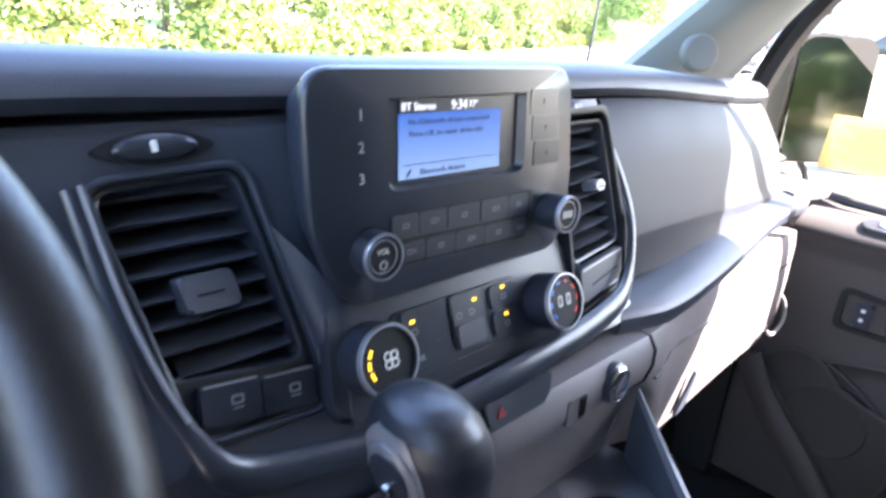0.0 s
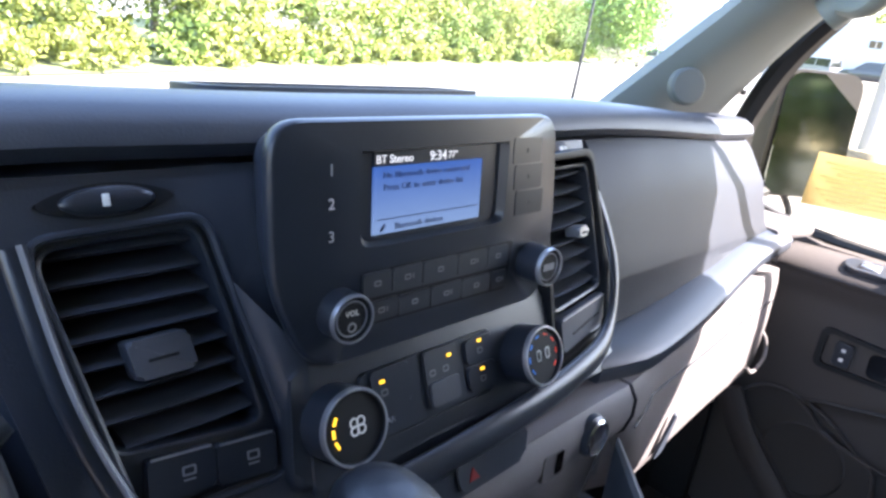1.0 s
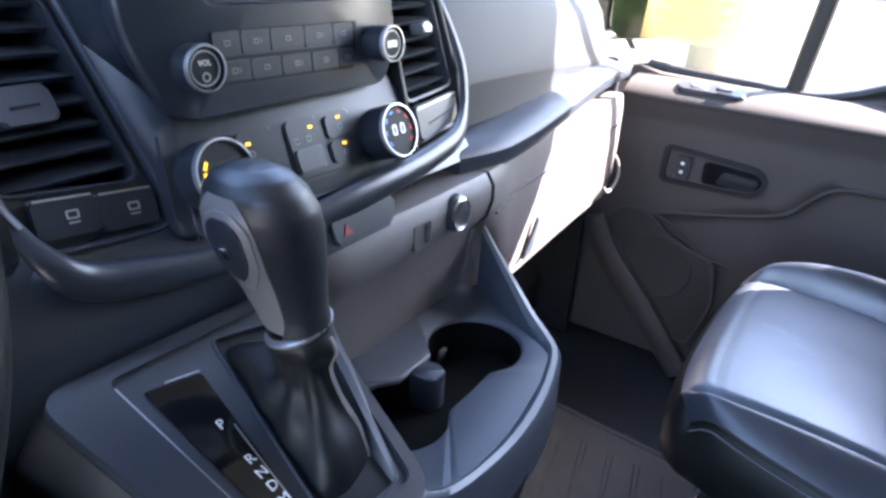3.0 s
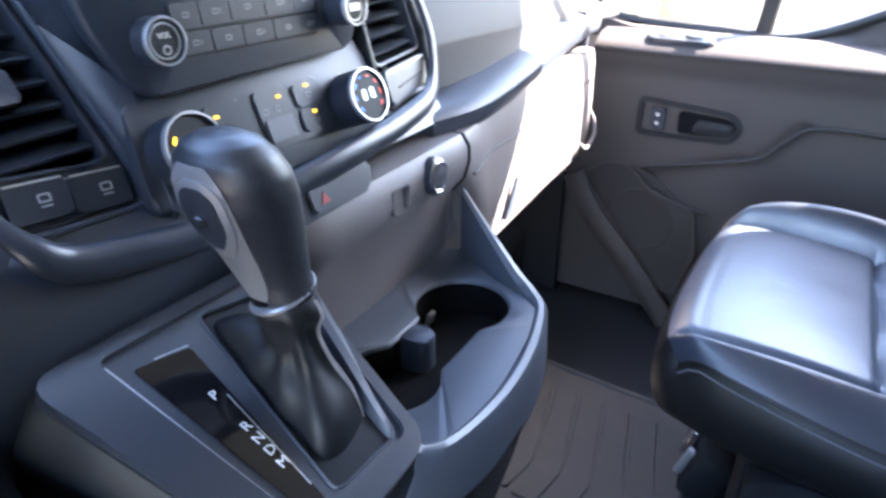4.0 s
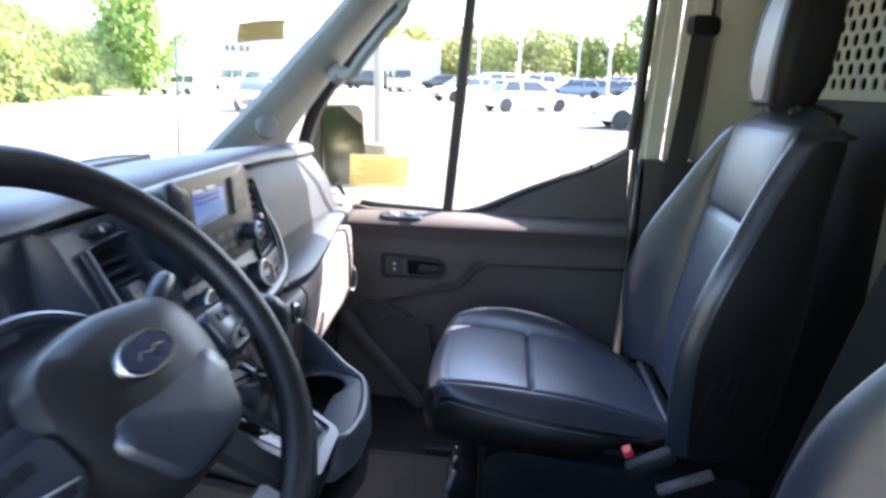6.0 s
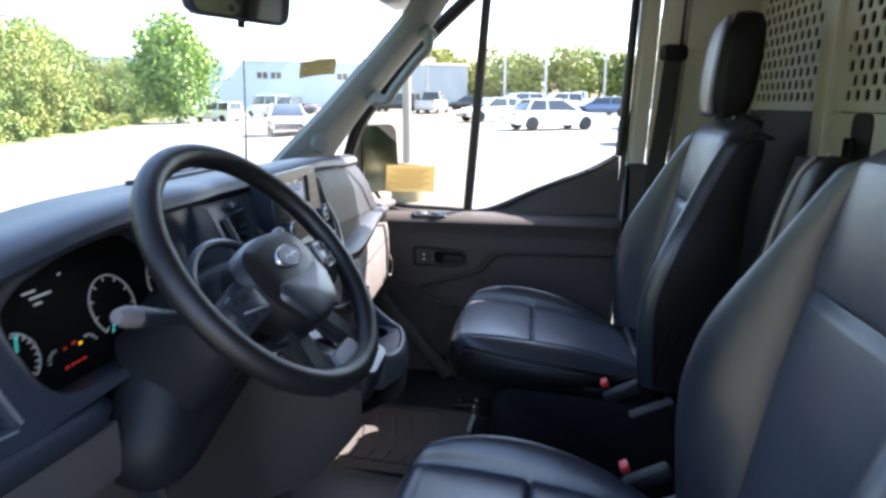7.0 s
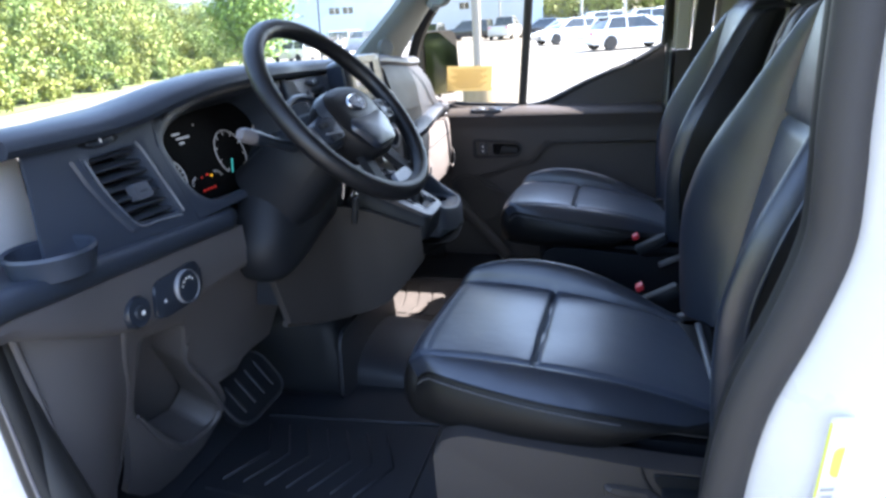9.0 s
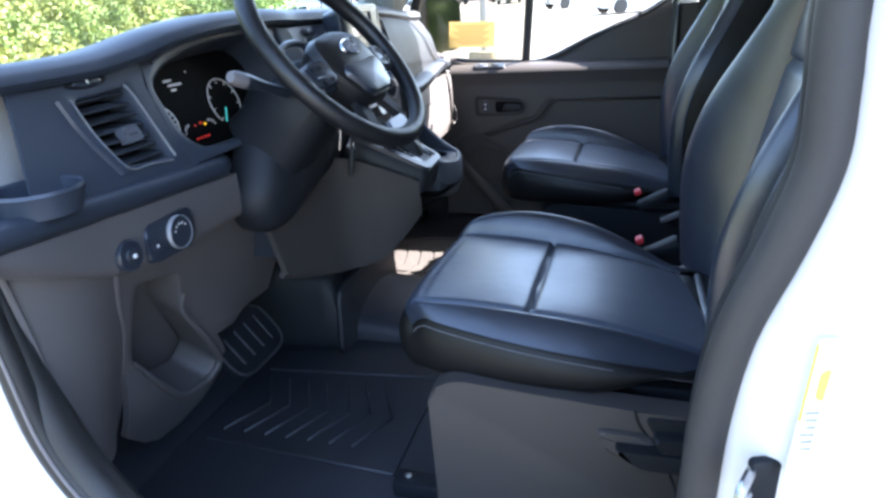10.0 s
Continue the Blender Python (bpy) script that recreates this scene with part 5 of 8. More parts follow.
# light switch, dimmer, cup holder on the driver's side
ls = part("light_switch", prism(face(-0.706, 0.2905, 1.242, 3), rounded([(-0.052, -0.026), (0.048, -0.028), (0.054, 0.020), (0.040, 0.029), (-0.046, 0.027)], 0.016), -0.006, 0.004, 0.003), M_BLACK, dash, "black headlamp switch plate")
part("light_knob", lathe(face(-0.694, 0.287, 1.243, 3), [(0.0235, 0), (0.023, 0.006), (0.0205, 0.008), (0.0005, 0.0078)], 28), M_BLACK, ls)
part("light_ring", lathe(face(-0.694, 0.2865, 1.243, 3), [(0.0243, 0.002), (0.0243, 0.0065), (0.0234, 0.0080), (0.0230, 0.002)], 28), M_SATIN, ls)
for k in range(5):
    a = radians(40 + 30 * k)
    part("icon", box(face(-0.694, 0.2785, 1.243, 3) @ Matrix.Translation((0.013 * math.cos(a), 0.013 * math.sin(a), 0)), 0.003, 0.002, 0.0006), M_MARK, ls)
part("icon", box(face(-0.737, 0.2862, 1.238, 3), 0.004, 0.004, 0.0006), M_MARK, ls)
dm_ = part("dimmer", lathe(face(-0.787, 0.291, 1.244, 3), [(0.0215, -0.006), (0.0215, 0.002), (0.0195, 0.006), (0.0005, 0.006)], 28), M_BLACK, dash, "small round mirror adjuster")
part("dimmer_knob", lathe(face(-0.787, 0.2855, 1.244, 3), [(0.010, 0), (0.009, 0.004), (0.0005, 0.005)], 20), M_KEY, dm_)
part("icon", box(face(-0.787, 0.2800, 1.244, 3), 0.006, 0.005, 0.0006), M_MARK, dm_)
cupf = Matrix.Translation((-0.874, 0.306, 1.340))
part("cup_holder", lathe(cupf, [(0.042, -0.008), (0.046, 0.012), (0.049, 0.018), (0.047, 0.022), (0.043, 0.020), (0.040, -0.004), (0.0005, -0.006)], 40), M_FACE, dash, "open round cup holder at the dash end")

# lower driver's side: knee panels, kick panel with open bin


def band(cols, n=6, thick=0.012):
    """A smooth sheet through columns of three points each."""
    rows_ = [catmull([c[k] for c in cols], n) for k in range(3)]
    return sheet(lambda u, v: catmull([r[round(u * (len(rows_[0]) - 1))] for r in rows_], 6)[round(v * 12)], len(rows_[0]) - 1, 12, thick)


# knee panel: the dash's shade is put into a darker grey
part("knee_panel", band([((-0.47, 0.312, 1.235), (-0.455, 0.300, 1.15), (-0.440, 0.288, 1.062)), ((-0.36, 0.290, 1.24), (-0.35, 0.284, 1.12), (-0.335, 0.278, 1.020)), ((-0.265, 0.262, 1.245), (-0.250, 0.258, 1.12), (-0.230, 0.250, 0.990)), ((-0.212, 0.205, 1.225), (-0.195, 0.200, 1.11), (-0.178, 0.190, 1.000)), ((-0.190, 0.145, 1.20), (-0.175, 0.143, 1.12), (-0.158, 0.140, 1.050)), ((-0.176, 0.092, 1.178), (-0.165, 0.096, 1.14), (-0.150, 0.105, 1.100))]), M_KNEE, dash, "panel under the steering column, darkened for the dash's shade")
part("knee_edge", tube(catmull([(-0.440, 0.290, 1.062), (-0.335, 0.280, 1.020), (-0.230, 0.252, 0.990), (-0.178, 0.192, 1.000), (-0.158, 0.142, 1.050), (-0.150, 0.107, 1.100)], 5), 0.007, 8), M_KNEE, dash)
KF = face(-0.66, 0.375, 1.10, -24)
BIN = rounded([(-0.074, 0.080), (0.028, 0.052), (0.054, -0.042), (0.114, -0.121), (0.181, -0.221), (0.159, -0.259), (0.067, -0.233), (-0.002, -0.156), (-0.059, -0.075), (-0.069, 0.021)], 0.016, 4)
EDGE = [(-0.123, 0.130), (-0.108, 0.065), (-0.086, -0.011), (-0.075, -0.123), (-0.075, -0.218)]
swell = lambda x, y: 0.024 * smooth01(-0.03, -0.20, y) * (1 - smooth01(0.21, 0.30, x))
part("kick_panel", holed(KF, EDGE + [(-0.023, -0.276), (0.023, -0.310), (0.085, -0.322), (0.160, -0.312), (0.212, -0.262), (0.204, -0.215), (0.165, -0.150), (0.294, -0.171), (0.400, -0.176), (0.410, 0.02), (0.177, 0.115), (0.0, 0.125)], BIN, 0.0, 0.012, 0.085, 0.007, swell), M_GREY, dash, "warm grey kick panel with an open bin", 45)
part("bin", prism(KF, [(x * 1.02, y * 1.02) for x, y in BIN], -0.082, -0.066), M_GREY, dash, "shallow open bin")
lipc = catmull([KF @ Vector((x, y, swell(x, y) + 0.002)) for x, y in ((0.050, 0.0), (0.057, -0.042), (0.115, -0.119), (0.176, -0.208), (0.182, -0.236), (0.160, -0.256), (0.120, -0.250), (0.067, -0.233), (-0.002, -0.156), (-0.059, -0.075))], 6)
part("bin_lip", tube(lipc, [0.003 + 0.0045 * min(1, k / 12, (len(lipc) - 1 - k) / 8) for k in range(len(lipc))], 8), M_GREY, dash, "rounded lip of the bin")
# side of the footwell by the door
edge_w = [KF @ Vector((x, y, 0.0)) for x, y in EDGE]
door_w = [Vector(p) for p in ((-0.924, 0.340, 1.300), (-0.918, 0.338, 1.235), (-0.910, 0.336, 1.150), (-0.902, 0.336, 1.080), (-0.890, 0.338, 0.960))]
cl_, cr_ = catmull(door_w, 4), catmull(edge_w, 4)
part("side_kick", sheet(lambda u, v: cl_[round(v * 16)].lerp(cr_[round(v * 16)], u) + Vector((0, -0.016 * math.sin(math.pi * u), 0)), 10, 16, 0.01), M_GREY, dash, "smooth grey side of the footwell")
for c in (cl_, cr_):
    part("panel_edge", tube(c, 0.0045, 8), M_GREY, dash)
# pedals
for x, w, h, py, pz in ((-0.375, 0.185, 0.120, 0.45, 0.865), (-0.28, 0.06, 0.12, 0.52, FLOOR + 0.14)):
    pd = thing("pedal", (x, 0.55, FLOOR + 0.1), "black ribbed rubber pedal", "pedal", "driver's pedals")
    f = face(x, py, pz, 38)
    part("pad", prism(f, rounded(rect(w, h), 0.045, 8), 0, 0.016, 0.006, 3), M_MATT, pd)
    part("pad_rim", tube([f @ Vector((a_, b_, 0.014)) for a_, b_ in rounded(rect(w * 0.97, h * 0.97), 0.045)], 0.004, 6, closed=True), M_RUBBER, pd, "raised rim of the pad")
    for k in range(4):
        part("rib", box(f @ Matrix.Translation(((k - 1.5) * w * 0.2, 0, 0.016)), 0.008, h * 0.55, 0.004, 0.0015), M_RUBBER, pd)
    part("arm", tube([f @ Vector((0, 0, 0)), (x, py + 0.10, pz + 0.08), (x, py + 0.14, pz + 0.22)], 0.011, 8), M_MATT, pd)


# ---- gear lever console ----
cons = thing("gear_console", (0.05, 0.16, 1.05), "dark grey console with gear lever plate and cup tray", "console")
# outer body, near-black for the shade under the tray
secs = []
for z, g in ((1.00, -0.21), (1.05, -0.14), (1.085, -0.05), (1.112, 0.0)):
    o = rounded([(-0.095, 0.30), (-0.095, 0.06 - g * 0.9), (-0.04, 0.045 - g), (0.06, 0.06 - g), (0.212 + g * 0.4, 0.105 - g * 0.5), (0.272, 0.235), (0.27, 0.30)], 0.03, 4)
    secs.append([(x, y, z) for x, y in o])
part("body", loft(secs), M_SHADE_BLACK, cons)
# cup tray with a raised rim


def rim_curve():
    pts = [(-0.020, 0.198, 1.264), (-0.038, 0.148, 1.234), (-0.054, 0.099, 1.200), (-0.046, 0.082, 1.186), (-0.010, 0.076, 1.172), (0.06, 0.078, 1.157), (0.13, 0.088, 1.150), (0.188, 0.104, 1.149), (0.206, 0.120, 1.153), (0.218, 0.145, 1.165), (0.238, 0.188, 1.195), (0.258, 0.228, 1.222)]
    return catmull(pts, 6)


rim = rim_curve()
secs = []
for p in rim:
    c = Vector((0.10, 0.17, p.z))
    inw = (c - p)
    inw.z = 0
    inw.normalize()
    secs.append([p - inw * 0.015 + Vector((0, 0, -0.05)), p - inw * 0.013 - Vector((0, 0, 0.006)), p - inw * 0.008 + Vector((0, 0, 0.002)), p - inw * 0.002 + Vector((0, 0, 0.003)), p + inw * 0.004 - Vector((0, 0, 0.002)), p + inw * 0.006 - Vector((0, 0, 0.010)), Vector((p.x, p.y, 1.11)) + inw * 0.008])
part("tray_wall", loft(secs), M_TRAY, cons, "smooth raised rim of the tray")
# tray floor with two joined round wells
WELLS = [(0.161, 0.172, 0.046), (0.036, 0.168, 0.042)]
WMID = (0.100, 0.165)


def well_reach(a_):
    """How far the joined wells reach from their middle in direction a_."""
    dx, dy = math.cos(a_), math.sin(a_)
    best = min((0.040 / abs(dx)) if abs(dx) > 1e-6 else 9, ((0.030 if dy > 0 else 0.027) / abs(dy)) if abs(dy) > 1e-6 else 9)
    for cx, cy, r in WELLS:
        px_, py_ = cx - WMID[0], cy - WMID[1]
        b_ = px_ * dx + py_ * dy
        disc = b_ * b_ - (px_ * px_ + py_ * py_ - r * r)
        if disc > 0 and b_ > 0:
            best = max(best, b_ + math.sqrt(disc))
    return best


def edge_reach(poly, a_):
    d = (math.cos(a_), math.sin(a_))
    best = None
    for p, q in zip(poly, poly[1:] + poly[:1]):
        ex, ey = q[0] - p[0], q[1] - p[1]
        den = d[0] * ey - d[1] * ex
        if abs(den) > 1e-9:
            wx_, wy_ = p[0] - WMID[0], p[1] - WMID[1]
            t_, s_ = (wx_ * ey - wy_ * ex) / den, (wx_ * d[1] - wy_ * d[0]) / den
            if t_ > 0 and -1e-6 <= s_ <= 1 + 1e-6 and (best is None or t_ < best):
                best = t_
    return best


TZ = 1.1485
tray_poly = [(-0.048, 0.086), (-0.010, 0.077), (0.060, 0.079), (0.130, 0.089), (0.190, 0.106), (0.219, 0.146), (0.238, 0.188), (0.259, 0.228), (0.250, 0.275), (-0.03, 0.275)]
angs = sorted([2 * math.pi * k / 120 for k in range(120)] + [math.atan2(y - WMID[1], x - WMID[0]) % (2 * math.pi) for x, y in tray_poly])
ringed = lambda f, z: [(WMID[0] + f(a_) * math.cos(a_), WMID[1] + f(a_) * math.sin(a_), z) for a_ in angs]
part("tray_floor", loft([ringed(lambda a_: edge_reach(tray_poly, a_), TZ), ringed(lambda a_: well_reach(a_) + 0.003, TZ), ringed(lambda a_: well_reach(a_) + 0.001, TZ - 0.001), ringed(lambda a_: well_reach(a_), TZ - 0.004)], True, False), M_TRAY, cons, "grey tray floor with two joined round wells", 50)
# the wells' depth of shade is put into a near-black colour
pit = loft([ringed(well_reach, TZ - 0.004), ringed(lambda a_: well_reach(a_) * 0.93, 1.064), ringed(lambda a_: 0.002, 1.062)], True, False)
part("cup_well", pit, M_SHADE_BLACK, cons, "deep cup wells, shade put into their near-black")
for cx, cy, r in WELLS:
    part("cup_grip", box(Matrix.Translation((cx + r * 0.05, cy + r * 0.84, 1.118)) @ pose(0, 0, 0, 14, 0, 0), 0.012, 0.005, 0.014, 0.0015), M_SILVER, cons, "pale spring tab")
part("well_bridge", prism(Matrix.Translation((0.100, 0.186, 1.063)) @ pose(0, 0, 0, 0, 0, 8), rounded(rect(0.026, 0.034), 0.011), 0, 0.084, 0.004), M_FACE, cons, "dark rounded divider between the wells")
part("tray_back", loft([[(x, 0.268, 1.13), (x, 0.256, 1.148), (x, 0.236, 1.232), (x, 0.27, 1.232)] for x in (-0.03, 0.300)]), M_TRAY, cons)

# gear lever plate: a raised frame, a sunk well for the gaiter, the gate strip
GP = Matrix.Translation((-0.098, 0.150, 1.2285)) @ pose(0, 0, 0, 27, 0, 0)
plate_out = lambda g: rounded([(-0.060 - g, -0.083 - g), (0.050, -0.080 - g), (0.084, 0.092), (-0.094 - g, 0.096)], 0.018)
plate_in = rounded([(-0.0415, -0.068), (0.044, -0.066), (0.074, 0.083), (-0.060, 0.086)], 0.008)
well_out = rounded([(-0.0165, -0.060), (0.038, -0.062), (0.072, 0.066), (0.005, 0.081)], 0.008)
house = [[GP @ Vector((x, y, z)) for x, y in plate_out(g)] for z, g in ((-0.002, -0.003), (-0.004, 0.001), (-0.012, 0.006), (-0.045, 0.014))]
skirt_ = house[-1]
for dy, z in ((0.045, 1.165), (0.105, 1.135), (0.160, 1.105), (0.200, 1.08)):
    house.append([Vector((-0.10 + (p.x + 0.10) * (1 - dy), min(p.y + dy, 0.30), min(z, p.z - 0.002 - dy * 0.1))) for p in skirt_])
part("gear_housing", loft(house), M_MATT, cons, "smooth dark housing round the gear plate", 30)
part("gear_frame", ring(GP, plate_out(0), plate_in, -0.02, 0.005, 0.003), M_BLACK, cons, "raised frame of the gear plate")
part("gear_plate", ring(GP, plate_in, well_out, -0.040, 0.0008, 0.002), M_KEY, cons, "black plate beside the lever")
part("well_floor", prism(GP, rounded([(-0.02, -0.064), (0.042, -0.066), (0.078, 0.070), (0.002, 0.086)], 0.008), -0.046, -0.040), M_MATT, cons)
part("gate_strip", prism(GP, rounded([(-0.0365, -0.058), (-0.0235, -0.058), (-0.0135, 0.064), (-0.047, 0.071)], 0.002), 0.0008, 0.0018, 0.0004), M_GLOSS, cons, "gate strip with gear letters")
part("strip_edge", tube([GP @ Vector(p) for p in ((-0.0135, 0.066, 0.0016), (-0.034, 0.070, 0.0016))], 0.0005, 5), M_SILVER, cons)
# a satin tube stands for the highlight on the dark frame's left edge
part("frame_glint", tube([GP @ Vector(p) for p in ((-0.0585, 0.080, 0.0034), (-0.0425, -0.062, 0.0034))], 0.0011, 6), M_SATIN, cons, "highlight on the edge of the frame, drawn as a bright line")
part("well_edge", tube([GP @ Vector((x, y, 0.0012)) for x, y in well_out], 0.0010, 6, closed=True), M_FACE, cons)
for s, yy in (("P", 0.030), ("R", 0.0035), ("N", -0.0065), ("D", -0.0160), ("M", -0.0260)):
    text(s, 0.0088, GP @ Matrix.Translation((-0.0252, yy, 0.0022)) @ pose(0, 0, 0, 0, 0, 4), M_MARK, cons)
part("gate_line", box(GP @ Matrix.Translation((-0.0212, -0.010, 0.0019)) @ pose(0, 0, 0, 0, 0, -3.4), 0.0007, 0.072, 0.0005), M_SILVER, cons)
# gaiter and lever
lever = thing("gear_lever", (-0.07, 0.15, 1.22), "black leather gear lever with silver side button and pleated gaiter", "gear lever")
A, B = Vector((-0.062, 0.135, 1.222)), Vector((-0.079, 0.155, 1.297))
base = [GP @ Vector((x * 0.96 + 0.001, y * 0.97, 0)) for x, y in rounded([(-0.0165, -0.060), (0.038, -0.062), (0.072, 0.066), (0.005, 0.081)], 0.012)]
mid = sum(base, Vector()) / len(base)
GN = GP.to_3x3() @ Vector((0, 0, 1))
legs = [(base[(k + 1) % len(base)] - p).length for k, p in enumerate(base)]


def base_point(f):
    """The point at fraction f of the way round the gaiter's foot."""
    d = (f % 1.0) * sum(legs)
    for k, w in enumerate(legs):
        if d <= w:
            return base[k].lerp(base[(k + 1) % len(base)], d / w)
        d -= w
    return base[0]


def gaiter_point(f, t, grow=0.0):
    """A point of the gaiter: f round it, t from the foot (0) to the collar (1)."""
    q = base_point(f) - mid
    ang = math.atan2(q.y, q.x)
    foot = 0.97 * (1 - smooth01(0.0, 0.80, t)) ** 2.3
    neck = smooth01(0.0, 0.85, t)
    r_ = Vector((0.0185 * math.cos(ang), 0.0205 * math.sin(ang), 0)) * (1 - 0.12 * smooth01(0.9, 1.0, t))
    fold = 1 + 0.10 * math.sin(math.pi * t) * math.cos(7 * ang + 4 * t) + 0.06 * math.sin(math.pi * t) * math.sin(t * 17 + 1.5 * math.cos(ang))
    return mid.lerp(B, t ** 0.9) + (q * foot + r_ * neck) * (fold + grow) + GN * (-0.030 * (1 - smooth01(0.0, 0.25, t)))


part("gaiter", loft([[gaiter_point(k / 56, j / 28) for k in range(56)] for j in range(29)]), leather("gaiter_leather", (0.007, 0.008, 0.010), 0.50, 0.3), lever, "creased black leather gaiter")
front = min(range(200), key=lambda k: (base_point(k / 200) - mid - Vector((0.022, -0.055, -0.02))).length) / 200
for dq in (-0.012, 0.012):
    part("stitching", tube([gaiter_point(front + dq * (1 - 0.5 * j / 24), j / 24, 0.03) for j in range(2, 24)], 0.0009, 5), M_GREY2, lever)
part("collar", lathe(Matrix.Translation(B) @ (B - A).to_track_quat('Z', 'Y').to_matrix().to_4x4(), [(0.0196, -0.001), (0.0206, 0.0), (0.0206, 0.0016), (0.0192, 0.0026)], 28), M_SILVER, lever, "thin chrome collar")
prof = [(B + Vector((0, 0, 0.004)), 0.0180, 0.0200), (Vector((-0.0808, 0.1575, 1.3110)), 0.0182, 0.0210), (Vector((-0.0845, 0.1592, 1.3290)), 0.0212, 0.0245), (Vector((-0.0890, 0.1605, 1.3470)), 0.0248, 0.0295), (Vector((-0.0935, 0.1600, 1.3640)), 0.0266, 0.0325), (Vector((-0.0968, 0.1592, 1.3770)), 0.0256, 0.0318), (Vector((-0.0990, 0.1590, 1.3870)), 0.0222, 0.0280), (Vector((-0.1002, 0.1590, 1.3940)), 0.0170, 0.0215), (Vector((-0.1008, 0.1590, 1.3982)), 0.0100, 0.0125), (Vector((-0.1010, 0.1590, 1.3995)), 0.001, 0.001)]


def knob_point(a, t, grow=0.0):
    """A point of the knob's skin at angle a (radians), t from the collar (0) to the top (1)."""
    q = t * (len(prof) - 1)
    k = min(int(q), len(prof) - 2)
    f = q - k
    c = prof[k][0].lerp(prof[k + 1][0], f)
    rx = prof[k][1] * (1 - f) + prof[k + 1][1] * f + grow
    ry = prof[k][2] * (1 - f) + prof[k + 1][2] * f + grow
    return (c.x + rx * math.copysign(abs(math.cos(a)) ** 0.95, math.cos(a)), c.y + ry * math.copysign(abs(math.sin(a)) ** 0.95, math.sin(a)), c.z)


NT = 40
part("knob", loft([[knob_point(2 * math.pi * k / 40, j / NT) for k in range(40)] for j in range(NT + 1)]), M_GRIP, lever, "rounded black leather knob")


def patch(a0, a1, t0, t1, grow, taper):
    """A strip that lies on the knob's left side, narrower at its ends."""
    def fn(u, v):
        w = 1 - taper * abs(2 * v - 1) ** 3
        a = radians((a0 + a1) / 2 + (a1 - a0) / 2 * (2 * u - 1) * w)
        return knob_point(a, t0 + (t1 - t0) * v, grow)
    return sheet(fn, 8, 16, 0.0015)


part("knob_side", patch(146, 216, 0.02, 0.68, 0.0010, 0.5), M_KNOB, lever, "satin grey side of the knob")
part("button_edge", patch(160, 211, 0.26, 0.61, 0.0024, 0.7), M_SILVER, lever, "chrome ring of the thumb button")
part("knob_button", patch(167, 203, 0.30, 0.57, 0.0034, 0.7), M_BLACK, lever, "dark thumb button")
part("button_mark", patch(182, 191, 0.40, 0.44, 0.0040, 0.5), M_CHROME, lever)

# ---- steering wheel ----
WC, WN, WR = Vector((-0.413, 0.135, 1.4545)), Vector((-0.08, -1.2, 1.0)).normalized(), 0.1715
wx = Vector((1, 0, 0))
wx = (wx - WN * wx.dot(WN)).normalized()
wy = WN.cross(wx)
WM = Matrix((wx, wy, WN)).transposed().to_4x4()
WM.translation = WC
wheel = thing("steering_wheel", WC, "black leather three-spoke steering wheel with airbag boss", "steering wheel")
part("rim", tube([WM @ Vector((WR * math.cos(a), WR * math.sin(a), 0)) for a in (2 * math.pi * k / 96 for k in range(96))], 0.0155, 18, closed=True), M_WHEEL, wheel, "smooth black leather rim")
WB = WM @ Matrix.Translation((0.005, -0.024, 0))
boss = []
for z, s in ((-0.035, 0.80), (-0.012, 0.95), (0.004, 1.0), (0.018, 0.93), (0.026, 0.75), (0.029, 0.4), (0.030, 0.02)):
    o = rounded([(-0.052, -0.075), (0.052, -0.075), (0.088, -0.005), (0.080, 0.052), (0.0, 0.066), (-0.080, 0.052), (-0.088, -0.005)], 0.034, 6)
    boss.append([WB @ Vector((x * s, y * s, z - 0.008)) for x, y in o])
part("boss", loft(boss), M_WHEEL, wheel, "domed black airbag cover")
pad_low = [(-0.040, -0.066), (0.040, -0.066), (0.066, -0.020), (0.060, -0.004), (-0.060, -0.004), (-0.066, -0.020)]
lowp = []
for z, q in ((0.006, 1.02), (0.0155, 1.0), (0.0205, 0.93), (0.0232, 0.70), (0.0245, 0.02)):
    lowp.append([WB @ Vector((x * q, -0.036 + (y + 0.036) * q, z)) for x, y in rounded(pad_low, 0.018, 6)])
part("boss_pad", loft(lowp), M_LEATHER, wheel, "smooth lower half of the airbag cover")
badge = part("badge", lathe(WB @ Matrix.Translation((0, 0.018, 0.019)) @ Matrix.Diagonal((1.0, 0.52, 1, 1)), [(0.030, -0.01), (0.031, 0.003), (0.0295, 0.0055), (0.0265, 0.0048), (0.0005, 0.0046)], 36), M_CHROME, wheel, "oval chrome badge")
part("badge_field", lathe(WB @ Matrix.Translation((0, 0.018, 0.0245)) @ Matrix.Diagonal((1.0, 0.5, 1, 1)), [(0.0262, -0.002), (0.0255, 0.0006), (0.0005, 0.0006)], 36), material("badge_blue", (0.008, 0.013, 0.040), 0.25, bump=0), badge)
part("badge_mark", join(*[box(WB @ Matrix.Translation((x, 0.018, 0.0255)) @ pose(0, 0, 0, 0, 0, r), 0.007, 0.0016, 0.0008) for x, r in ((-0.011, 40), (-0.003, -20), (0.004, 30), (0.011, -10))]), M_CHROME, badge)
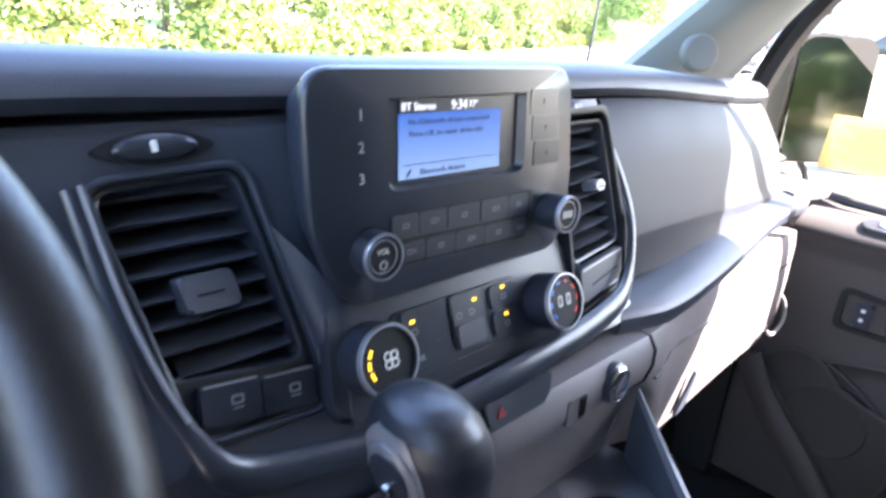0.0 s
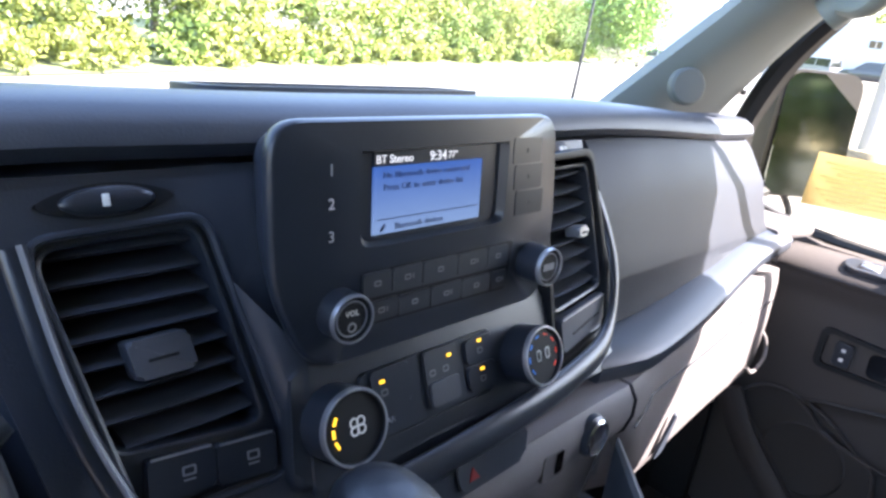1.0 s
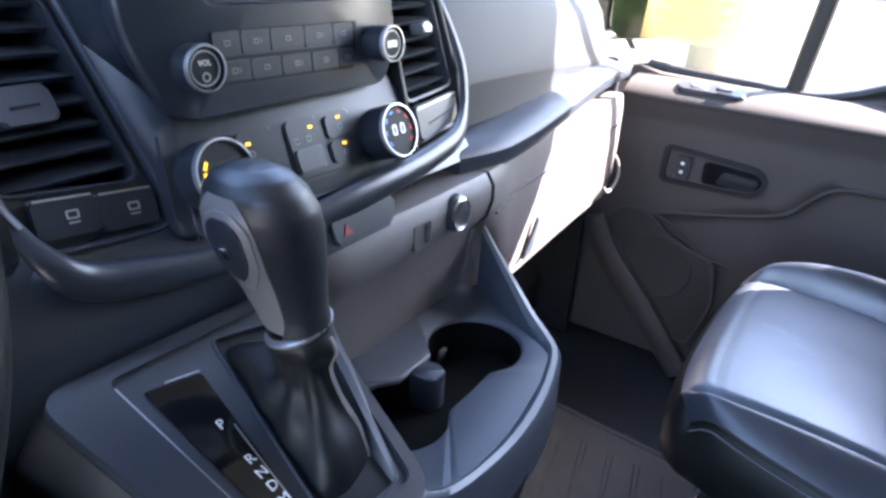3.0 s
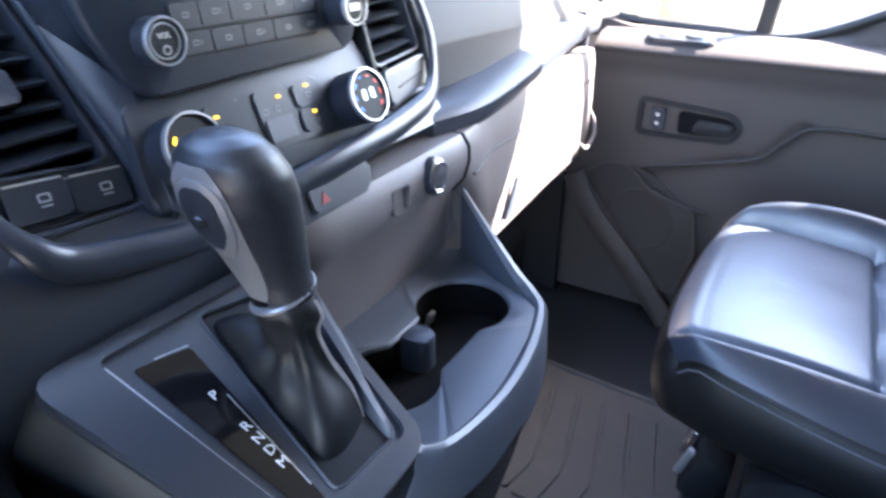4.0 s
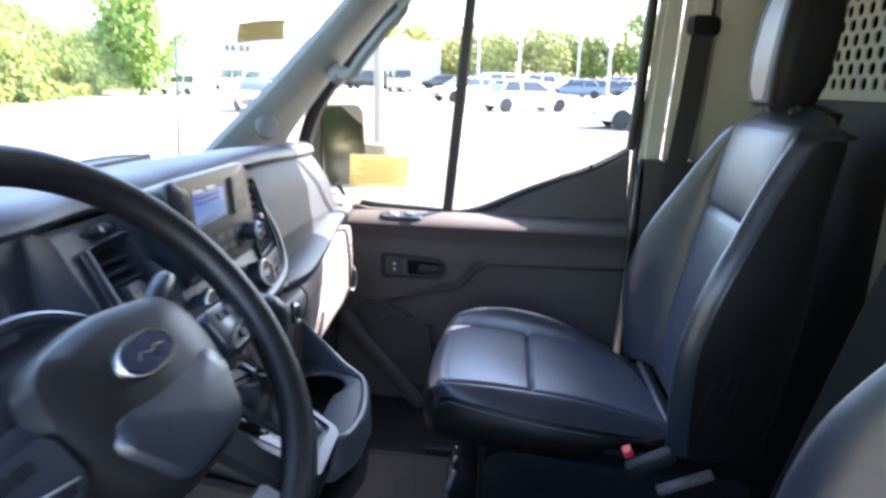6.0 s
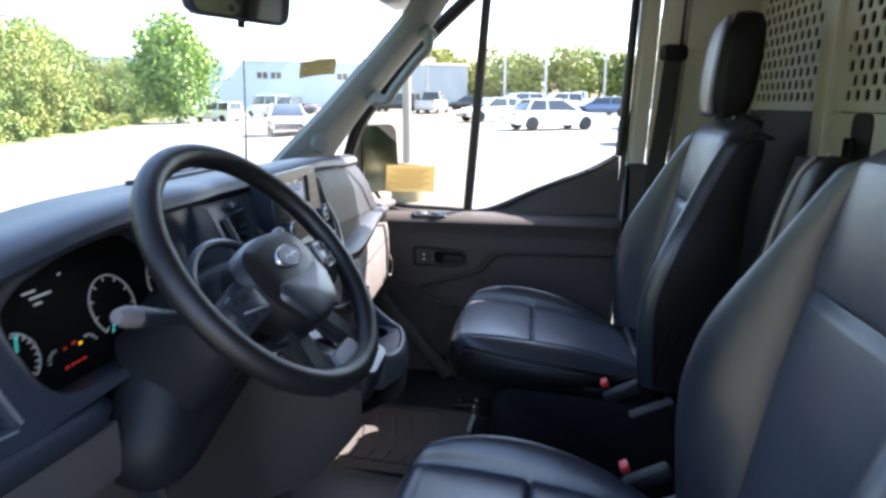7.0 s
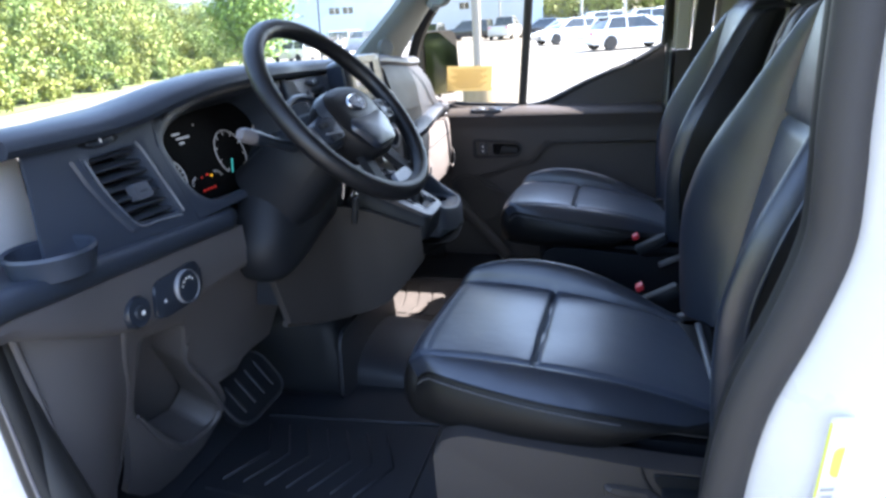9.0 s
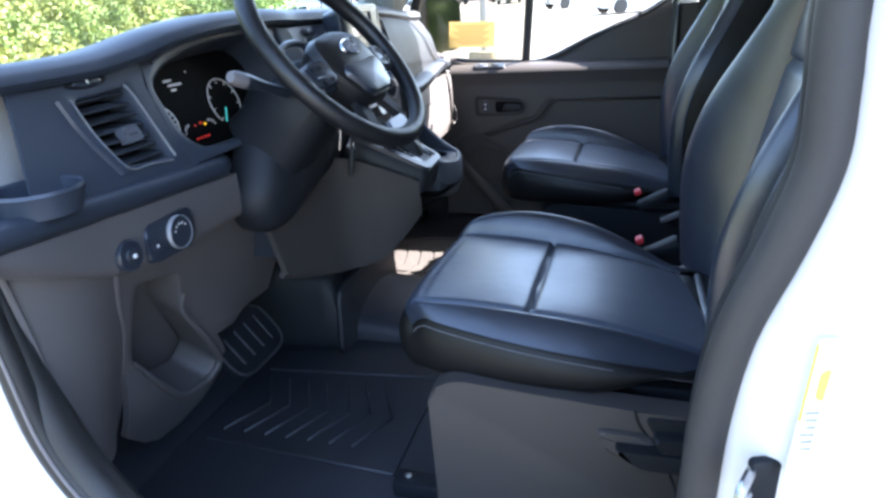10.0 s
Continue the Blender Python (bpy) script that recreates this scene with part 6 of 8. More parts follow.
for s in (-1, 1):
    sp = []
    for t in (0, 0.35, 0.7, 1.0):
        r = 0.07 + 0.108 * t
        w = 0.030 - 0.010 * t
        c = Vector((s * r, 0.002 - 0.012 * t, -0.010 + 0.006 * t))
        sp.append([WB @ (c + Vector((0, a * w, b * 0.009))) for a, b in ((-1, -1), (1, -1), (1.0, 0.4), (0.6, 1), (-0.6, 1), (-1, 0.4))])
    part("spoke", loft(sp), M_BLACK, wheel)
    pod = part("button_pod", prism(WB @ Matrix.Translation((s * 0.110, -0.004, 0.0)) @ pose(0, 0, 0, 0, s * 8, 0), rounded(rect(0.052, 0.040), 0.010), -0.004, 0.008, 0.003), M_BLACK, wheel, "glossy pod of switches")
    part("pod_trim", box(WB @ Matrix.Translation((s * 0.112, -0.012, 0.0115)) @ pose(0, 0, 0, 0, s * 8, s * 12), 0.040, 0.0025, 0.002, 0.0008), M_SILVER if s < 0 else M_KEY, pod)
    for k, (a, b) in enumerate(((-0.014, 0.010), (0.0, 0.010), (0.014, 0.010), (-0.010, -0.014), (0.010, -0.014))):
        part("pod_key", prism(WB @ Matrix.Translation((s * 0.110 + a, -0.004 + b, 0.008)) @ pose(0, 0, 0, 0, s * 8, 0), rounded(rect(0.011, 0.008), 0.002), 0, 0.0016, 0.0006), M_MATT, pod)
for s in (-1, 1):
    part("lower_spoke", loft([[WM @ (Vector((s * x, y, z)) + Vector((a * w, 0, b * 0.008))) for a, b in ((-1, -1), (1, -1), (1, 0.6), (-1, 0.6))] for x, y, z, w in ((0.034, -0.075, -0.012, 0.016), (0.052, -0.125, -0.012, 0.012), (0.066, -0.170, -0.004, 0.013))]), M_MATT, wheel)
part("spoke_trim", prism(WM @ Matrix.Translation((0, -0.142, -0.006)), rounded([(-0.034, -0.014), (0.034, -0.014), (0.028, 0.006), (-0.028, 0.006)], 0.004), 0, 0.008, 0.002), M_SATIN, wheel, "silver insert in the lower spoke")
# column shroud and stalks
col = thing("steering_column", (-0.41, 0.30, 1.28), "dark plastic steering column shroud with stalks", "steering column")
CA = WM @ Vector((0, 0, -0.045))
secs = []
for d, w, h in ((0.0, 0.048, 0.050), (0.02, 0.066, 0.070), (0.09, 0.072, 0.082), (0.17, 0.078, 0.092)):
    c = CA - WN * d
    o = rounded([(-w * 0.8, -h), (w * 0.8, -h), (w * 1.05, -h * 0.2), (w * 0.8, h * 0.62), (-w * 0.8, h * 0.62), (-w * 1.05, -h * 0.2)], 0.075, 6)
    secs.append([c + wx * a + wy * b for a, b in o])
part("shroud", loft(secs), M_MATT, col)
LOBE = rounded([(-0.050, 0.205), (-0.118, 0.110), (-0.168, 0.020), (-0.130, -0.048), (-0.060, -0.036), (0.050, 0.0), (0.150, 0.020), (0.150, 0.205)], 0.045, 6)
lobe = [[(-0.380 + (a + 0.015) * k, y, 1.265 + (b - 0.06) * k) for a, b in LOBE] for y, k in ((0.318, 0.97), (0.292, 1.0), (0.276, 0.985), (0.262, 0.94), (0.250, 0.87), (0.241, 0.77), (0.235, 0.63), (0.231, 0.45), (0.229, 0.2))]
part("shroud_lobe", loft(lobe), M_MATT, col, "rounded dark underside of the shroud", 50)
part("shroud_collar", tube([WM @ Vector((0.088 * math.cos(a), 0.080 * math.sin(a) - 0.01, -0.055)) for a in (2 * math.pi * k / 40 for k in range(40))], 0.006, 8, closed=True), M_BLACK, col)
for s in (-1, 1):
    p0, p1 = WM @ Vector((s * 0.08, 0.0, -0.075)), WM @ Vector((s * 0.165, 0.035, -0.065))
    part("stalk", tube(catmull([p0, p0.lerp(p1, 0.5), p1], 4), [0.009, 0.009, 0.0085, 0.008, 0.0085, 0.009, 0.010, 0.0115, 0.012], 10), M_BLACK, col)
    part("stalk_tip", tube([p1, p1.lerp(WM @ Vector((s * 0.19, 0.045, -0.062)), 0.6), WM @ Vector((s * 0.19, 0.045, -0.062))], [0.0115, 0.0115, 0.008], 10), M_GREY2 if s < 0 else M_BLACK, col)
part("key_barrel", lathe(Matrix.Translation((-0.285, 0.235, 1.30)) @ pose(0, 0, 0, 70, 0, 55), [(0.02, -0.02), (0.02, 0.012), (0.014, 0.016), (0.0005, 0.016)], 20), M_KEY, col)
keys = thing("key_fob", (-0.262, 0.20, 1.24), "black key fob hanging from the ignition", "key")
part("fob", box(pose(-0.262, 0.202, 1.235, 8, 5, 20), 0.022, 0.012, 0.055, 0.005), M_MATT, keys)
part("key_blade", box(pose(-0.275, 0.215, 1.285, 10, 0, 20), 0.008, 0.003, 0.045, 0.001), M_CHROME, keys)
part("key_ring", tube([Vector((-0.255 + 0.012 * math.cos(a), 0.203, 1.268 + 0.012 * math.sin(a))) for a in (2 * math.pi * k / 20 for k in range(20))], 0.0012, 6, closed=True), M_CHROME, keys)

# ---- seats ----
PAN_Z = ((-0.475, 1.014), (-0.42, 1.034), (-0.34, 1.057), (-0.26, 1.074), (-0.16, 1.087), (-0.08, 1.092), (0.03, 1.092))
BOLSTER = ((-0.47, 0.10), (-0.40, 0.28), (-0.32, 0.66), (-0.24, 0.92), (-0.16, 1.0), (-0.08, 0.86), (-0.03, 0.58), (0.02, 0.12))


def seat_cushion(u, v):
    """Top of the cushion: u across from -1 to 1, v from the back (0) to the front (1)."""
    pan = 0.176 * (1 - 0.14 * (1 - v) ** 1.6) * (1 - 0.02 * smooth01(0.9, 1.0, v))
    lens = math.sin(math.pi * (0.05 + 0.89 * v)) ** 0.7
    hw = pan + (0.070 if u > 0 else 0.052) * lens
    k = 0.70 if u > 0 else 0.78
    a = abs(u)
    out = max(0.0, (a - k) / (1 - k))
    ax = pan * a / k if a < k else pan + (hw - pan) * out
    x = math.copysign(ax, u)
    far = 0.484 - 0.022 * a ** 5 - 0.008 * a ** 2
    y = -0.475 + far * v
    z = along(PAN_Z, y) - 0.012 * x / 0.18
    # the two stuffed fields of the panel
    q = min(1.0, ax / pan)
    cell = (y + 0.197) / 0.20 if y > -0.197 else (y + 0.197) / -0.27
    z += 0.006 * (1 - q ** 4) * max(0.0, math.sin(math.pi * min(1.0, max(0.0, cell)))) ** 0.5
    if u > 0:
        z += (0.046 * math.sin(math.pi * min(1, out * 0.93)) ** 0.8 + 0.010 * out) * along(BOLSTER, y) - 0.034 * out ** 3
    else:
        z -= 0.036 * out ** 1.6 * (0.35 + 0.65 * lens)
    front = max(0.0, (v - 0.94) / 0.06)
    z -= 0.020 * front ** 2
    g = 0.007 * math.exp(-((ax - pan) / 0.0032) ** 2) * smooth01(1.0, 0.96, v)
    g += 0.002 * math.exp(-((v - 0.935) / 0.0065) ** 2) * (1 - smooth01(pan - 0.004, pan + 0.004, ax))
    g += 0.009 * math.exp(-((y + 0.197) / 0.0032) ** 2) * (1 - smooth01(pan - 0.004, pan + 0.004, ax))
    return (x, y, z - g)


RIDGE = ((1.02, -0.436), (1.14, -0.428), (1.22, -0.430), (1.28, -0.443), (1.34, -0.465), (1.43, -0.512), (1.52, -0.560), (1.59, -0.604), (1.63, -0.645))


def back_shape(u, w, seam=1.408):
    """Front of the backrest: u across, w from the bottom (0) to the top (1)."""
    z = 1.02 + 0.60 * w
    top = smooth01(0.90, 1.0, w)
    yp = -0.498 - 0.190 * (z - 1.05)
    yr = along(RIDGE, z)
    pw = 0.146 + 0.014 * math.sin(math.pi * w) - 0.012 * smooth01(0.7, 1.0, w)
    rw = 0.226 + 0.012 * math.sin(math.pi * min(1, w * 1.4)) - 0.060 * smooth01(0.45, 1.0, w) - 0.045 * top ** 2
    a = abs(u)
    k, m = 0.60, 0.88
    if a < k:
        q = a / k
        x = pw * q
        field = (z - seam) / 0.21 if z > seam else (seam - z) / 0.37
        y = yp + 0.014 * (1 - q ** 3) * max(0.0, math.sin(math.pi * min(1, max(0, field)))) ** 0.5
    elif a < m:
        q = (a - k) / (m - k)
        x = pw + (rw - pw) * q
        y = yp + (yr - yp) * math.sin(math.pi / 2 * q) ** 0.9
    else:
        q = (a - m) / (1 - m)
        x = rw + 0.014 * math.sin(math.pi / 2 * q)
        y = yr - 0.034 * (1 - math.cos(math.pi / 2 * q))
    y -= 0.006 * math.exp(-((x - pw) / 0.0034) ** 2) * (1 - top)
    y -= 0.011 * math.exp(-((z - seam) / 0.0042) ** 2) * (1 - smooth01(pw - 0.005, pw + 0.004, x))
    y -= 0.042 * top ** 2
    z += 0.010 * top * math.cos(math.pi / 2 * min(1, a)) - 0.040 * top ** 1.5 * a ** 3
    return (math.copysign(x, u), y, z)


def shell(fn, nu, nv, levels, mark=None):
    """A closed pad: the surface fn, with marked faces in slot 9, plus walls drawn on from its rim, one slot for each level."""
    bm = bmesh.new()
    V = [[bm.verts.new(fn(2 * i / nu - 1, j / nv)) for j in range(nv + 1)] for i in range(nu + 1)]
    for i in range(nu):
        for j in range(nv):
            f = bm.faces.new((V[i][j], V[i + 1][j], V[i + 1][j + 1], V[i][j + 1]))
            if mark and mark((2 * i + 1) / nu - 1, (j + 0.5) / nv):
                f.material_index = 9
    loop = [V[i][0] for i in range(nu + 1)] + [V[nu][j] for j in range(1, nv + 1)] + [V[i][nv] for i in range(nu - 1, -1, -1)] + [V[0][j] for j in range(nv - 1, 0, -1)]
    n = len(loop)
    prev = loop
    for k, move in enumerate(levels):
        cur = []
        for a in range(n):
            t = loop[(a + 7) % n].co - loop[a - 7].co
            cur.append(bm.verts.new(move(loop[a].co, t)))
        for a in range(n):
            b = (a + 1) % n
            bm.faces.new((prev[a], prev[b], cur[b], cur[a])).material_index = k + 1
        prev = cur
    bm.faces.new(prev).material_index = 8
    bmesh.ops.recalc_face_normals(bm, faces=bm.faces)
    return bm


def split(bm, slots):
    """Two bmeshes: the faces in the given slots, and the rest."""
    other = bm.copy()
    bmesh.ops.delete(bm, geom=[f for f in bm.faces if f.material_index not in slots], context='FACES')
    bmesh.ops.delete(other, geom=[f for f in other.faces if f.material_index in slots], context='FACES')
    for f in bm.faces:
        f.material_index = 0
    return bm, other


def plain(bm):
    for f in bm.faces:
        f.material_index = 0
    return bm


def moved(bm, m):
    bmesh.ops.transform(bm, matrix=m, verts=bm.verts)
    return bm


def cushion_wall(out, f):
    """A level of the cushion's side: out from the rim, f of the way down to the lower hem."""
    def move(p, t):
        o = Vector((t.y, -t.x, 0)).normalized()
        hem = 0.988 + 0.036 * smooth01(-0.28, -0.42, p.y)
        return Vector((p.x + o.x * out, p.y + o.y * out, p.z + (hem - p.z) * f))
    return move


def back_wall(f, s):
    """A level of the backrest's flank: f of the way to the rear."""
    def move(p, t):
        rear = -0.610 - 0.10 * (p.z - 1.1) - 0.02 * smooth01(1.4, 1.6, p.z)
        c = Vector((0, 0, 1.33))
        return Vector((p.x * s, p.y + (rear - p.y) * f, c.z + (p.z - c.z) * (1 - (1 - s) * 0.4)))
    return move


def build_seat(x0, label, seam):
    """A high-backed captain's seat on a pedestal, at x0."""
    T = Matrix.Translation((x0, 0, 0))
    s = thing("van_seat", (x0, -0.22, FLOOR), label, "seat", "front seats")
    levels = [cushion_wall(o, f) for o, f in ((0.004, 0.10), (0.009, 0.25), (0.011, 0.45), (0.009, 0.68), (0.003, 0.88), (-0.008, 1.0), (-0.04, 1.0))]
    mid, rest = split(shell(seat_cushion, 110, 100, levels, lambda u, v: -0.78 < u < 0.70), (9,))
    wall, rest = split(rest, (1, 2, 3, 4, 5, 6, 7, 8))
    for f in rest.faces:
        f.material_index = 1 if f.calc_center_median().x > 0 else 0
    bol, rest = split(rest, (1,))
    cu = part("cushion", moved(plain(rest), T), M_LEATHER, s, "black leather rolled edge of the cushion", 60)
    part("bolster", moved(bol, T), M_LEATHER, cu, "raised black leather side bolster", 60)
    part("side_panel", moved(plain(wall), T), M_LEATHER_SHADE, cu, "leather sides of the cushion, shade put into their near-black", 60)
    part("centre_panel", moved(mid, T), M_LEATHER_LIT, cu, "smooth leather centre panel with a cross seam, sheen put into its tone", 60)
    # piping along the cushion's edge, and a row of stitches under it
    for q in (-1, 1):
        rim_ = [Vector(seat_cushion(q, 0.04 + 0.96 * k / 40)) for k in range(41)]
        part("piping", tube([p + Vector((x0 + 0.0005 * q, 0.0, 0.0)) for p in rim_], 0.0021, 8), M_LEATHER_SHADE, s)
        part("stitching", tube([Vector((x0 + p.x + 0.0055 * q, p.y, p.z - 0.0075)) for p in rim_], 0.0008, 5), M_STITCH, s, "fine grey stitching")
    backs = [back_wall(f, q) for f, q in ((0.22, 1.012), (0.55, 1.012), (0.85, 1.0), (1.0, 0.93), (1.04, 0.80))]
    mid, rest = split(shell(lambda u, w: back_shape(u, w, seam), 110, 90, backs, lambda u, w: abs(u) < 0.60 and w < 0.93), (9,))
    flank, rest = split(rest, (1, 2, 3, 4, 5, 8))
    rest = plain(rest)
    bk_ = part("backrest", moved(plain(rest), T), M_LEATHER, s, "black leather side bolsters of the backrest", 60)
    part("flank", moved(plain(flank), T), M_LEATHER_SHADE, bk_, "leather sides of the backrest, shade put into their near-black", 60)
    part("centre_panel", moved(mid, T), M_LEATHER_LIT, bk_, "smooth leather centre panel with a cross seam, sheen put into its tone", 60)
    for q in (-1, 1):
        part("piping", tube([Vector((x0, 0.0, 0)) + Vector(back_shape(q * 0.995, 0.04 + 0.92 * k / 36)) for k in range(37)], 0.0026, 6), M_LEATHER, s)
    # pleated flap low on the door side of the backrest
    for k in range(3):
        part("pleat", tube(catmull([(x0 - 0.243 + 0.002 * k, -0.470 - 0.022 * k, 1.05), (x0 - 0.252, -0.486 - 0.020 * k, 1.14), (x0 - 0.250, -0.510 - 0.016 * k, 1.23), (x0 - 0.244, -0.548 - 0.006 * k, 1.31)], 6), 0.0040, 6), M_LEATHER_SHADE, bk_)
    # gap piece between cushion and backrest
    part("rear_strip", box(T @ Matrix.Translation((-0.005, -0.462, 1.020)) @ pose(0, 0, 0, -14, 0, 0), 0.300, 0.012, 0.024, 0.005), M_LEATHER2, s, "pale edge of the lining behind the cushion")
    # headrest: black sides, padded front with sunlight put into its pale colour
    hs, fr = [], []
    for z, w, d, lean in ((1.622, 0.050, 0.026, 0.006), (1.631, 0.068, 0.041, 0.003), (1.665, 0.077, 0.048, 0.0), (1.72, 0.080, 0.050, -0.004), (1.78, 0.078, 0.049, -0.010), (1.825, 0.072, 0.045, -0.016), (1.850, 0.058, 0.035, -0.020), (1.858, 0.034, 0.016, -0.022)):
        o = rounded(rect(2 * w, 2 * d), min(d, 0.030) * 0.95, 6)
        hs.append([(x0 + a, -0.630 + lean + b, z) for a, b in o])
        if 1.63 < z < 1.852:
            fr.append([(x0 + w * 0.97 * math.sin(q), -0.630 + lean + d * (0.62 + 0.50 * math.cos(q) ** 0.5) - 0.004, z + (0.004 if z < 1.65 else 0)) for q in (radians(-70 + 140 * j / 16) for j in range(17))])
    hr = part("headrest", loft(hs), M_LEATHER_SHADE, s, "padded black leather headrest, its front paler for the sunlight on it")
    bmf = loft(fr, False, False)
    bmesh.ops.recalc_face_normals(bmf, faces=bmf.faces)
    bmesh.ops.solidify(bmf, geom=bmf.faces[:], thickness=0.006)
    part("headrest_front", bmf, M_HEAD, hr, "padded front panel with sunlight put into its pale grey", 60)
    for q in (-0.05, 0.05):
        part("headrest_post", tube([(x0 + q, -0.640, 1.65), (x0 + q, -0.640, 1.56)], 0.006, 10), M_CHROME, s, "chrome headrest post")
        part("post_guide", lathe(Matrix.Translation((x0 + q, -0.640, 1.620)), [(0.015, -0.02), (0.015, 0.002), (0.011, 0.004), (0.006, 0.004)], 16), M_MATT, s)
    # pedestal with side covers
    part("pedestal", at_box(x0 - 0.17, x0 + 0.18, -0.50, -0.10, FLOOR - 0.002, 0.985, 0.02), M_MATT, s, "black seat base")
    for q in (-1, 1):
        driver = x0 < 0
        pr = rounded([(0.0, -0.262), (0.47, -0.262), (0.48, 0.0), (0.30, 0.004), (0.035, 0.026), (-0.006, 0.002)], 0.022, 6)
        cv = part("side_cover", prism(Matrix.Translation((x0 + q * (0.226 if driver else 0.20), -0.060 if driver else -0.115, 0.986)) @ Euler((radians(90), 0, radians(-90))).to_matrix().to_4x4(), pr if driver else [(a_, b_ - 0.02) for a_, b_ in pr], -0.020, 0.020, 0.008, 3), M_DOOR if driver else M_MATT, s, "dark plastic side cover")
        if driver and q < 0:
            fc = Matrix.Translation((x0 - 0.2465, -0.060, 0.986)) @ Euler((radians(90), 0, radians(-90))).to_matrix().to_4x4()
            part("cover_joint", tube(catmull([fc @ Vector(p) for p in ((0.290, 0.008, 0.0), (0.296, -0.015, 0.001), (0.325, -0.060, 0.001), (0.350, -0.12, 0.001), (0.39, -0.25, 0.001))], 5), 0.0018, 6), M_SEAL, cv)
            part("lever_recess", prism(fc, rounded([(0.302, -0.002), (0.44, 0.002), (0.44, -0.060), (0.335, -0.056)], 0.010), -0.004, 0.004, 0.002), M_MATT, cv, "black recess of the lever")
            part("cover_swell", prism(fc, rounded([(0.235, -0.026), (0.315, -0.030), (0.335, -0.070), (0.255, -0.068)], 0.018), -0.004, 0.010, 0.008, 3), M_DOOR, cv, "rounded swell behind the lower lever")
            part("lever", prism(fc, rounded([(0.312, -0.020), (0.43, -0.016), (0.43, -0.046), (0.330, -0.046)], 0.010), 0.004, 0.026, 0.007, 3), M_MATT, s, "black seat adjusting lever")
            part("lever", prism(fc, rounded([(0.262, -0.040), (0.38, -0.040), (0.38, -0.068), (0.30, -0.066)], 0.010), 0.008, 0.030, 0.007, 3), M_MATT, s, "black seat adjusting lever")
    for q in (-0.17, 0.17):
        rl = part("rail", at_box(x0 + q - 0.02, x0 + q + 0.02, -0.05, 0.045, FLOOR, FLOOR + 0.03, 0.004), M_MATT, s, "black steel seat rail")
        part("rail_bolt", lathe(Matrix.Translation((x0 + q, 0.02, FLOOR + 0.03)), [(0.008, 0), (0.008, 0.005), (0.001, 0.006)], 6), M_CHROME, rl)
    fx = x0 + (-0.10 if x0 < 0 else 0.02)
    br = part("rail_bracket", box(Matrix.Translation((fx, -0.065, 0.775)) @ pose(0, 0, 0, 18, 0, 4), 0.13, 0.05, 0.085, 0.008), M_MATT, s, "black seat slide mechanism")
    for k in range(4):
        part("slide_bar", box(Matrix.Translation((fx - 0.045 + 0.03 * k, -0.038, 0.785 + 0.008 * (k % 2))) @ pose(0, 0, 0, 18, 8 - 5 * k, 0), 0.007, 0.012, 0.05, 0.002), M_CHROME if k % 2 else M_SILVER, br, "bare steel bar")
    return s


def armrest(parent, x):
    """A slim armrest folded up along the inner side of the backrest, with pale piping."""
    o = rounded([(-0.575, 1.12), (-0.535, 1.16), (-0.534, 1.30), (-0.549, 1.415), (-0.566, 1.495), (-0.586, 1.556), (-0.612, 1.580), (-0.668, 1.570), (-0.660, 1.40), (-0.640, 1.20)], 0.022, 5)
    n = len(o)
    cy, cz = sum(p[0] for p in o) / n, sum(p[1] for p in o) / n
    secs = [[(x + d, cy + (y - cy) * k, cz + (z - cz) * k) for y, z in o] for d, k in ((-0.028, 0.90), (-0.025, 0.97), (-0.015, 1.0), (0.015, 1.0), (0.025, 0.97), (0.028, 0.90))]
    ar = part("armrest", loft(secs), M_LEATHER_SHADE, parent, "black leather armrest folded up")
    part("piping", tube(catmull([(x + 0.024, y, z) for y, z in ((-0.533, 1.20), (-0.532, 1.30), (-0.547, 1.415), (-0.564, 1.495), (-0.583, 1.550), (-0.602, 1.575))], 6), 0.0034, 8), M_HEAD, ar, "pale piping")


build_seat(0.478, "black leather passenger seat with grey sheen, high back and headrest", 1.410)
seat_d = build_seat(-0.408, "black leather driver's seat with high back and headrest", 1.404)
armrest(seat_d, -0.150)
for x0, rx in ((0.470, 0.205), (-0.408, -0.135)):
    bk = thing("belt_buckle", (rx, -0.38, 1.0), "black seat belt buckle with a red release button", "buckle", "seat belt buckles")
    part("body", box(pose(rx + 0.005, -0.40, 1.022, -28, 0, 0), 0.030, 0.085, 0.026, 0.007), M_MATT, bk)
    part("button", box(pose(rx + 0.003, -0.360, 1.042, -28, 0, 0), 0.024, 0.016, 0.013, 0.003), M_RED, bk, "red release button")
    part("stalk", box(pose(rx + 0.01, -0.465, 0.985, -25, 0, 0), 0.022, 0.10, 0.012, 0.004), M_GREY, bk)
# folded panel stored between the seats
fold = thing("folded_jump_seat", (-0.09, -0.66, 1.2), "black folded seat back with a pale edge, between the seats", "folding seat")
part("back", loft([[(x, y, z) for x, y in ((-0.13, -0.585 - q), (0.03, -0.585 - q), (0.03, -0.66 - q), (-0.13, -0.66 - q))] for z, q in ((0.95, -0.10), (1.2, -0.04), (1.40, 0.01), (1.565, 0.05))]), M_SEATBACK, fold)
part("edge", tube([(-0.133, -0.50, 1.0), (-0.133, -0.545, 1.25), (-0.133, -0.60, 1.45), (-0.128, -0.633, 1.565), (-0.09, -0.64, 1.572)], 0.006, 8), M_TRIM, fold, "pale edge")

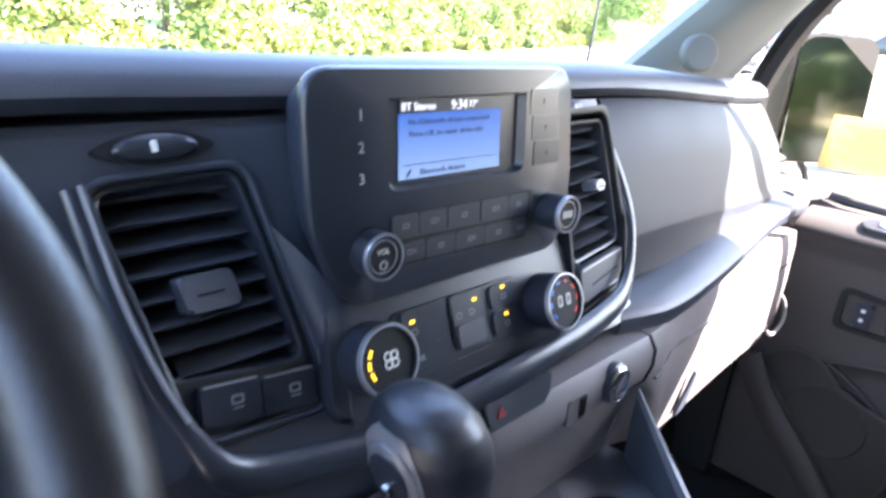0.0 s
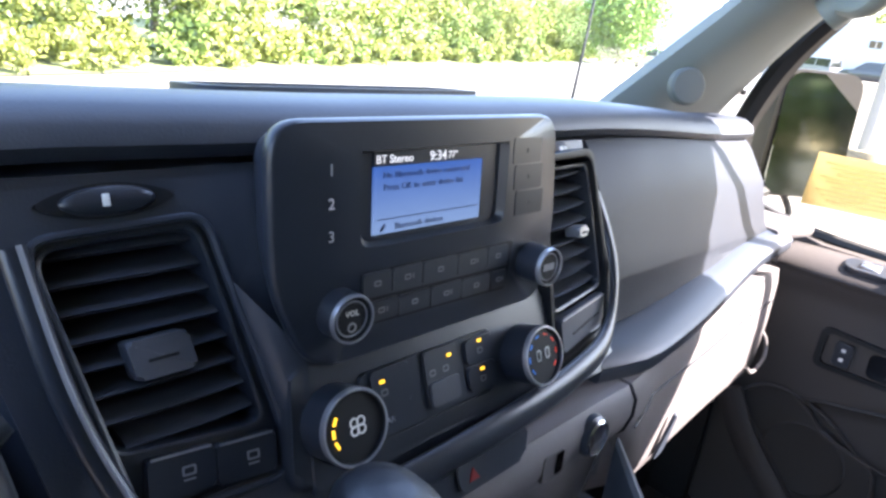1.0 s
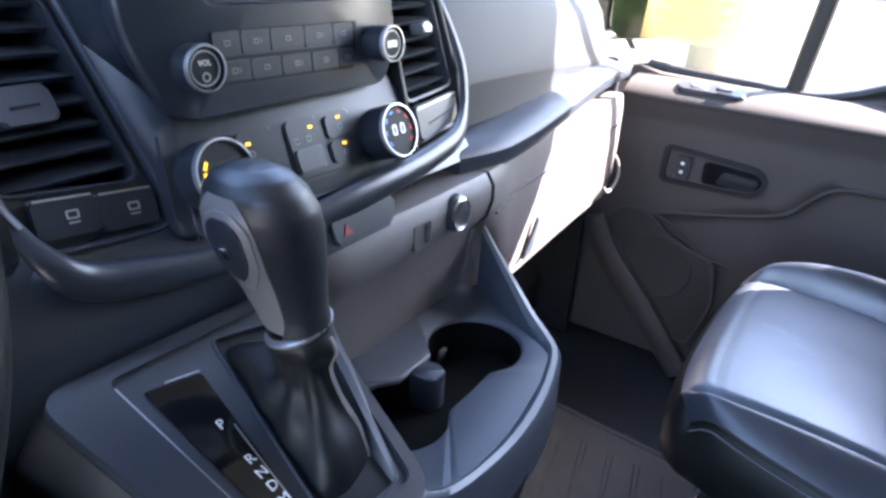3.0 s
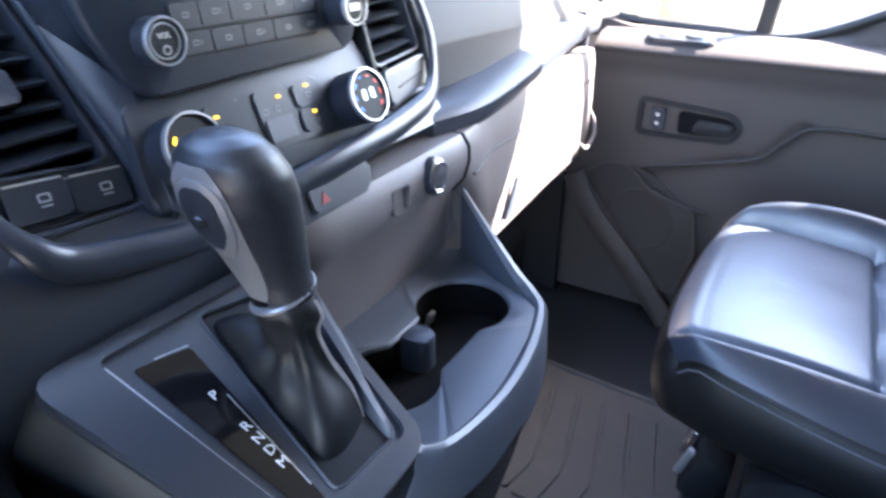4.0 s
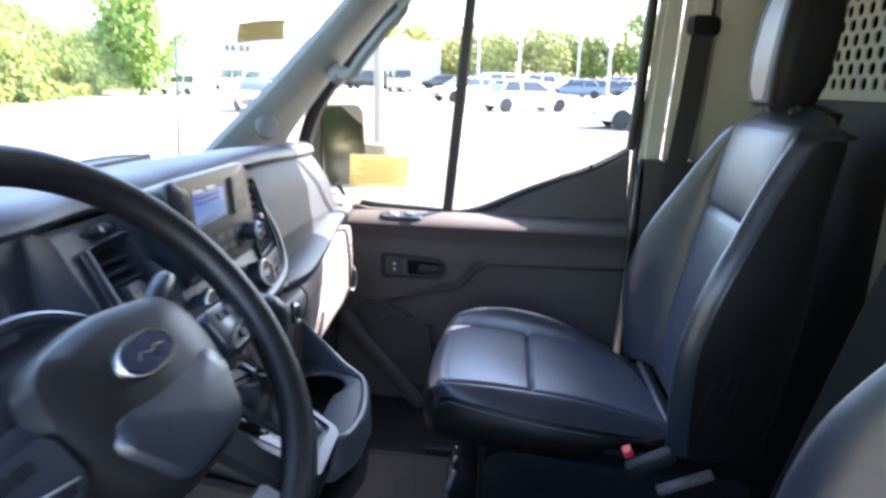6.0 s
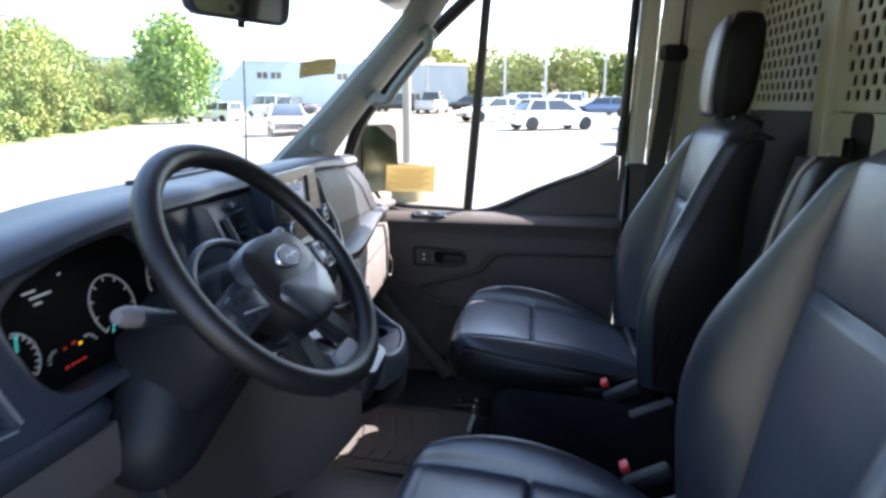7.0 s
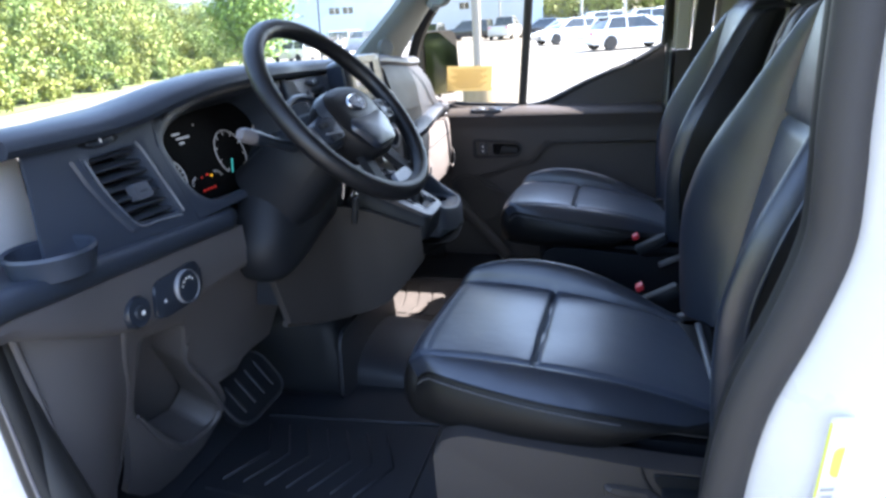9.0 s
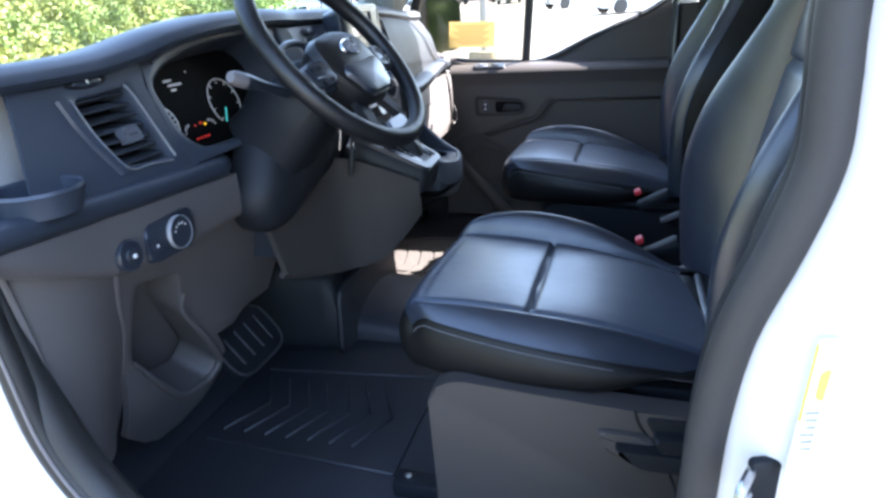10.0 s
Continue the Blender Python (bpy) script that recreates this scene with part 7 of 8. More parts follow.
# seat belts
belt = thing("seat_belt", (0.87, -0.57, 1.0), "black seat belt hanging on the door pillar", "seat belt")
part("guide", prism(Matrix.Translation((0.885, -0.583, 1.80)) @ Euler((radians(90), 0, radians(-70))).to_matrix().to_4x4(), rounded(rect(0.075, 0.045), 0.012), -0.01, 0.016, 0.004), M_MATT, belt, "black belt guide")
part("strap", loft([[Vector((x, y, z)) + Vector((a * 0.006, b * 0.026, 0)) for a, b in ((-0.15, -1), (0.15, -1), (0.15, 1), (-0.15, 1))] for x, y, z in ((0.880, -0.583, 1.80), (0.872, -0.570, 1.62), (0.862, -0.552, 1.45), (0.84, -0.535, 1.2), (0.815, -0.50, 0.95))]), M_WEB, belt)
part("strap", loft([[Vector((x, y, z)) + Vector((a * 0.006, b * 0.024, 0)) for a, b in ((-0.15, -1), (0.15, -1), (0.15, 1), (-0.15, 1))] for x, y, z in ((0.895, -0.587, 1.80), (0.90, -0.588, 1.92), (0.90, -0.59, 2.02))]), M_WEB, belt)
part("tongue", box(pose(0.795, -0.478, 1.075, 0, 20, 25), 0.010, 0.035, 0.055, 0.004), M_CHROME, belt, "chrome belt tongue")

# ---- passenger door ----
door = thing("passenger_door", (0.92, 0.0, 0.75), "dark grey-brown plastic lined passenger door with window", "door")
S = lambda y: 1.292 + 0.140 * smooth01(0.02, 0.36, -y) + 0.055 * smooth01(0.36, 0.47, -y)


def door_inner(u, v):
    """Lining: u from the front to the rear, v from the bottom to the ledge."""
    y = 0.47 - 0.925 * u
    z = 0.725 + 0.543 * v
    x = 0.885
    # groove line that steps down towards the front
    g = 1.172 - 0.070 * smooth01(-0.075, 0.0, y) - 0.055 * smooth01(0.0, 0.20, y) - 0.05 * smooth01(0.20, 0.30, y)
    x += 0.012 * (1 - smooth01(g - 0.006, g + 0.004, z))
    x -= 0.012 * smooth01(1.225, 1.265, z)
    hollow = smooth01(0.28, 0.20, y) * smooth01(-0.02, 0.06, y) * smooth01(1.13, 1.145, z) * (1 - smooth01(1.195, 1.21, z))
    x += 0.0 * hollow
    x += 0.030 * smooth01(0.02, 0.05, y - 0.10 - 0.80 * (z - 0.76)) * (1 - smooth01(0.95, 1.05, z))
    return (x, y, z)


part("lining", sheet(door_inner, 64, 48), M_DOOR, door, "grained dark lining")
part("ledge", loft([[(0.872, y, 1.262), (0.868, y, 1.270), (0.873, y, 1.278), (0.905, y, 1.292), (0.952, y, 1.298), (0.985, y, 1.290), (0.985, y, 1.27)] for y in (0.30, 0.2, 0.1, 0.0, -0.1, -0.2, -0.3, -0.4, -0.455)]), M_DOOR, door, "flat sill ledge")
part("rear_corner", loft([[(0.950 - 0.03 * smooth01(-0.3, -0.45, -y) * 0, y, 1.296), (0.958, y, (1.296 + S(y)) / 2), (0.975, y, S(y) + 0.004), (0.99, y, S(y)), (0.99, y, 1.27)] for y in (0.10, 0.02, -0.04, -0.10, -0.16, -0.22, -0.28, -0.34, -0.40, -0.44, -0.458)]), M_DOOR, door, "dark panel rising to the rear")
part("front_corner", loft([[(0.93, y, 1.28), (0.945, y, z), (0.985, y, z + 0.004), (0.985, y, 1.28)] for y, z in ((0.46, 1.36), (0.36, 1.325), (0.26, 1.30), (0.12, 1.295))]), M_DOOR, door)
part("speaker_groove", tube(catmull([(0.886, 0.20, 1.050), (0.886, 0.165, 1.035), (0.887, 0.13, 1.012), (0.888, 0.10, 0.99), (0.888, 0.05, 0.982)], 5), 0.004, 8), M_INSERT_SHADE, door)
part("pull_groove", tube(catmull([(0.886, -0.44, 1.178), (0.886, -0.20, 1.174), (0.886, -0.085, 1.171), (0.886, -0.045, 1.142), (0.886, -0.01, 1.106), (0.886, 0.08, 1.080), (0.886, 0.19, 1.054), (0.886, 0.265, 1.020), (0.886, 0.305, 0.960), (0.886, 0.25, 0.87)], 6), 0.0045, 8), M_INSERT_SHADE, door)
hd = part("handle_bezel", ring(side(0.8835, 0.118, 1.152), rounded([(-0.090, -0.034), (0.080, -0.030), (0.098, 0.0), (0.078, 0.026), (-0.090, 0.038)], 0.016), rounded([(-0.080, -0.026), (0.074, -0.023), (0.088, 0.0), (0.072, 0.019), (-0.080, 0.030)], 0.012), -0.006, 0.005, 0.002), M_MATT, door, "black surround of the door handle")
part("handle_cup", prism(side(0.8835, 0.083, 1.152), rounded([(-0.050, -0.022), (0.040, -0.018), (0.052, 0.002), (0.036, 0.015), (-0.052, 0.020)], 0.012), -0.004, 0.0015), M_GLOSS, hd)
part("handle_lever", prism(side(0.880, 0.078, 1.150), rounded([(-0.03, -0.012), (0.038, -0.013), (0.040, 0.008), (-0.02, 0.012)], 0.008), 0, 0.006, 0.003), M_MATT, hd, "black door lever")
part("lock_switch", prism(side(0.881, 0.169, 1.153), rounded(rect(0.026, 0.040), 0.005), 0, 0.006, 0.002), M_BLACK, hd)
for dz in (-0.008, 0.008):
    part("icon", box(side(0.8745, 0.169, 1.153 + dz), 0.006, 0.005, 0.001), M_MARK, hd)
sw = part("window_switch", prism(Matrix.Translation((0.905, 0.155, 1.292)) @ pose(0, 0, 0, 0, -12, 0), rounded([(-0.022, -0.06), (0.022, -0.055), (0.020, 0.06), (-0.02, 0.055)], 0.014), -0.006, 0.004, 0.002), M_BLACK, door, "black window switch plate")
for y in (-0.022, 0.022):
    part("switch", box(Matrix.Translation((0.905, 0.155 + y, 1.296)) @ pose(0, 0, 0, 6, -12, 0), 0.020, 0.028, 0.007, 0.003), M_CHROME if y > 0 else M_KEY, sw)
REC = rounded([(0.30, 1.015), (0.27, 1.048), (0.225, 1.058), (0.185, 1.035), (0.165, 1.008), (0.075, 0.985), (0.06, 0.90), (0.085, 0.80), (0.115, 0.80)], 0.02, 4)
part("speaker_recess", prism(Matrix(((0, 0, 1, 0.8866), (1, 0, 0, 0), (0, 1, 0, 0), (0, 0, 0, 1))), REC, -0.006, 0.006), M_INSERT_SHADE, door, "dark sunk field round the speaker")
part("recess_lip", tube([Vector((0.880, y, z)) for y, z in REC], 0.004, 6, closed=True), M_DOOR, door)
part("speaker_grille", lathe(side(0.890, 0.175, 0.945), [(0.070, -0.004), (0.070, 0.008), (0.064, 0.011), (0.060, 0.010), (0.0005, 0.010)], 36), M_INSERT_SHADE, door, "round speaker grille")
fe = catmull([(0.868, 0.315, 1.02), (0.866, 0.268, 0.945), (0.865, 0.19, 0.862), (0.865, 0.125, 0.785), (0.866, 0.085, 0.735)], 5)
part("front_edge", tube(fe, 0.024, 10, flat=0.45, up=(1, 0, 0)), M_DOOR, door, "broad rounded lower edge of the lining")
part("map_pocket", loft([[(0.885, y, 0.74), (0.850, y, 0.74), (0.846, y, 0.90), (0.852, y, 0.908), (0.860, y, 0.90), (0.885, y, 0.88)] for y in (-0.03, -0.42)]), M_DOOR, door, "long map pocket")
part("lock_pull", lathe(Matrix.Translation((0.968, -0.357, S(-0.357))), [(0.006, 0), (0.006, 0.010), (0.004, 0.014), (0.0005, 0.015)], 12), M_MATT, door)


def glass_x(z):
    return 0.978 - 0.075 * (z - 1.29)


REAR_PANE = [(0.033, 1.297), (-0.06, 1.297), (-0.20, S(-0.20)), (-0.36, S(-0.36)), (-0.462, S(-0.46)), (-0.475, 1.75), (-0.48, 2.02), (-0.030, 2.02)]
FRONT_PANE = [(0.30, 1.315), (0.10, 1.297), (0.034, 1.297), (-0.029, 2.02), (-0.02, 2.02), (0.17, 1.85), (0.36, 1.64), (0.43, 1.50), (0.42, 1.36)]
for nm_, pts_, mt_, lb_ in (("window_glass", REAR_PANE, M_GLASS, "clear sliding door window"), ("quarter_glass", FRONT_PANE, M_TINTGLASS, "fixed front quarter pane with a faint warm tint")):
    bm = bmesh.new()
    bm.faces.new([bm.verts.new((glass_x(z), y, z)) for y, z in pts_])
    pane = part(nm_, bm, mt_, door, lb_, 0)
    facing(pane, (-1, 0, 0)).visible_shadow = False
fr_path = [Vector((glass_x(z) - 0.004, y, z)) for y, z in ((0.42, 1.33), (0.445, 1.42), (0.435, 1.50), (0.365, 1.635), (0.17, 1.848), (-0.02, 2.015))]
part("window_frame", tube(catmull(fr_path, 5), 0.022, 8), M_SEAL, door, "black window seal")
part("window_frame", tube(catmull([Vector((glass_x(z) - 0.004, y, z)) for y, z in ((-0.455, 1.49), (-0.465, 1.75), (-0.472, 2.02))], 4), 0.014, 8), M_SEAL, door)
part("divider_bar", tube([(glass_x(1.285), 0.036, 1.285), (glass_x(1.6), 0.008, 1.6), (glass_x(2.02), -0.028, 2.02)], 0.0155, 8, flat=0.6, up=(1, 0, 0)), M_SEAL, door, "black upright window divider")
part("window_seal", tube(catmull([(0.972, 0.40, 1.335), (0.974, 0.28, 1.308), (0.976, 0.10, 1.298), (0.976, -0.03, 1.298), (0.978, -0.20, S(-0.20) + 0.003), (0.98, -0.36, S(-0.36) + 0.003), (0.982, -0.45, S(-0.45) + 0.003)], 5), 0.011, 8), M_SEAL, door)
part("outer_skin", loft([[(1.0, y, 0.72), (1.03, y, 1.0), (1.0, y, S(y) - 0.02), (0.985, y, S(y) - 0.02), (0.985, y, 0.72)] for y in (0.48, 0.2, 0.0, -0.2, -0.35, -0.46)]), M_WHITE, door, "white painted outer skin")
# curl of wire by the footwell
hook = thing("wire_loop", (0.80, 0.27, 1.14), "thin pale metal hoop beside the glove box", "hoop")
part("hoop", tube(catmull([(0.775, 0.275, 1.185), (0.79, 0.262, 1.165), (0.785, 0.255, 1.135), (0.755, 0.258, 1.118), (0.735, 0.262, 1.13)], 6), 0.0030, 8), M_GREY2, hook)

# ---- mirrors, cards ----
rv = thing("rear_view_mirror", (0.05, 0.36, 1.90), "black rear-view mirror hanging from the windscreen", "mirror")
rvm = Matrix.Translation((0.035, 0.365, 1.842)) @ pose(0, 0, 0, 8, 0, -22)
part("housing", loft([[rvm @ Vector((a, d, b)) for a, b in rounded(rect(0.25 * s, 0.082 * s), 0.03, 5)] for d, s in ((-0.012, 0.96), (0.0, 1.0), (0.02, 0.92), (0.03, 0.6))]), M_BLACK, rv)
part("mirror_glass", prism(rvm @ Matrix.Translation((0, -0.0125, 0)) @ Euler((radians(90), 0, 0)).to_matrix().to_4x4(), rounded(rect(0.228, 0.066), 0.024), 0, 0.001), M_MIRROR, rv)
part("stem", tube([rvm @ Vector((0, 0.03, 0.0)), (0.06, 0.40, 1.90), (0.06, 0.36, 1.965)], 0.010, 8), M_BLACK, rv)
part("tab", box(rvm @ Matrix.Translation((0.0, -0.006, -0.046)), 0.016, 0.008, 0.014, 0.003), M_MATT, rv)


def card(center, w, h, rot, label, lines, strings):
    c = thing("yellow_tag", center, label, "tag", "yellow tags")
    m = Matrix.Translation(center) @ rot
    part("card", sheet(lambda u, v: m @ Vector(((u - 0.5) * w, 0.004 * math.sin(math.pi * u) + 0.002 * math.sin(5 * v), (v - 0.5) * h)), 10, 6, 0.0012), M_YELLOW, c)
    for k in range(lines):
        ww = w * (0.80 - 0.13 * ((k * 7) % 3))
        part("print_line", box(m @ Matrix.Translation((-0.02 * w, -0.0015, h * (0.34 - 0.68 * k / max(1, lines - 1)))), ww, 0.0006, h * 0.035), M_INK, c)
    for a, b in strings:
        part("string", tube([a, b], 0.0006, 5), M_KEY, c)
    return c


card((1.012, 0.239, 1.397), 0.175, 0.092, pose(0, 0, 0, 0, 3, -64), "yellow card hanging outside the passenger window", 9, [((1.012, 0.239, 1.44), (1.03, 0.30, 1.455))])
card((0.600, 0.415, 1.747), 0.105, 0.055, pose(0, 0, 0, 40, -8, -52), "yellow card hanging on a thread in the windscreen", 5, [((0.600, 0.415, 1.76), (0.598, 0.40, 1.93))])
sm = thing("side_mirror", (1.0, 0.44, 1.34), "black door mirror with pale lower shell on the passenger side", "mirror")
smm = Matrix.Translation((1.185, 0.418, 1.452)) @ pose(0, 0, 0, -1, 0, -33)
part("housing", loft([[smm @ Vector((a, d, b)) for a, b in rounded(rect(0.190 * s, 0.25 * s), 0.045, 6)] for d, s in ((-0.035, 0.99), (-0.02, 1.0), (0.03, 0.94), (0.06, 0.78), (0.075, 0.5))]), M_SHELLG, sm, "black housing")
part("mirror_glass", prism(smm @ Matrix.Translation((0.004, -0.037, 0.0)) @ pose(0, 0, 0, -3, 0, 2) @ Euler((radians(90), 0, 0)).to_matrix().to_4x4(), rounded(rect(0.180, 0.238), 0.040), -0.010, 0.004), M_DARKGLASS, sm)
part("arm", tube(catmull([(0.99, 0.42, 1.335), (1.06, 0.43, 1.335), (1.16, 0.43, 1.34)], 4), 0.020, 10, flat=0.7, up=(0, 0, 1)), M_MATT, sm)
part("arm_plate", box(pose(1.03, 0.43, 1.315, 0, 0, 8), 0.12, 0.07, 0.03, 0.01), M_SILVER, sm)
part("lower_arm", tube(catmull([(1.18, 0.42, 1.34), (1.185, 0.39, 1.29), (1.12, 0.38, 1.255), (1.03, 0.39, 1.26)], 5), 0.007, 8), M_MATT, sm)
ant = thing("antenna", (0.93, 0.81, 1.30), "thin black radio antenna on the wing", "antenna")
part("mast", tube([(0.93, 0.81, 1.28), (0.945, 0.80, 1.60), (0.965, 0.79, 2.15)], [0.006, 0.003, 0.002], 8), M_SEAL, ant)
part("foot", lathe(Matrix.Translation((0.93, 0.81, 1.255)), [(0.02, 0), (0.016, 0.02), (0.007, 0.04), (0.004, 0.05)], 14), M_SEAL, ant)
# bonnet and wing beyond the screen
tagged(part("bonnet", sheet(lambda u, v: (-0.95 + 1.96 * u, 0.90 + 0.75 * v - 0.22 * (2 * u - 1) ** 2, 1.30 - 0.16 * v - 0.28 * v ** 3 - 0.05 * (2 * u - 1) ** 4), 20, 12, 0.02), M_WHITE), "white painted sloping bonnet", "bonnet", kind="structure")


# ---- outside ----
def rise(x, y):
    """The lot climbs a little away from the van's right."""
    if x < 3:
        return 0.0
    return 0.016 * (x - 3) * smooth01(0.55, 0.25, y / x) if x < 140 else 0.016 * 137 * smooth01(0.55, 0.25, y / x)


M_LOT = material("asphalt", (0.152, 0.142, 0.124), 0.9, scale=0.35, fine=60, bump=0.5, var=0.12, dirt=0.35, dirt_color=(0.17, 0.165, 0.16))
M_GRASS = material("dry_grass", (0.13, 0.15, 0.05), 0.95, scale=0.8, fine=30, bump=0.6, var=0.3)
xs = [-400, -150, -60, -30, -15, -6, 0, 3, 6, 10, 15, 20, 26, 33, 41, 50, 60, 72, 86, 102, 120, 140, 170, 220, 300, 450]
ys = [-400, -200, -100, -60, -40, -25, -15, -8, -3, 0, 3, 7, 11, 16, 22, 29, 38, 50, 66, 90, 130, 200, 400]
bm = bmesh.new()
G = [[bm.verts.new((x, y, rise(x, y))) for y in ys] for x in xs]
for i in range(len(xs) - 1):
    for j in range(len(ys) - 1):
        bm.faces.new((G[i][j], G[i + 1][j], G[i + 1][j + 1], G[i][j + 1]))
ground = tagged(part("ground", bm, M_LOT, None, "", 0), "pale sunlit asphalt of a large parking lot", "ground", kind="structure")


def hedge_y(x):
    return 12.2 + 0.42 * x


bm = sheet(lambda u, v: (-60 + 150 * u, hedge_y(-60 + 150 * u) - 0.6 + 12 * v, 0.03 + 0.5 * v), 60, 6)
tagged(part("verge", bm, M_GRASS), "rough grass verge under the bushes", "grass", kind="stuff")

rng = np.random.default_rng(7)
M_LEAF = material("leaves", (0.20, 0.225, 0.045), 0.6, scale=0.6, fine=40, bump=0.0, var=0.35, random_hue=0.45)
M_LEAF2 = material("leaves_dark", (0.125, 0.180, 0.036), 0.6, scale=0.6, fine=40, bump=0.0, var=0.35, random_hue=0.45)
M_LEAF3 = material("leaves_bright", (0.17, 0.27, 0.045), 0.6, scale=0.6, fine=40, bump=0.0, var=0.3, random_hue=0.4)
M_BARK = material("bark", (0.12, 0.10, 0.08), 0.9, scale=8, fine=50, bump=0.6, var=0.3)


def leaf_mesh(centres, size, name, mat_, parent=None, label=""):
    """Many small bent leaves: two triangles each, turned at random."""
    n = len(centres)
    a = rng.normal(size=(n, 3))
    a /= np.linalg.norm(a, axis=1)[:, None]
    b = np.cross(a, rng.normal(size=(n, 3)))
    b /= np.linalg.norm(b, axis=1)[:, None]
    s = size * rng.uniform(0.6, 1.5, (n, 1))
    P = np.stack([centres - a * s, centres + b * s * 0.55, centres + a * s, centres - b * s * 0.55], 1).reshape(-1, 3)
    F_ = np.arange(4 * n).reshape(n, 4)
    me = bpy.data.meshes.new(name)
    me.from_pydata(P.tolist(), [], F_.tolist())
    return link(name, me, mat_, parent, label, 0)


def clumps(k, c, r, per):
    """Leaf centres in k clumps in an uneven ellipsoid round c."""
    out = []
    for _ in range(k):
        d = rng.normal(size=3)
        d /= np.linalg.norm(d)
        p = np.array(c) + d * np.array(r) * rng.uniform(0.45, 1.0)
        out.append(p + rng.normal(size=(per, 3)) * np.array(r).mean() * 0.16)
    return np.concatenate(out)


def tree(x, y, h, w, dense, label, mat_=None, leaf=0.12, low=0.25, group="trees"):
    z0 = rise(x, y)
    t = thing("tree", (x, y, z0), label, "tree", group)
    trunk = catmull([(x, y, z0 - 0.1), (x + 0.05 * w, y, z0 + h * 0.3), (x - 0.03 * w, y + 0.03, z0 + h * 0.6), (x, y, z0 + h * 0.85)], 4)
    bmt = tube(trunk, [h * 0.022 * (1 - 0.8 * k / 12) for k in range(len(trunk))], 8)
    for k in range(6):
        a = rng.uniform(0, 6.28)
        q = trunk[3 + k % 8]
        e = q + Vector((math.cos(a) * w * 0.6, math.sin(a) * w * 0.6, h * 0.18))
        bmt = join(bmt, tube([q, q.lerp(e, 0.5) + Vector((0, 0, 0.05 * h)), e], [h * 0.010, h * 0.006, h * 0.003], 6))
    part("trunk", bmt, M_BARK, t)
    leaf_mesh(clumps(dense, (x, y, z0 + h * (low + (1 - low) / 2)), (w, w, h * (1 - low) / 2), 46), leaf, "crown", mat_ or M_LEAF, t)
    return t


# bushes and young trees along the verge, in one thicket
pts, ptsd = [], []
for k in range(230):
    x = -34 + 112 * rng.uniform()
    dep = rng.uniform(0, 1)
    y = hedge_y(x) + 0.8 + dep * 5.0
    h = 1.36 * (1.5 + 4.2 * dep + rng.uniform(-0.4, 1.8)) * (1.15 if x < 14 else 1.0 if x < 45 else 0.8)
    c = clumps(14, (x, y, h * 0.5), (1.1 + 0.5 * rng.uniform(), 1.0, h * 0.52), 150)
    c[:, 2] = np.abs(c[:, 2])
    (pts if rng.uniform() < 0.55 else ptsd).append(c)
for k in range(170):
    x = -16 + 62 * rng.uniform()
    h = rng.uniform(0.45, 1.35)
    c = clumps(6, (x, hedge_y(x) - 0.2 + 1.5 * rng.uniform(), h * 0.45), (0.75, 0.55, h * 0.5), 110)
    c[:, 2] = np.abs(c[:, 2]) + 0.05
    (pts if rng.uniform() < 0.8 else ptsd).append(c)
tagged(leaf_mesh(np.concatenate(pts), 0.070, "thicket", M_LEAF), "sunlit yellow-green bushes along the verge", "bushes", kind="stuff")
tagged(leaf_mesh(np.concatenate(ptsd), 0.072, "thicket", M_LEAF2), "darker green bushes along the verge", "bushes", kind="stuff")
for x, d, h, w in ((-12, 6, 8.5, 2.4), (-5, 5, 7.5, 2.2), (2, 6, 9, 2.6), (7.5, 5, 7, 2.0), (13, 6.5, 8, 2.4), (19, 5, 6.5, 2.0), (24, 6.5, 7.5, 2.3), (31, 6, 7, 2.3), (40, 7, 7.5, 2.6)):
    tree(x, hedge_y(x) + d, h, w, 46, "young tree with loose light green leaves in the thicket", None, 0.16)
tree(49, 29.5, 8.8, 3.1, 330, "full bright green tree at the end of the thicket", M_LEAF3, 0.15, 0.02)


# trees behind the van, as the door mirror shows them
back = [clumps(16, (-8 + 1.1 * k, -9 - 0.8 * (k % 3), 2.4), (1.2, 1.0, 2.4), 80) for k in range(18)]
tagged(leaf_mesh(np.concatenate(back), 0.14, "thicket", M_LEAF2), "dark green trees behind the van", "bushes", kind="stuff")


# distance: buildings, woods, cars, lamp posts
def house(x, y, w, d, h, turn, label, wins):
    z0 = rise(x, y)
    b = thing("building", (x, y, z0), label, "building", "far buildings")
    m = Matrix.Translation((x, y, z0)) @ pose(0, 0, 0, 0, 0, turn)
    part("wall", box(m @ Matrix.Translation((0, 0, h / 2)), w, d, h, 0.05, 1), material("pale_cladding", (0.33, 0.385, 0.435), 0.6, scale=0.3, fine=8, bump=0.1, var=0.05), b)
    part("roof", box(m @ Matrix.Translation((0, 0, h + 0.15)), w + 0.4, d + 0.4, 0.3, 0.04, 1), material("roof_edge", (0.65, 0.66, 0.66), 0.6, scale=0.3, var=0.05), b)
    for x_, z_ in wins:
        wn_ = part("window", box(m @ Matrix.Translation((x_, -d / 2 - 0.02, z_)), 1.5, 0.08, 0.9, 0.02, 1), M_GLOSS, b)
        part("frame", box(m @ Matrix.Translation((x_, -d / 2 - 0.03, z_)), 0.08, 0.1, 0.9), M_WHITE, wn_)
    for k in range(7):
        part("roof_unit", box(m @ Matrix.Translation((-w * 0.42 + w * 0.14 * k, -d * 0.25 + 2 * (k % 3), h + 0.9)), 2.4 + (k % 3), 2.0, 1.1 + 0.3 * (k % 2), 0.06, 1), M_TRIM, b)
    return b


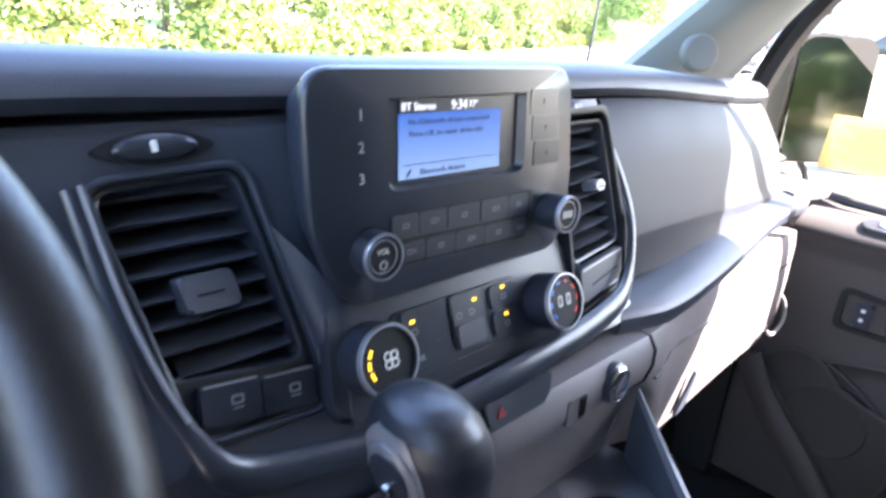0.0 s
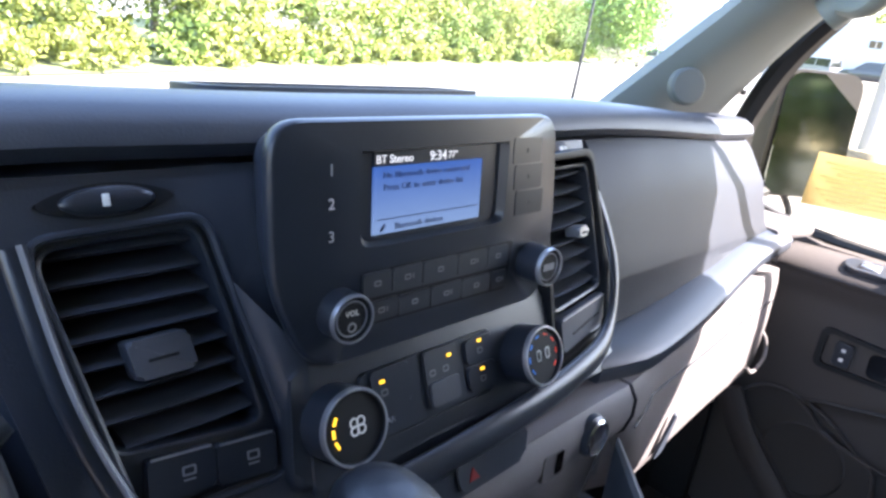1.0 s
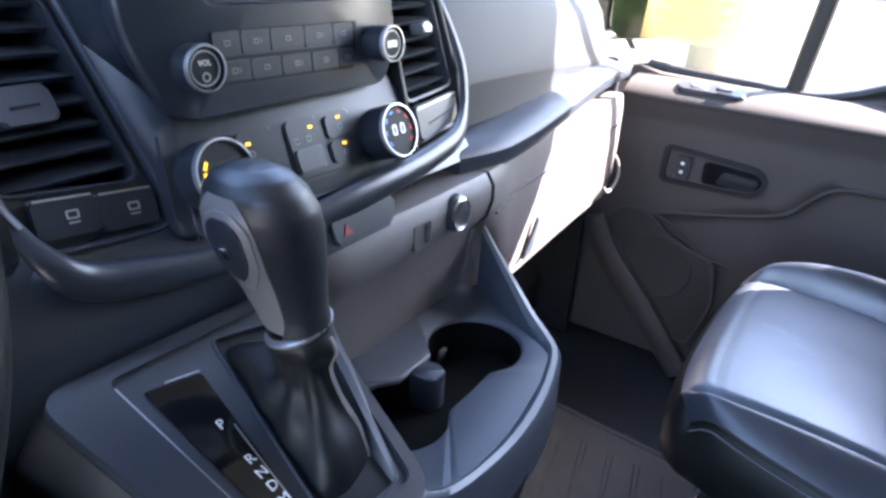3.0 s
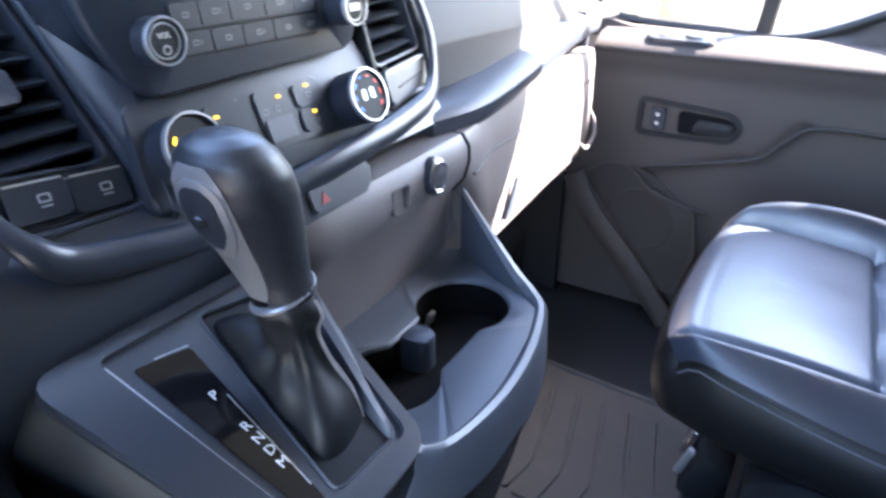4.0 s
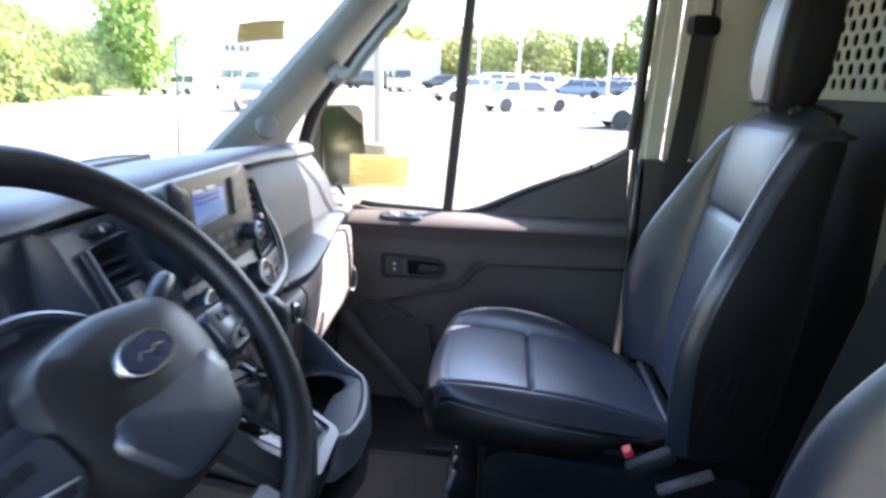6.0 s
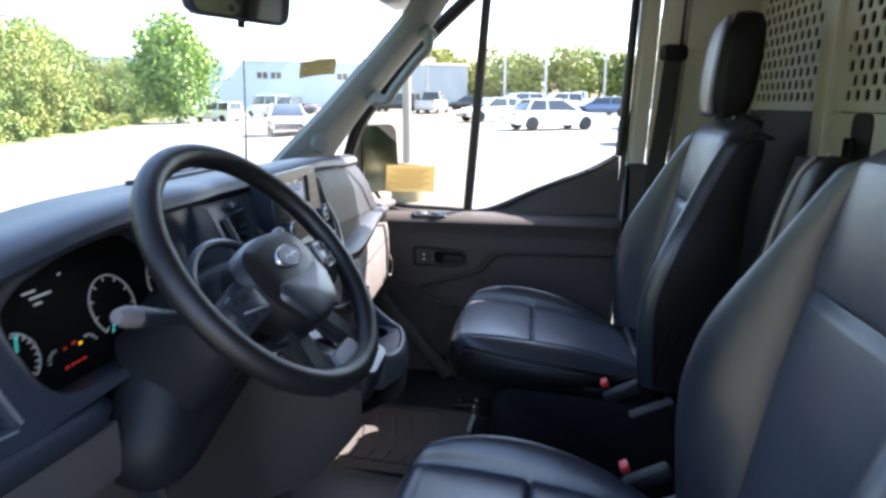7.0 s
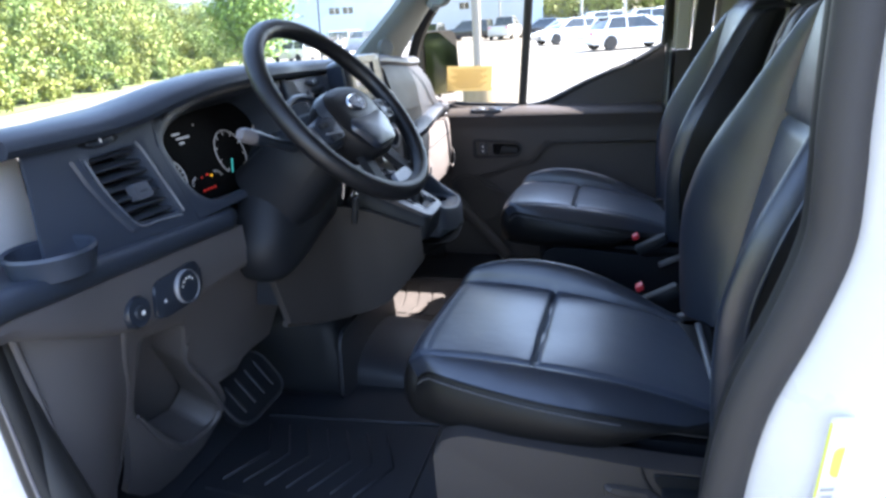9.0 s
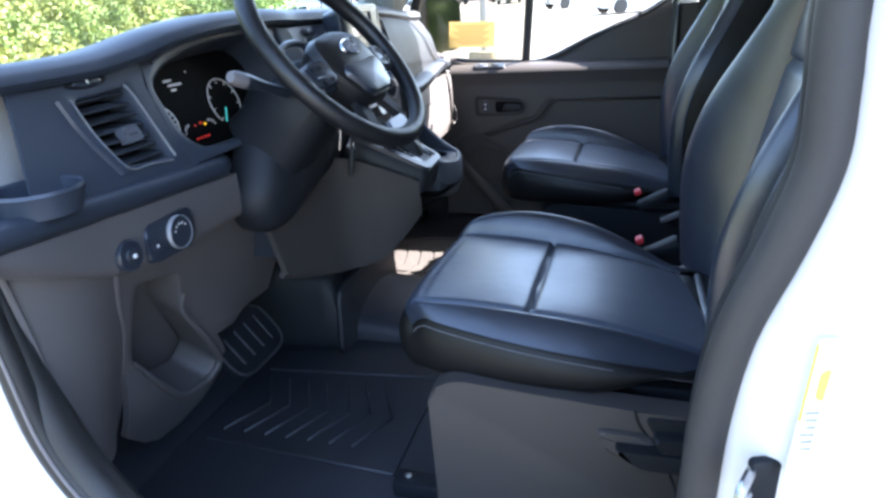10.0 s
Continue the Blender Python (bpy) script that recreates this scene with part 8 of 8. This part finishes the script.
house(104, 45, 62, 26, 7.2, -62, "long pale blue-grey flat-roofed building", [(-14, 5.2), (-12, 5.2), (-2, 5.2), (0, 5.2), (10, 5.2), (18, 5.0)])
house(132, 16, 30, 20, 6.0, -80, "low pale building behind parked cars", [(-6, 3.8), (2, 3.8)])

CAR_PAINT = {"white": (0.80, 0.80, 0.80), "silver": (0.48, 0.49, 0.50), "dark": (0.03, 0.035, 0.045), "blue": (0.06, 0.09, 0.16), "grey": (0.20, 0.21, 0.22)}
PAINTS = {k: material(k + "_car_paint", v, 0.25, coat=0.7, bump=0, var=0.02, metal=0.0) for k, v in CAR_PAINT.items()}
M_DARKGLASS = material("tinted_glass", (0.02, 0.025, 0.03), 0.06, bump=0, spec=0.6)
M_TYRE = material("tyre", (0.02, 0.02, 0.02), 0.8, bump=0.2)
KINDS = {   # length, width, waist height, cabin from, cabin to, roof height, nose height
    "sedan": (4.7, 1.82, 0.92, -1.75, 1.25, 1.45, 0.72), "suv": (4.7, 1.9, 1.08, -2.2, 1.15, 1.74, 0.95),
    "pickup": (5.6, 1.95, 1.15, -0.7, 1.35, 1.85, 1.02), "van": (5.4, 2.0, 1.25, -2.6, 1.75, 2.2, 1.05)}


def car(kind, paint, x, y, turn):
    L, W, wa, c0, c1, rf, ns = KINDS[kind]
    m = Matrix.Translation((x, y, rise(x, y))) @ pose(0, 0, 0, 0, 0, turn)
    c = thing("car", m.translation, f"parked {paint} {'pickup truck' if kind == 'pickup' else 'van' if kind == 'van' else 'SUV' if kind == 'suv' else 'saloon car'} on the asphalt", "car", "parked cars")
    secs = []
    for px_, zt, w, zb in ((-L / 2, wa * 0.78, 0.80, 0.38), (-L / 2 + 0.10, wa * 0.96, 0.93, 0.28), (-L * 0.3, wa, 1.0, 0.24), (0, wa, 1.0, 0.24), (L * 0.25, wa * 0.97, 1.0, 0.24), (L * 0.4, ns, 0.96, 0.26), (L / 2 - 0.08, ns * 0.86, 0.86, 0.30), (L / 2, ns * 0.66, 0.72, 0.36)):
        hw = W / 2 * w
        secs.append([m @ Vector((px_, a, b)) for a, b in ((-hw * 0.94, zb), (-hw, zb + 0.2), (-hw, zt * 0.75), (-hw * 0.93, zt), (hw * 0.93, zt), (hw, zt * 0.75), (hw, zb + 0.2), (hw * 0.94, zb))])
    part("body", loft(secs), PAINTS[paint], c)
    back = 0.12 if kind in ("van", "suv", "pickup") else 0.55
    cab = []
    for px_, t in ((c0, 0.0), (c0 + back, 1.0), (c1 - (0.95 if kind != "van" else 0.6), 1.0), (c1, 0.0)):
        h = wa + (rf - wa) * t - 0.02
        cab.append([m @ Vector((px_, a, b)) for a, b in ((-W * 0.45, wa - 0.05), (-W * 0.45 + 0.10 * t, h - 0.04 * t), (-W * 0.36 + 0.02 * t, h), (W * 0.36 - 0.02 * t, h), (W * 0.45 - 0.10 * t, h - 0.04 * t), (W * 0.45, wa - 0.05))])
    part("cabin_glass", loft(cab), M_DARKGLASS, c)
    part("roof", loft([[m @ Vector((px_, a, b)) for a, b in ((-W * 0.37, rf - 0.05), (-W * 0.33, rf), (W * 0.33, rf), (W * 0.37, rf - 0.05))] for px_ in (c0 + back * 0.7, c1 - (1.0 if kind != "van" else 0.65))]), PAINTS[paint], c)
    for q in (-1, 1):
        for px_, dx in ((c0 + back * 0.45, back * 0.3), ((c0 + c1) / 2 - 0.35, 0.0), (c1 - 0.5, -0.4)):
            part("pillar", tube([m @ Vector((px_ - dx, q * W * 0.455, wa - 0.02)), m @ Vector((px_ + dx, q * W * 0.37, rf - 0.04))], 0.05, 6), PAINTS[paint], c)
        for px_ in (-L * 0.30, L * 0.31):
            wm = m @ Matrix.Translation((px_, q * (W / 2 - 0.10), 0.335)) @ pose(0, 0, 0, -90 * q, 0, 0)
            wl = part("wheel", lathe(wm, [(0.22, -0.08), (0.32, -0.10), (0.335, -0.06), (0.335, 0.07), (0.31, 0.11), (0.22, 0.115)], 22), M_TYRE, c)
            part("rim", lathe(wm, [(0.215, 0.0), (0.215, 0.105), (0.18, 0.112), (0.06, 0.095), (0.0005, 0.10)], 16), M_SILVER, wl)
        part("headlight", box(m @ Matrix.Translation((L / 2 - 0.14, q * W * 0.34, ns * 0.72)), 0.18, 0.32, 0.13, 0.03), M_CHROME, c)
        part("tail_light", box(m @ Matrix.Translation((-L / 2 + 0.06, q * W * 0.37, wa * 0.80)), 0.10, 0.24, 0.16, 0.03), M_RED, c)
    if kind == "pickup":
        part("bed", box(m @ Matrix.Translation((-L / 2 + 1.0, 0, wa + 0.005)), 1.7, W * 0.8, 0.03), M_MATT, c)
    return c


def out_at(px_deg, dist):
    """A place on the lot by bearing (degrees right of straight ahead) and distance from the driver's door."""
    a = radians(px_deg)
    return (-1.29 + dist * math.sin(a), -0.25 + dist * math.cos(a))


for kind, paint, bear, dist, turn in (
        ("sedan", "silver", 68.0, 33, 205), ("suv", "white", 62.5, 62, 70), ("van", "white", 66.5, 72, 60), ("pickup", "dark", 68.5, 68, 65),
        ("suv", "grey", 73.5, 66, 75), ("pickup", "silver", 80.7, 58, -5), ("suv", "dark", 77.5, 64, 80),
        ("sedan", "white", 91.0, 32, -62), ("sedan", "white", 86.0, 41, 128), ("suv", "white", 88.0, 54, 120), ("suv", "white", 91.5, 60, 110), ("sedan", "blue", 95.5, 52, 80),
        ("sedan", "dark", 97.5, 56, 85), ("sedan", "silver", 99.5, 58, 80), ("suv", "white", 102.0, 24, 95), ("sedan", "dark", 84.0, 70, 80), ("pickup", "white", 93.5, 70, 80), ("suv", "grey", 98.5, 74, 85),
        ("sedan", "white", 103.5, 50, 85), ("suv", "dark", 106.0, 54, 85)):
    cx_, cy_ = out_at(bear, dist)
    car(kind, paint, cx_, cy_, turn)

for k in range(30):
    b = 77 + 33 * k / 29 + rng.uniform(-0.6, 0.6)
    x_, y_ = out_at(b, 118 + rng.uniform(-8, 14))
    tree(x_, y_, 9 + rng.uniform(-2, 3) + (3 if b > 100 else 0), 4.2, 60, "tree in the wood behind the parking lot", M_LEAF2 if k % 3 == 0 else M_LEAF, 0.25, 0.06, "far trees")
M_POLE = material("pole_paint", (0.30, 0.30, 0.29), 0.5, scale=2, bump=0.1, var=0.08)
M_CONC = material("concrete", (0.24, 0.205, 0.135), 0.9, scale=4, fine=80, bump=0.4, var=0.15)
for bear, dist, r in ((78.3, 10.6, 0.075), (80.2, 60, 0.10), (87.0, 56, 0.10), (90.5, 50, 0.10), (95.5, 62, 0.10), (98.0, 45, 0.10)):
    x_, y_ = out_at(bear, dist)
    z_ = rise(x_, y_)
    lp = thing("lamp_post", (x_, y_, z_), "pale steel parking lot lamp post on a concrete foot", "lamp post", "lamp posts")
    part("foot", lathe(Matrix.Translation((x_, y_, z_ - 0.05)), [(0.27, 0), (0.27, 0.62), (0.25, 0.66), (0.001, 0.66)], 20), M_CONC, lp, "round concrete foot")
    part("post", tube([(x_, y_, z_ + 0.6), (x_, y_, z_ + 7.6)], [r, r * 0.75], 10), M_POLE, lp)
    part("lamp_head", box(Matrix.Translation((x_, y_ - 0.4, z_ + 7.65)), 0.35, 0.9, 0.12, 0.03), M_POLE, lp)
